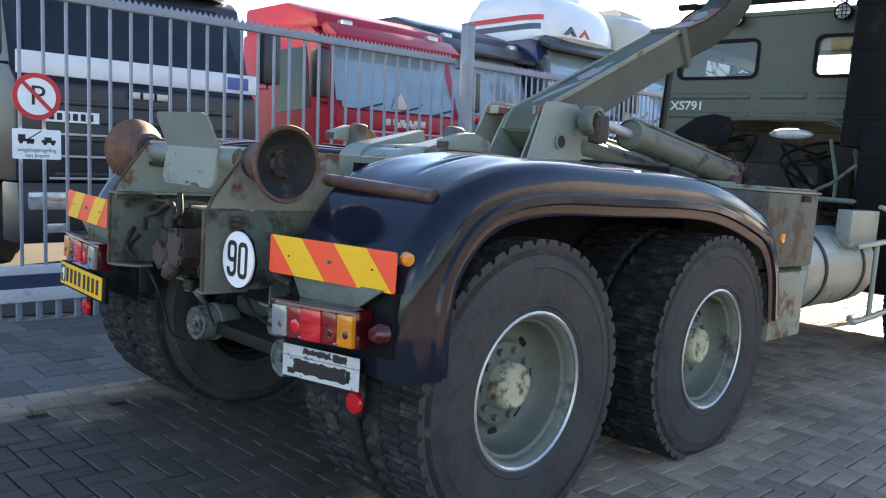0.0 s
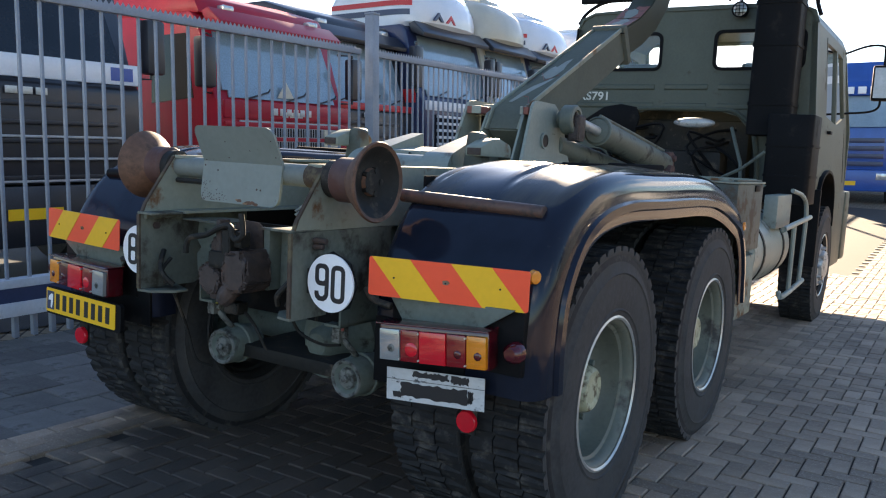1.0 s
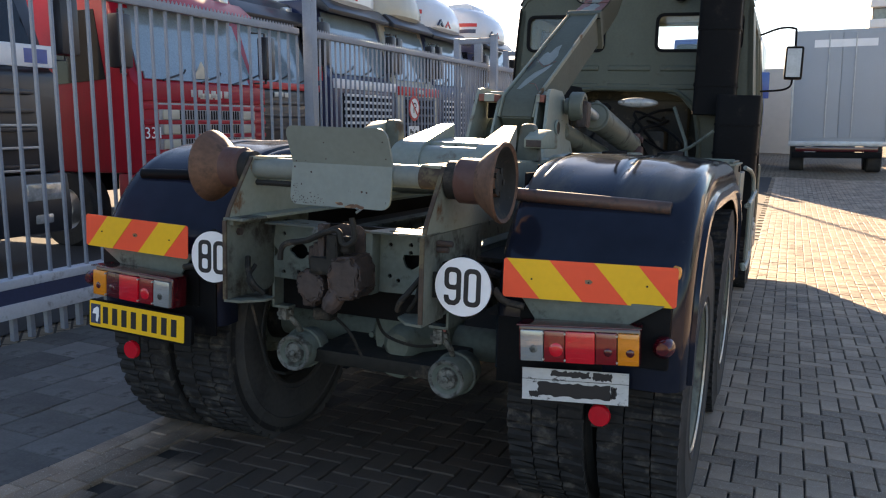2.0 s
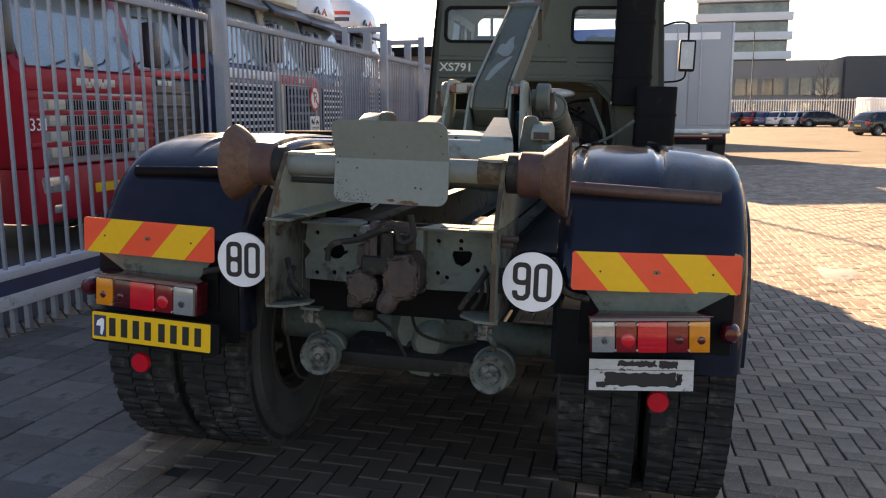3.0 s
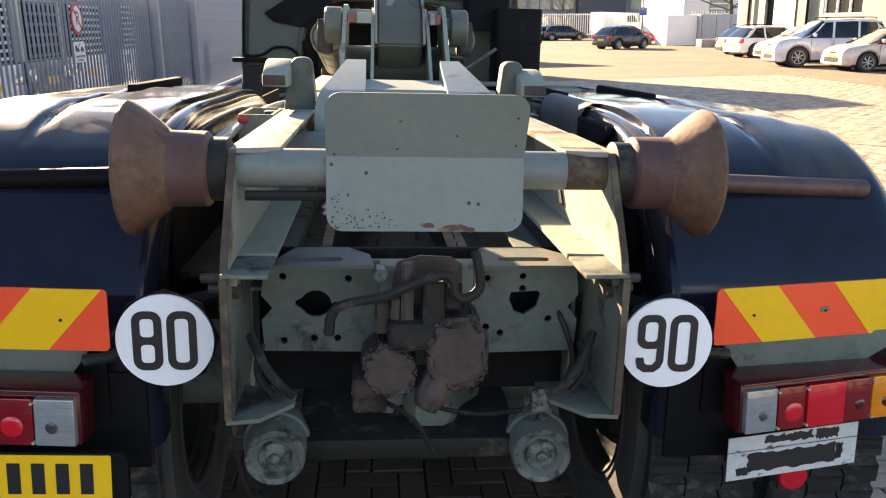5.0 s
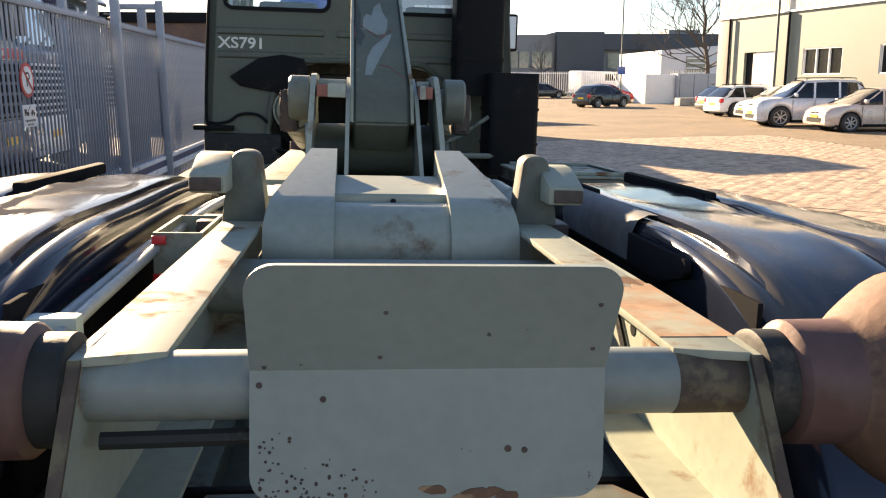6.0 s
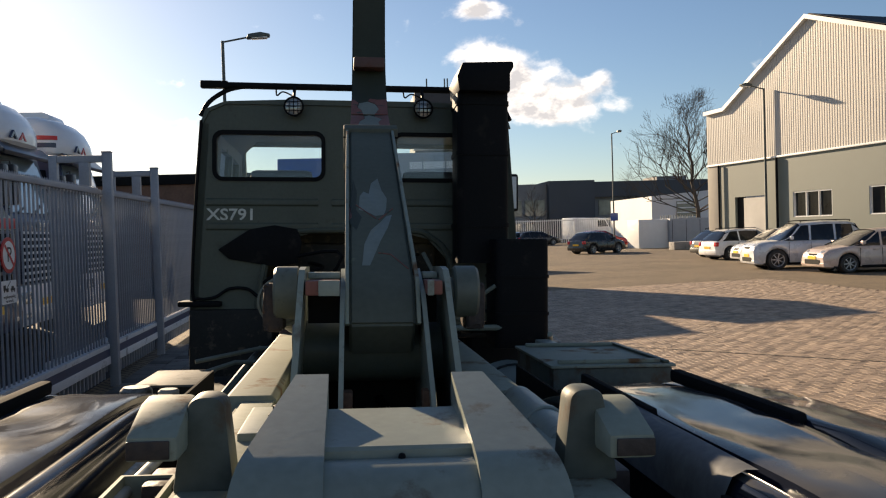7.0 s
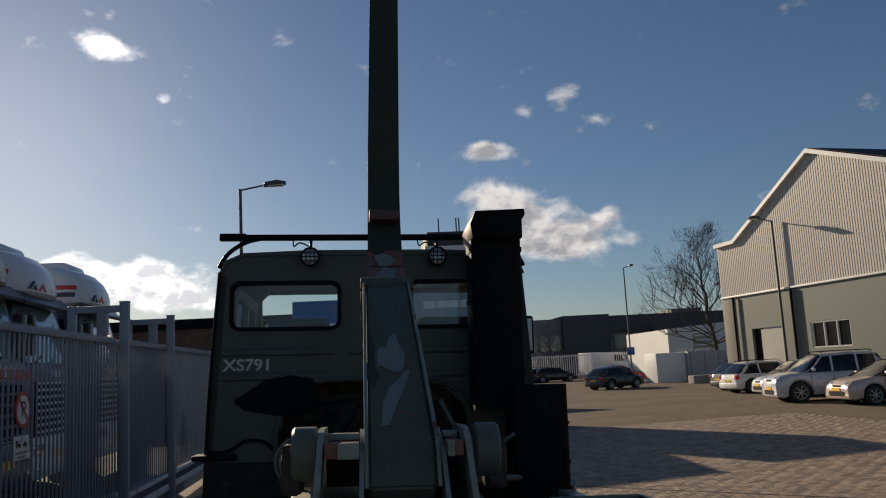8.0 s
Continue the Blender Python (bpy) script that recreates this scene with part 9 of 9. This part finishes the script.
spots = [(-1.142, -8.9 + U0 * 2 * k, True) for k in range(102)] + [(-1.045, -8.85 + U0 * 2 * k, True) for k in range(102)] + [(-1.237, -8.8 + U0 * 2 * k, True) for k in range(102)]
lay("border_brick", "row of border bricks", spots, 0.098, 0.0475, M_BRICK, M_BRICKONE, lambda x, y: False, pavement, 0.008)
spots = []
for i in range(6):
    for j in range(-18, 60):
        spots.append((-1.435 - 0.302 * i, -3.6 + 0.302 * j + (0.151 if i % 2 else 0), False))
lay("slab", "square grey concrete slabs", spots, 0.1475, 0.1475, M_SLAB, M_SLABONE, lambda x, y: -1.5 < y < 5.0, pavement)
M_PALEJOINT = surface("pale_mortar_line", (0.42, 0.39, 0.33), 0.9, var=0.2, big=6, dirt=(0.2, 0.17, 0.13), dirt_at=0.52, dirt_scale=9, bump=0.3)


def strip(name, pts, wide, material, lift):
    """A narrow band laid on the paving along a line of points in plan."""
    bm = BM()
    line = []
    for (x0, y0), (x1, y1) in zip(pts, pts[1:]):
        n = max(2, int(math.hypot(x1 - x0, y1 - y0) / 0.4))
        line += [(x0 + (x1 - x0) * k / n, y0 + (y1 - y0) * k / n) for k in range(n)]
    line.append(pts[-1])
    rows = []
    for i, (x, y) in enumerate(line):
        (xa, ya), (xb, yb) = line[max(0, i - 1)], line[min(len(line) - 1, i + 1)]
        d = math.hypot(xb - xa, yb - ya)
        nx, ny = (yb - ya) / d * wide / 2, -(xb - xa) / d * wide / 2
        rows.append([bm.verts.new((x + s * nx, y + s * ny, slope(x, y) + LIFT + z)) for s, z in ((-1, -0.01), (-1, lift), (1, lift), (1, -0.01))])
    for p, q in zip(rows, rows[1:]):
        for k in range(3):
            bm.faces.new((p[k], p[k + 1], q[k + 1], q[k]))
    return part(name, bm, material, pavement, crisp=60)


for x in (3.04, 3.17, 3.3, 3.43):
    strip("gutter_line", [(x, -3.5), (x, 9.0), (x + 0.12, 12.5), (x + 0.4, 16.0)], 0.022, M_PALEJOINT, 0.0075)
strip("paving_seam", [(2.3, 15.2), (5.58, 11.67), (9.0, 7.9)], 0.05, M_JOINT, 0.0085)
pit = tagged(part("pit_cover", box(BM(), (-0.19, 0.19), (-0.33, 0.33), (0.0, LIFT + 0.012), 0.004), M_CONC), "worn square concrete gully cover in the gutter", "gully", kind="structure")
pit.matrix_world = pose(3.21, 6.75, slope(3.21, 6.75), 0, 0, -6)
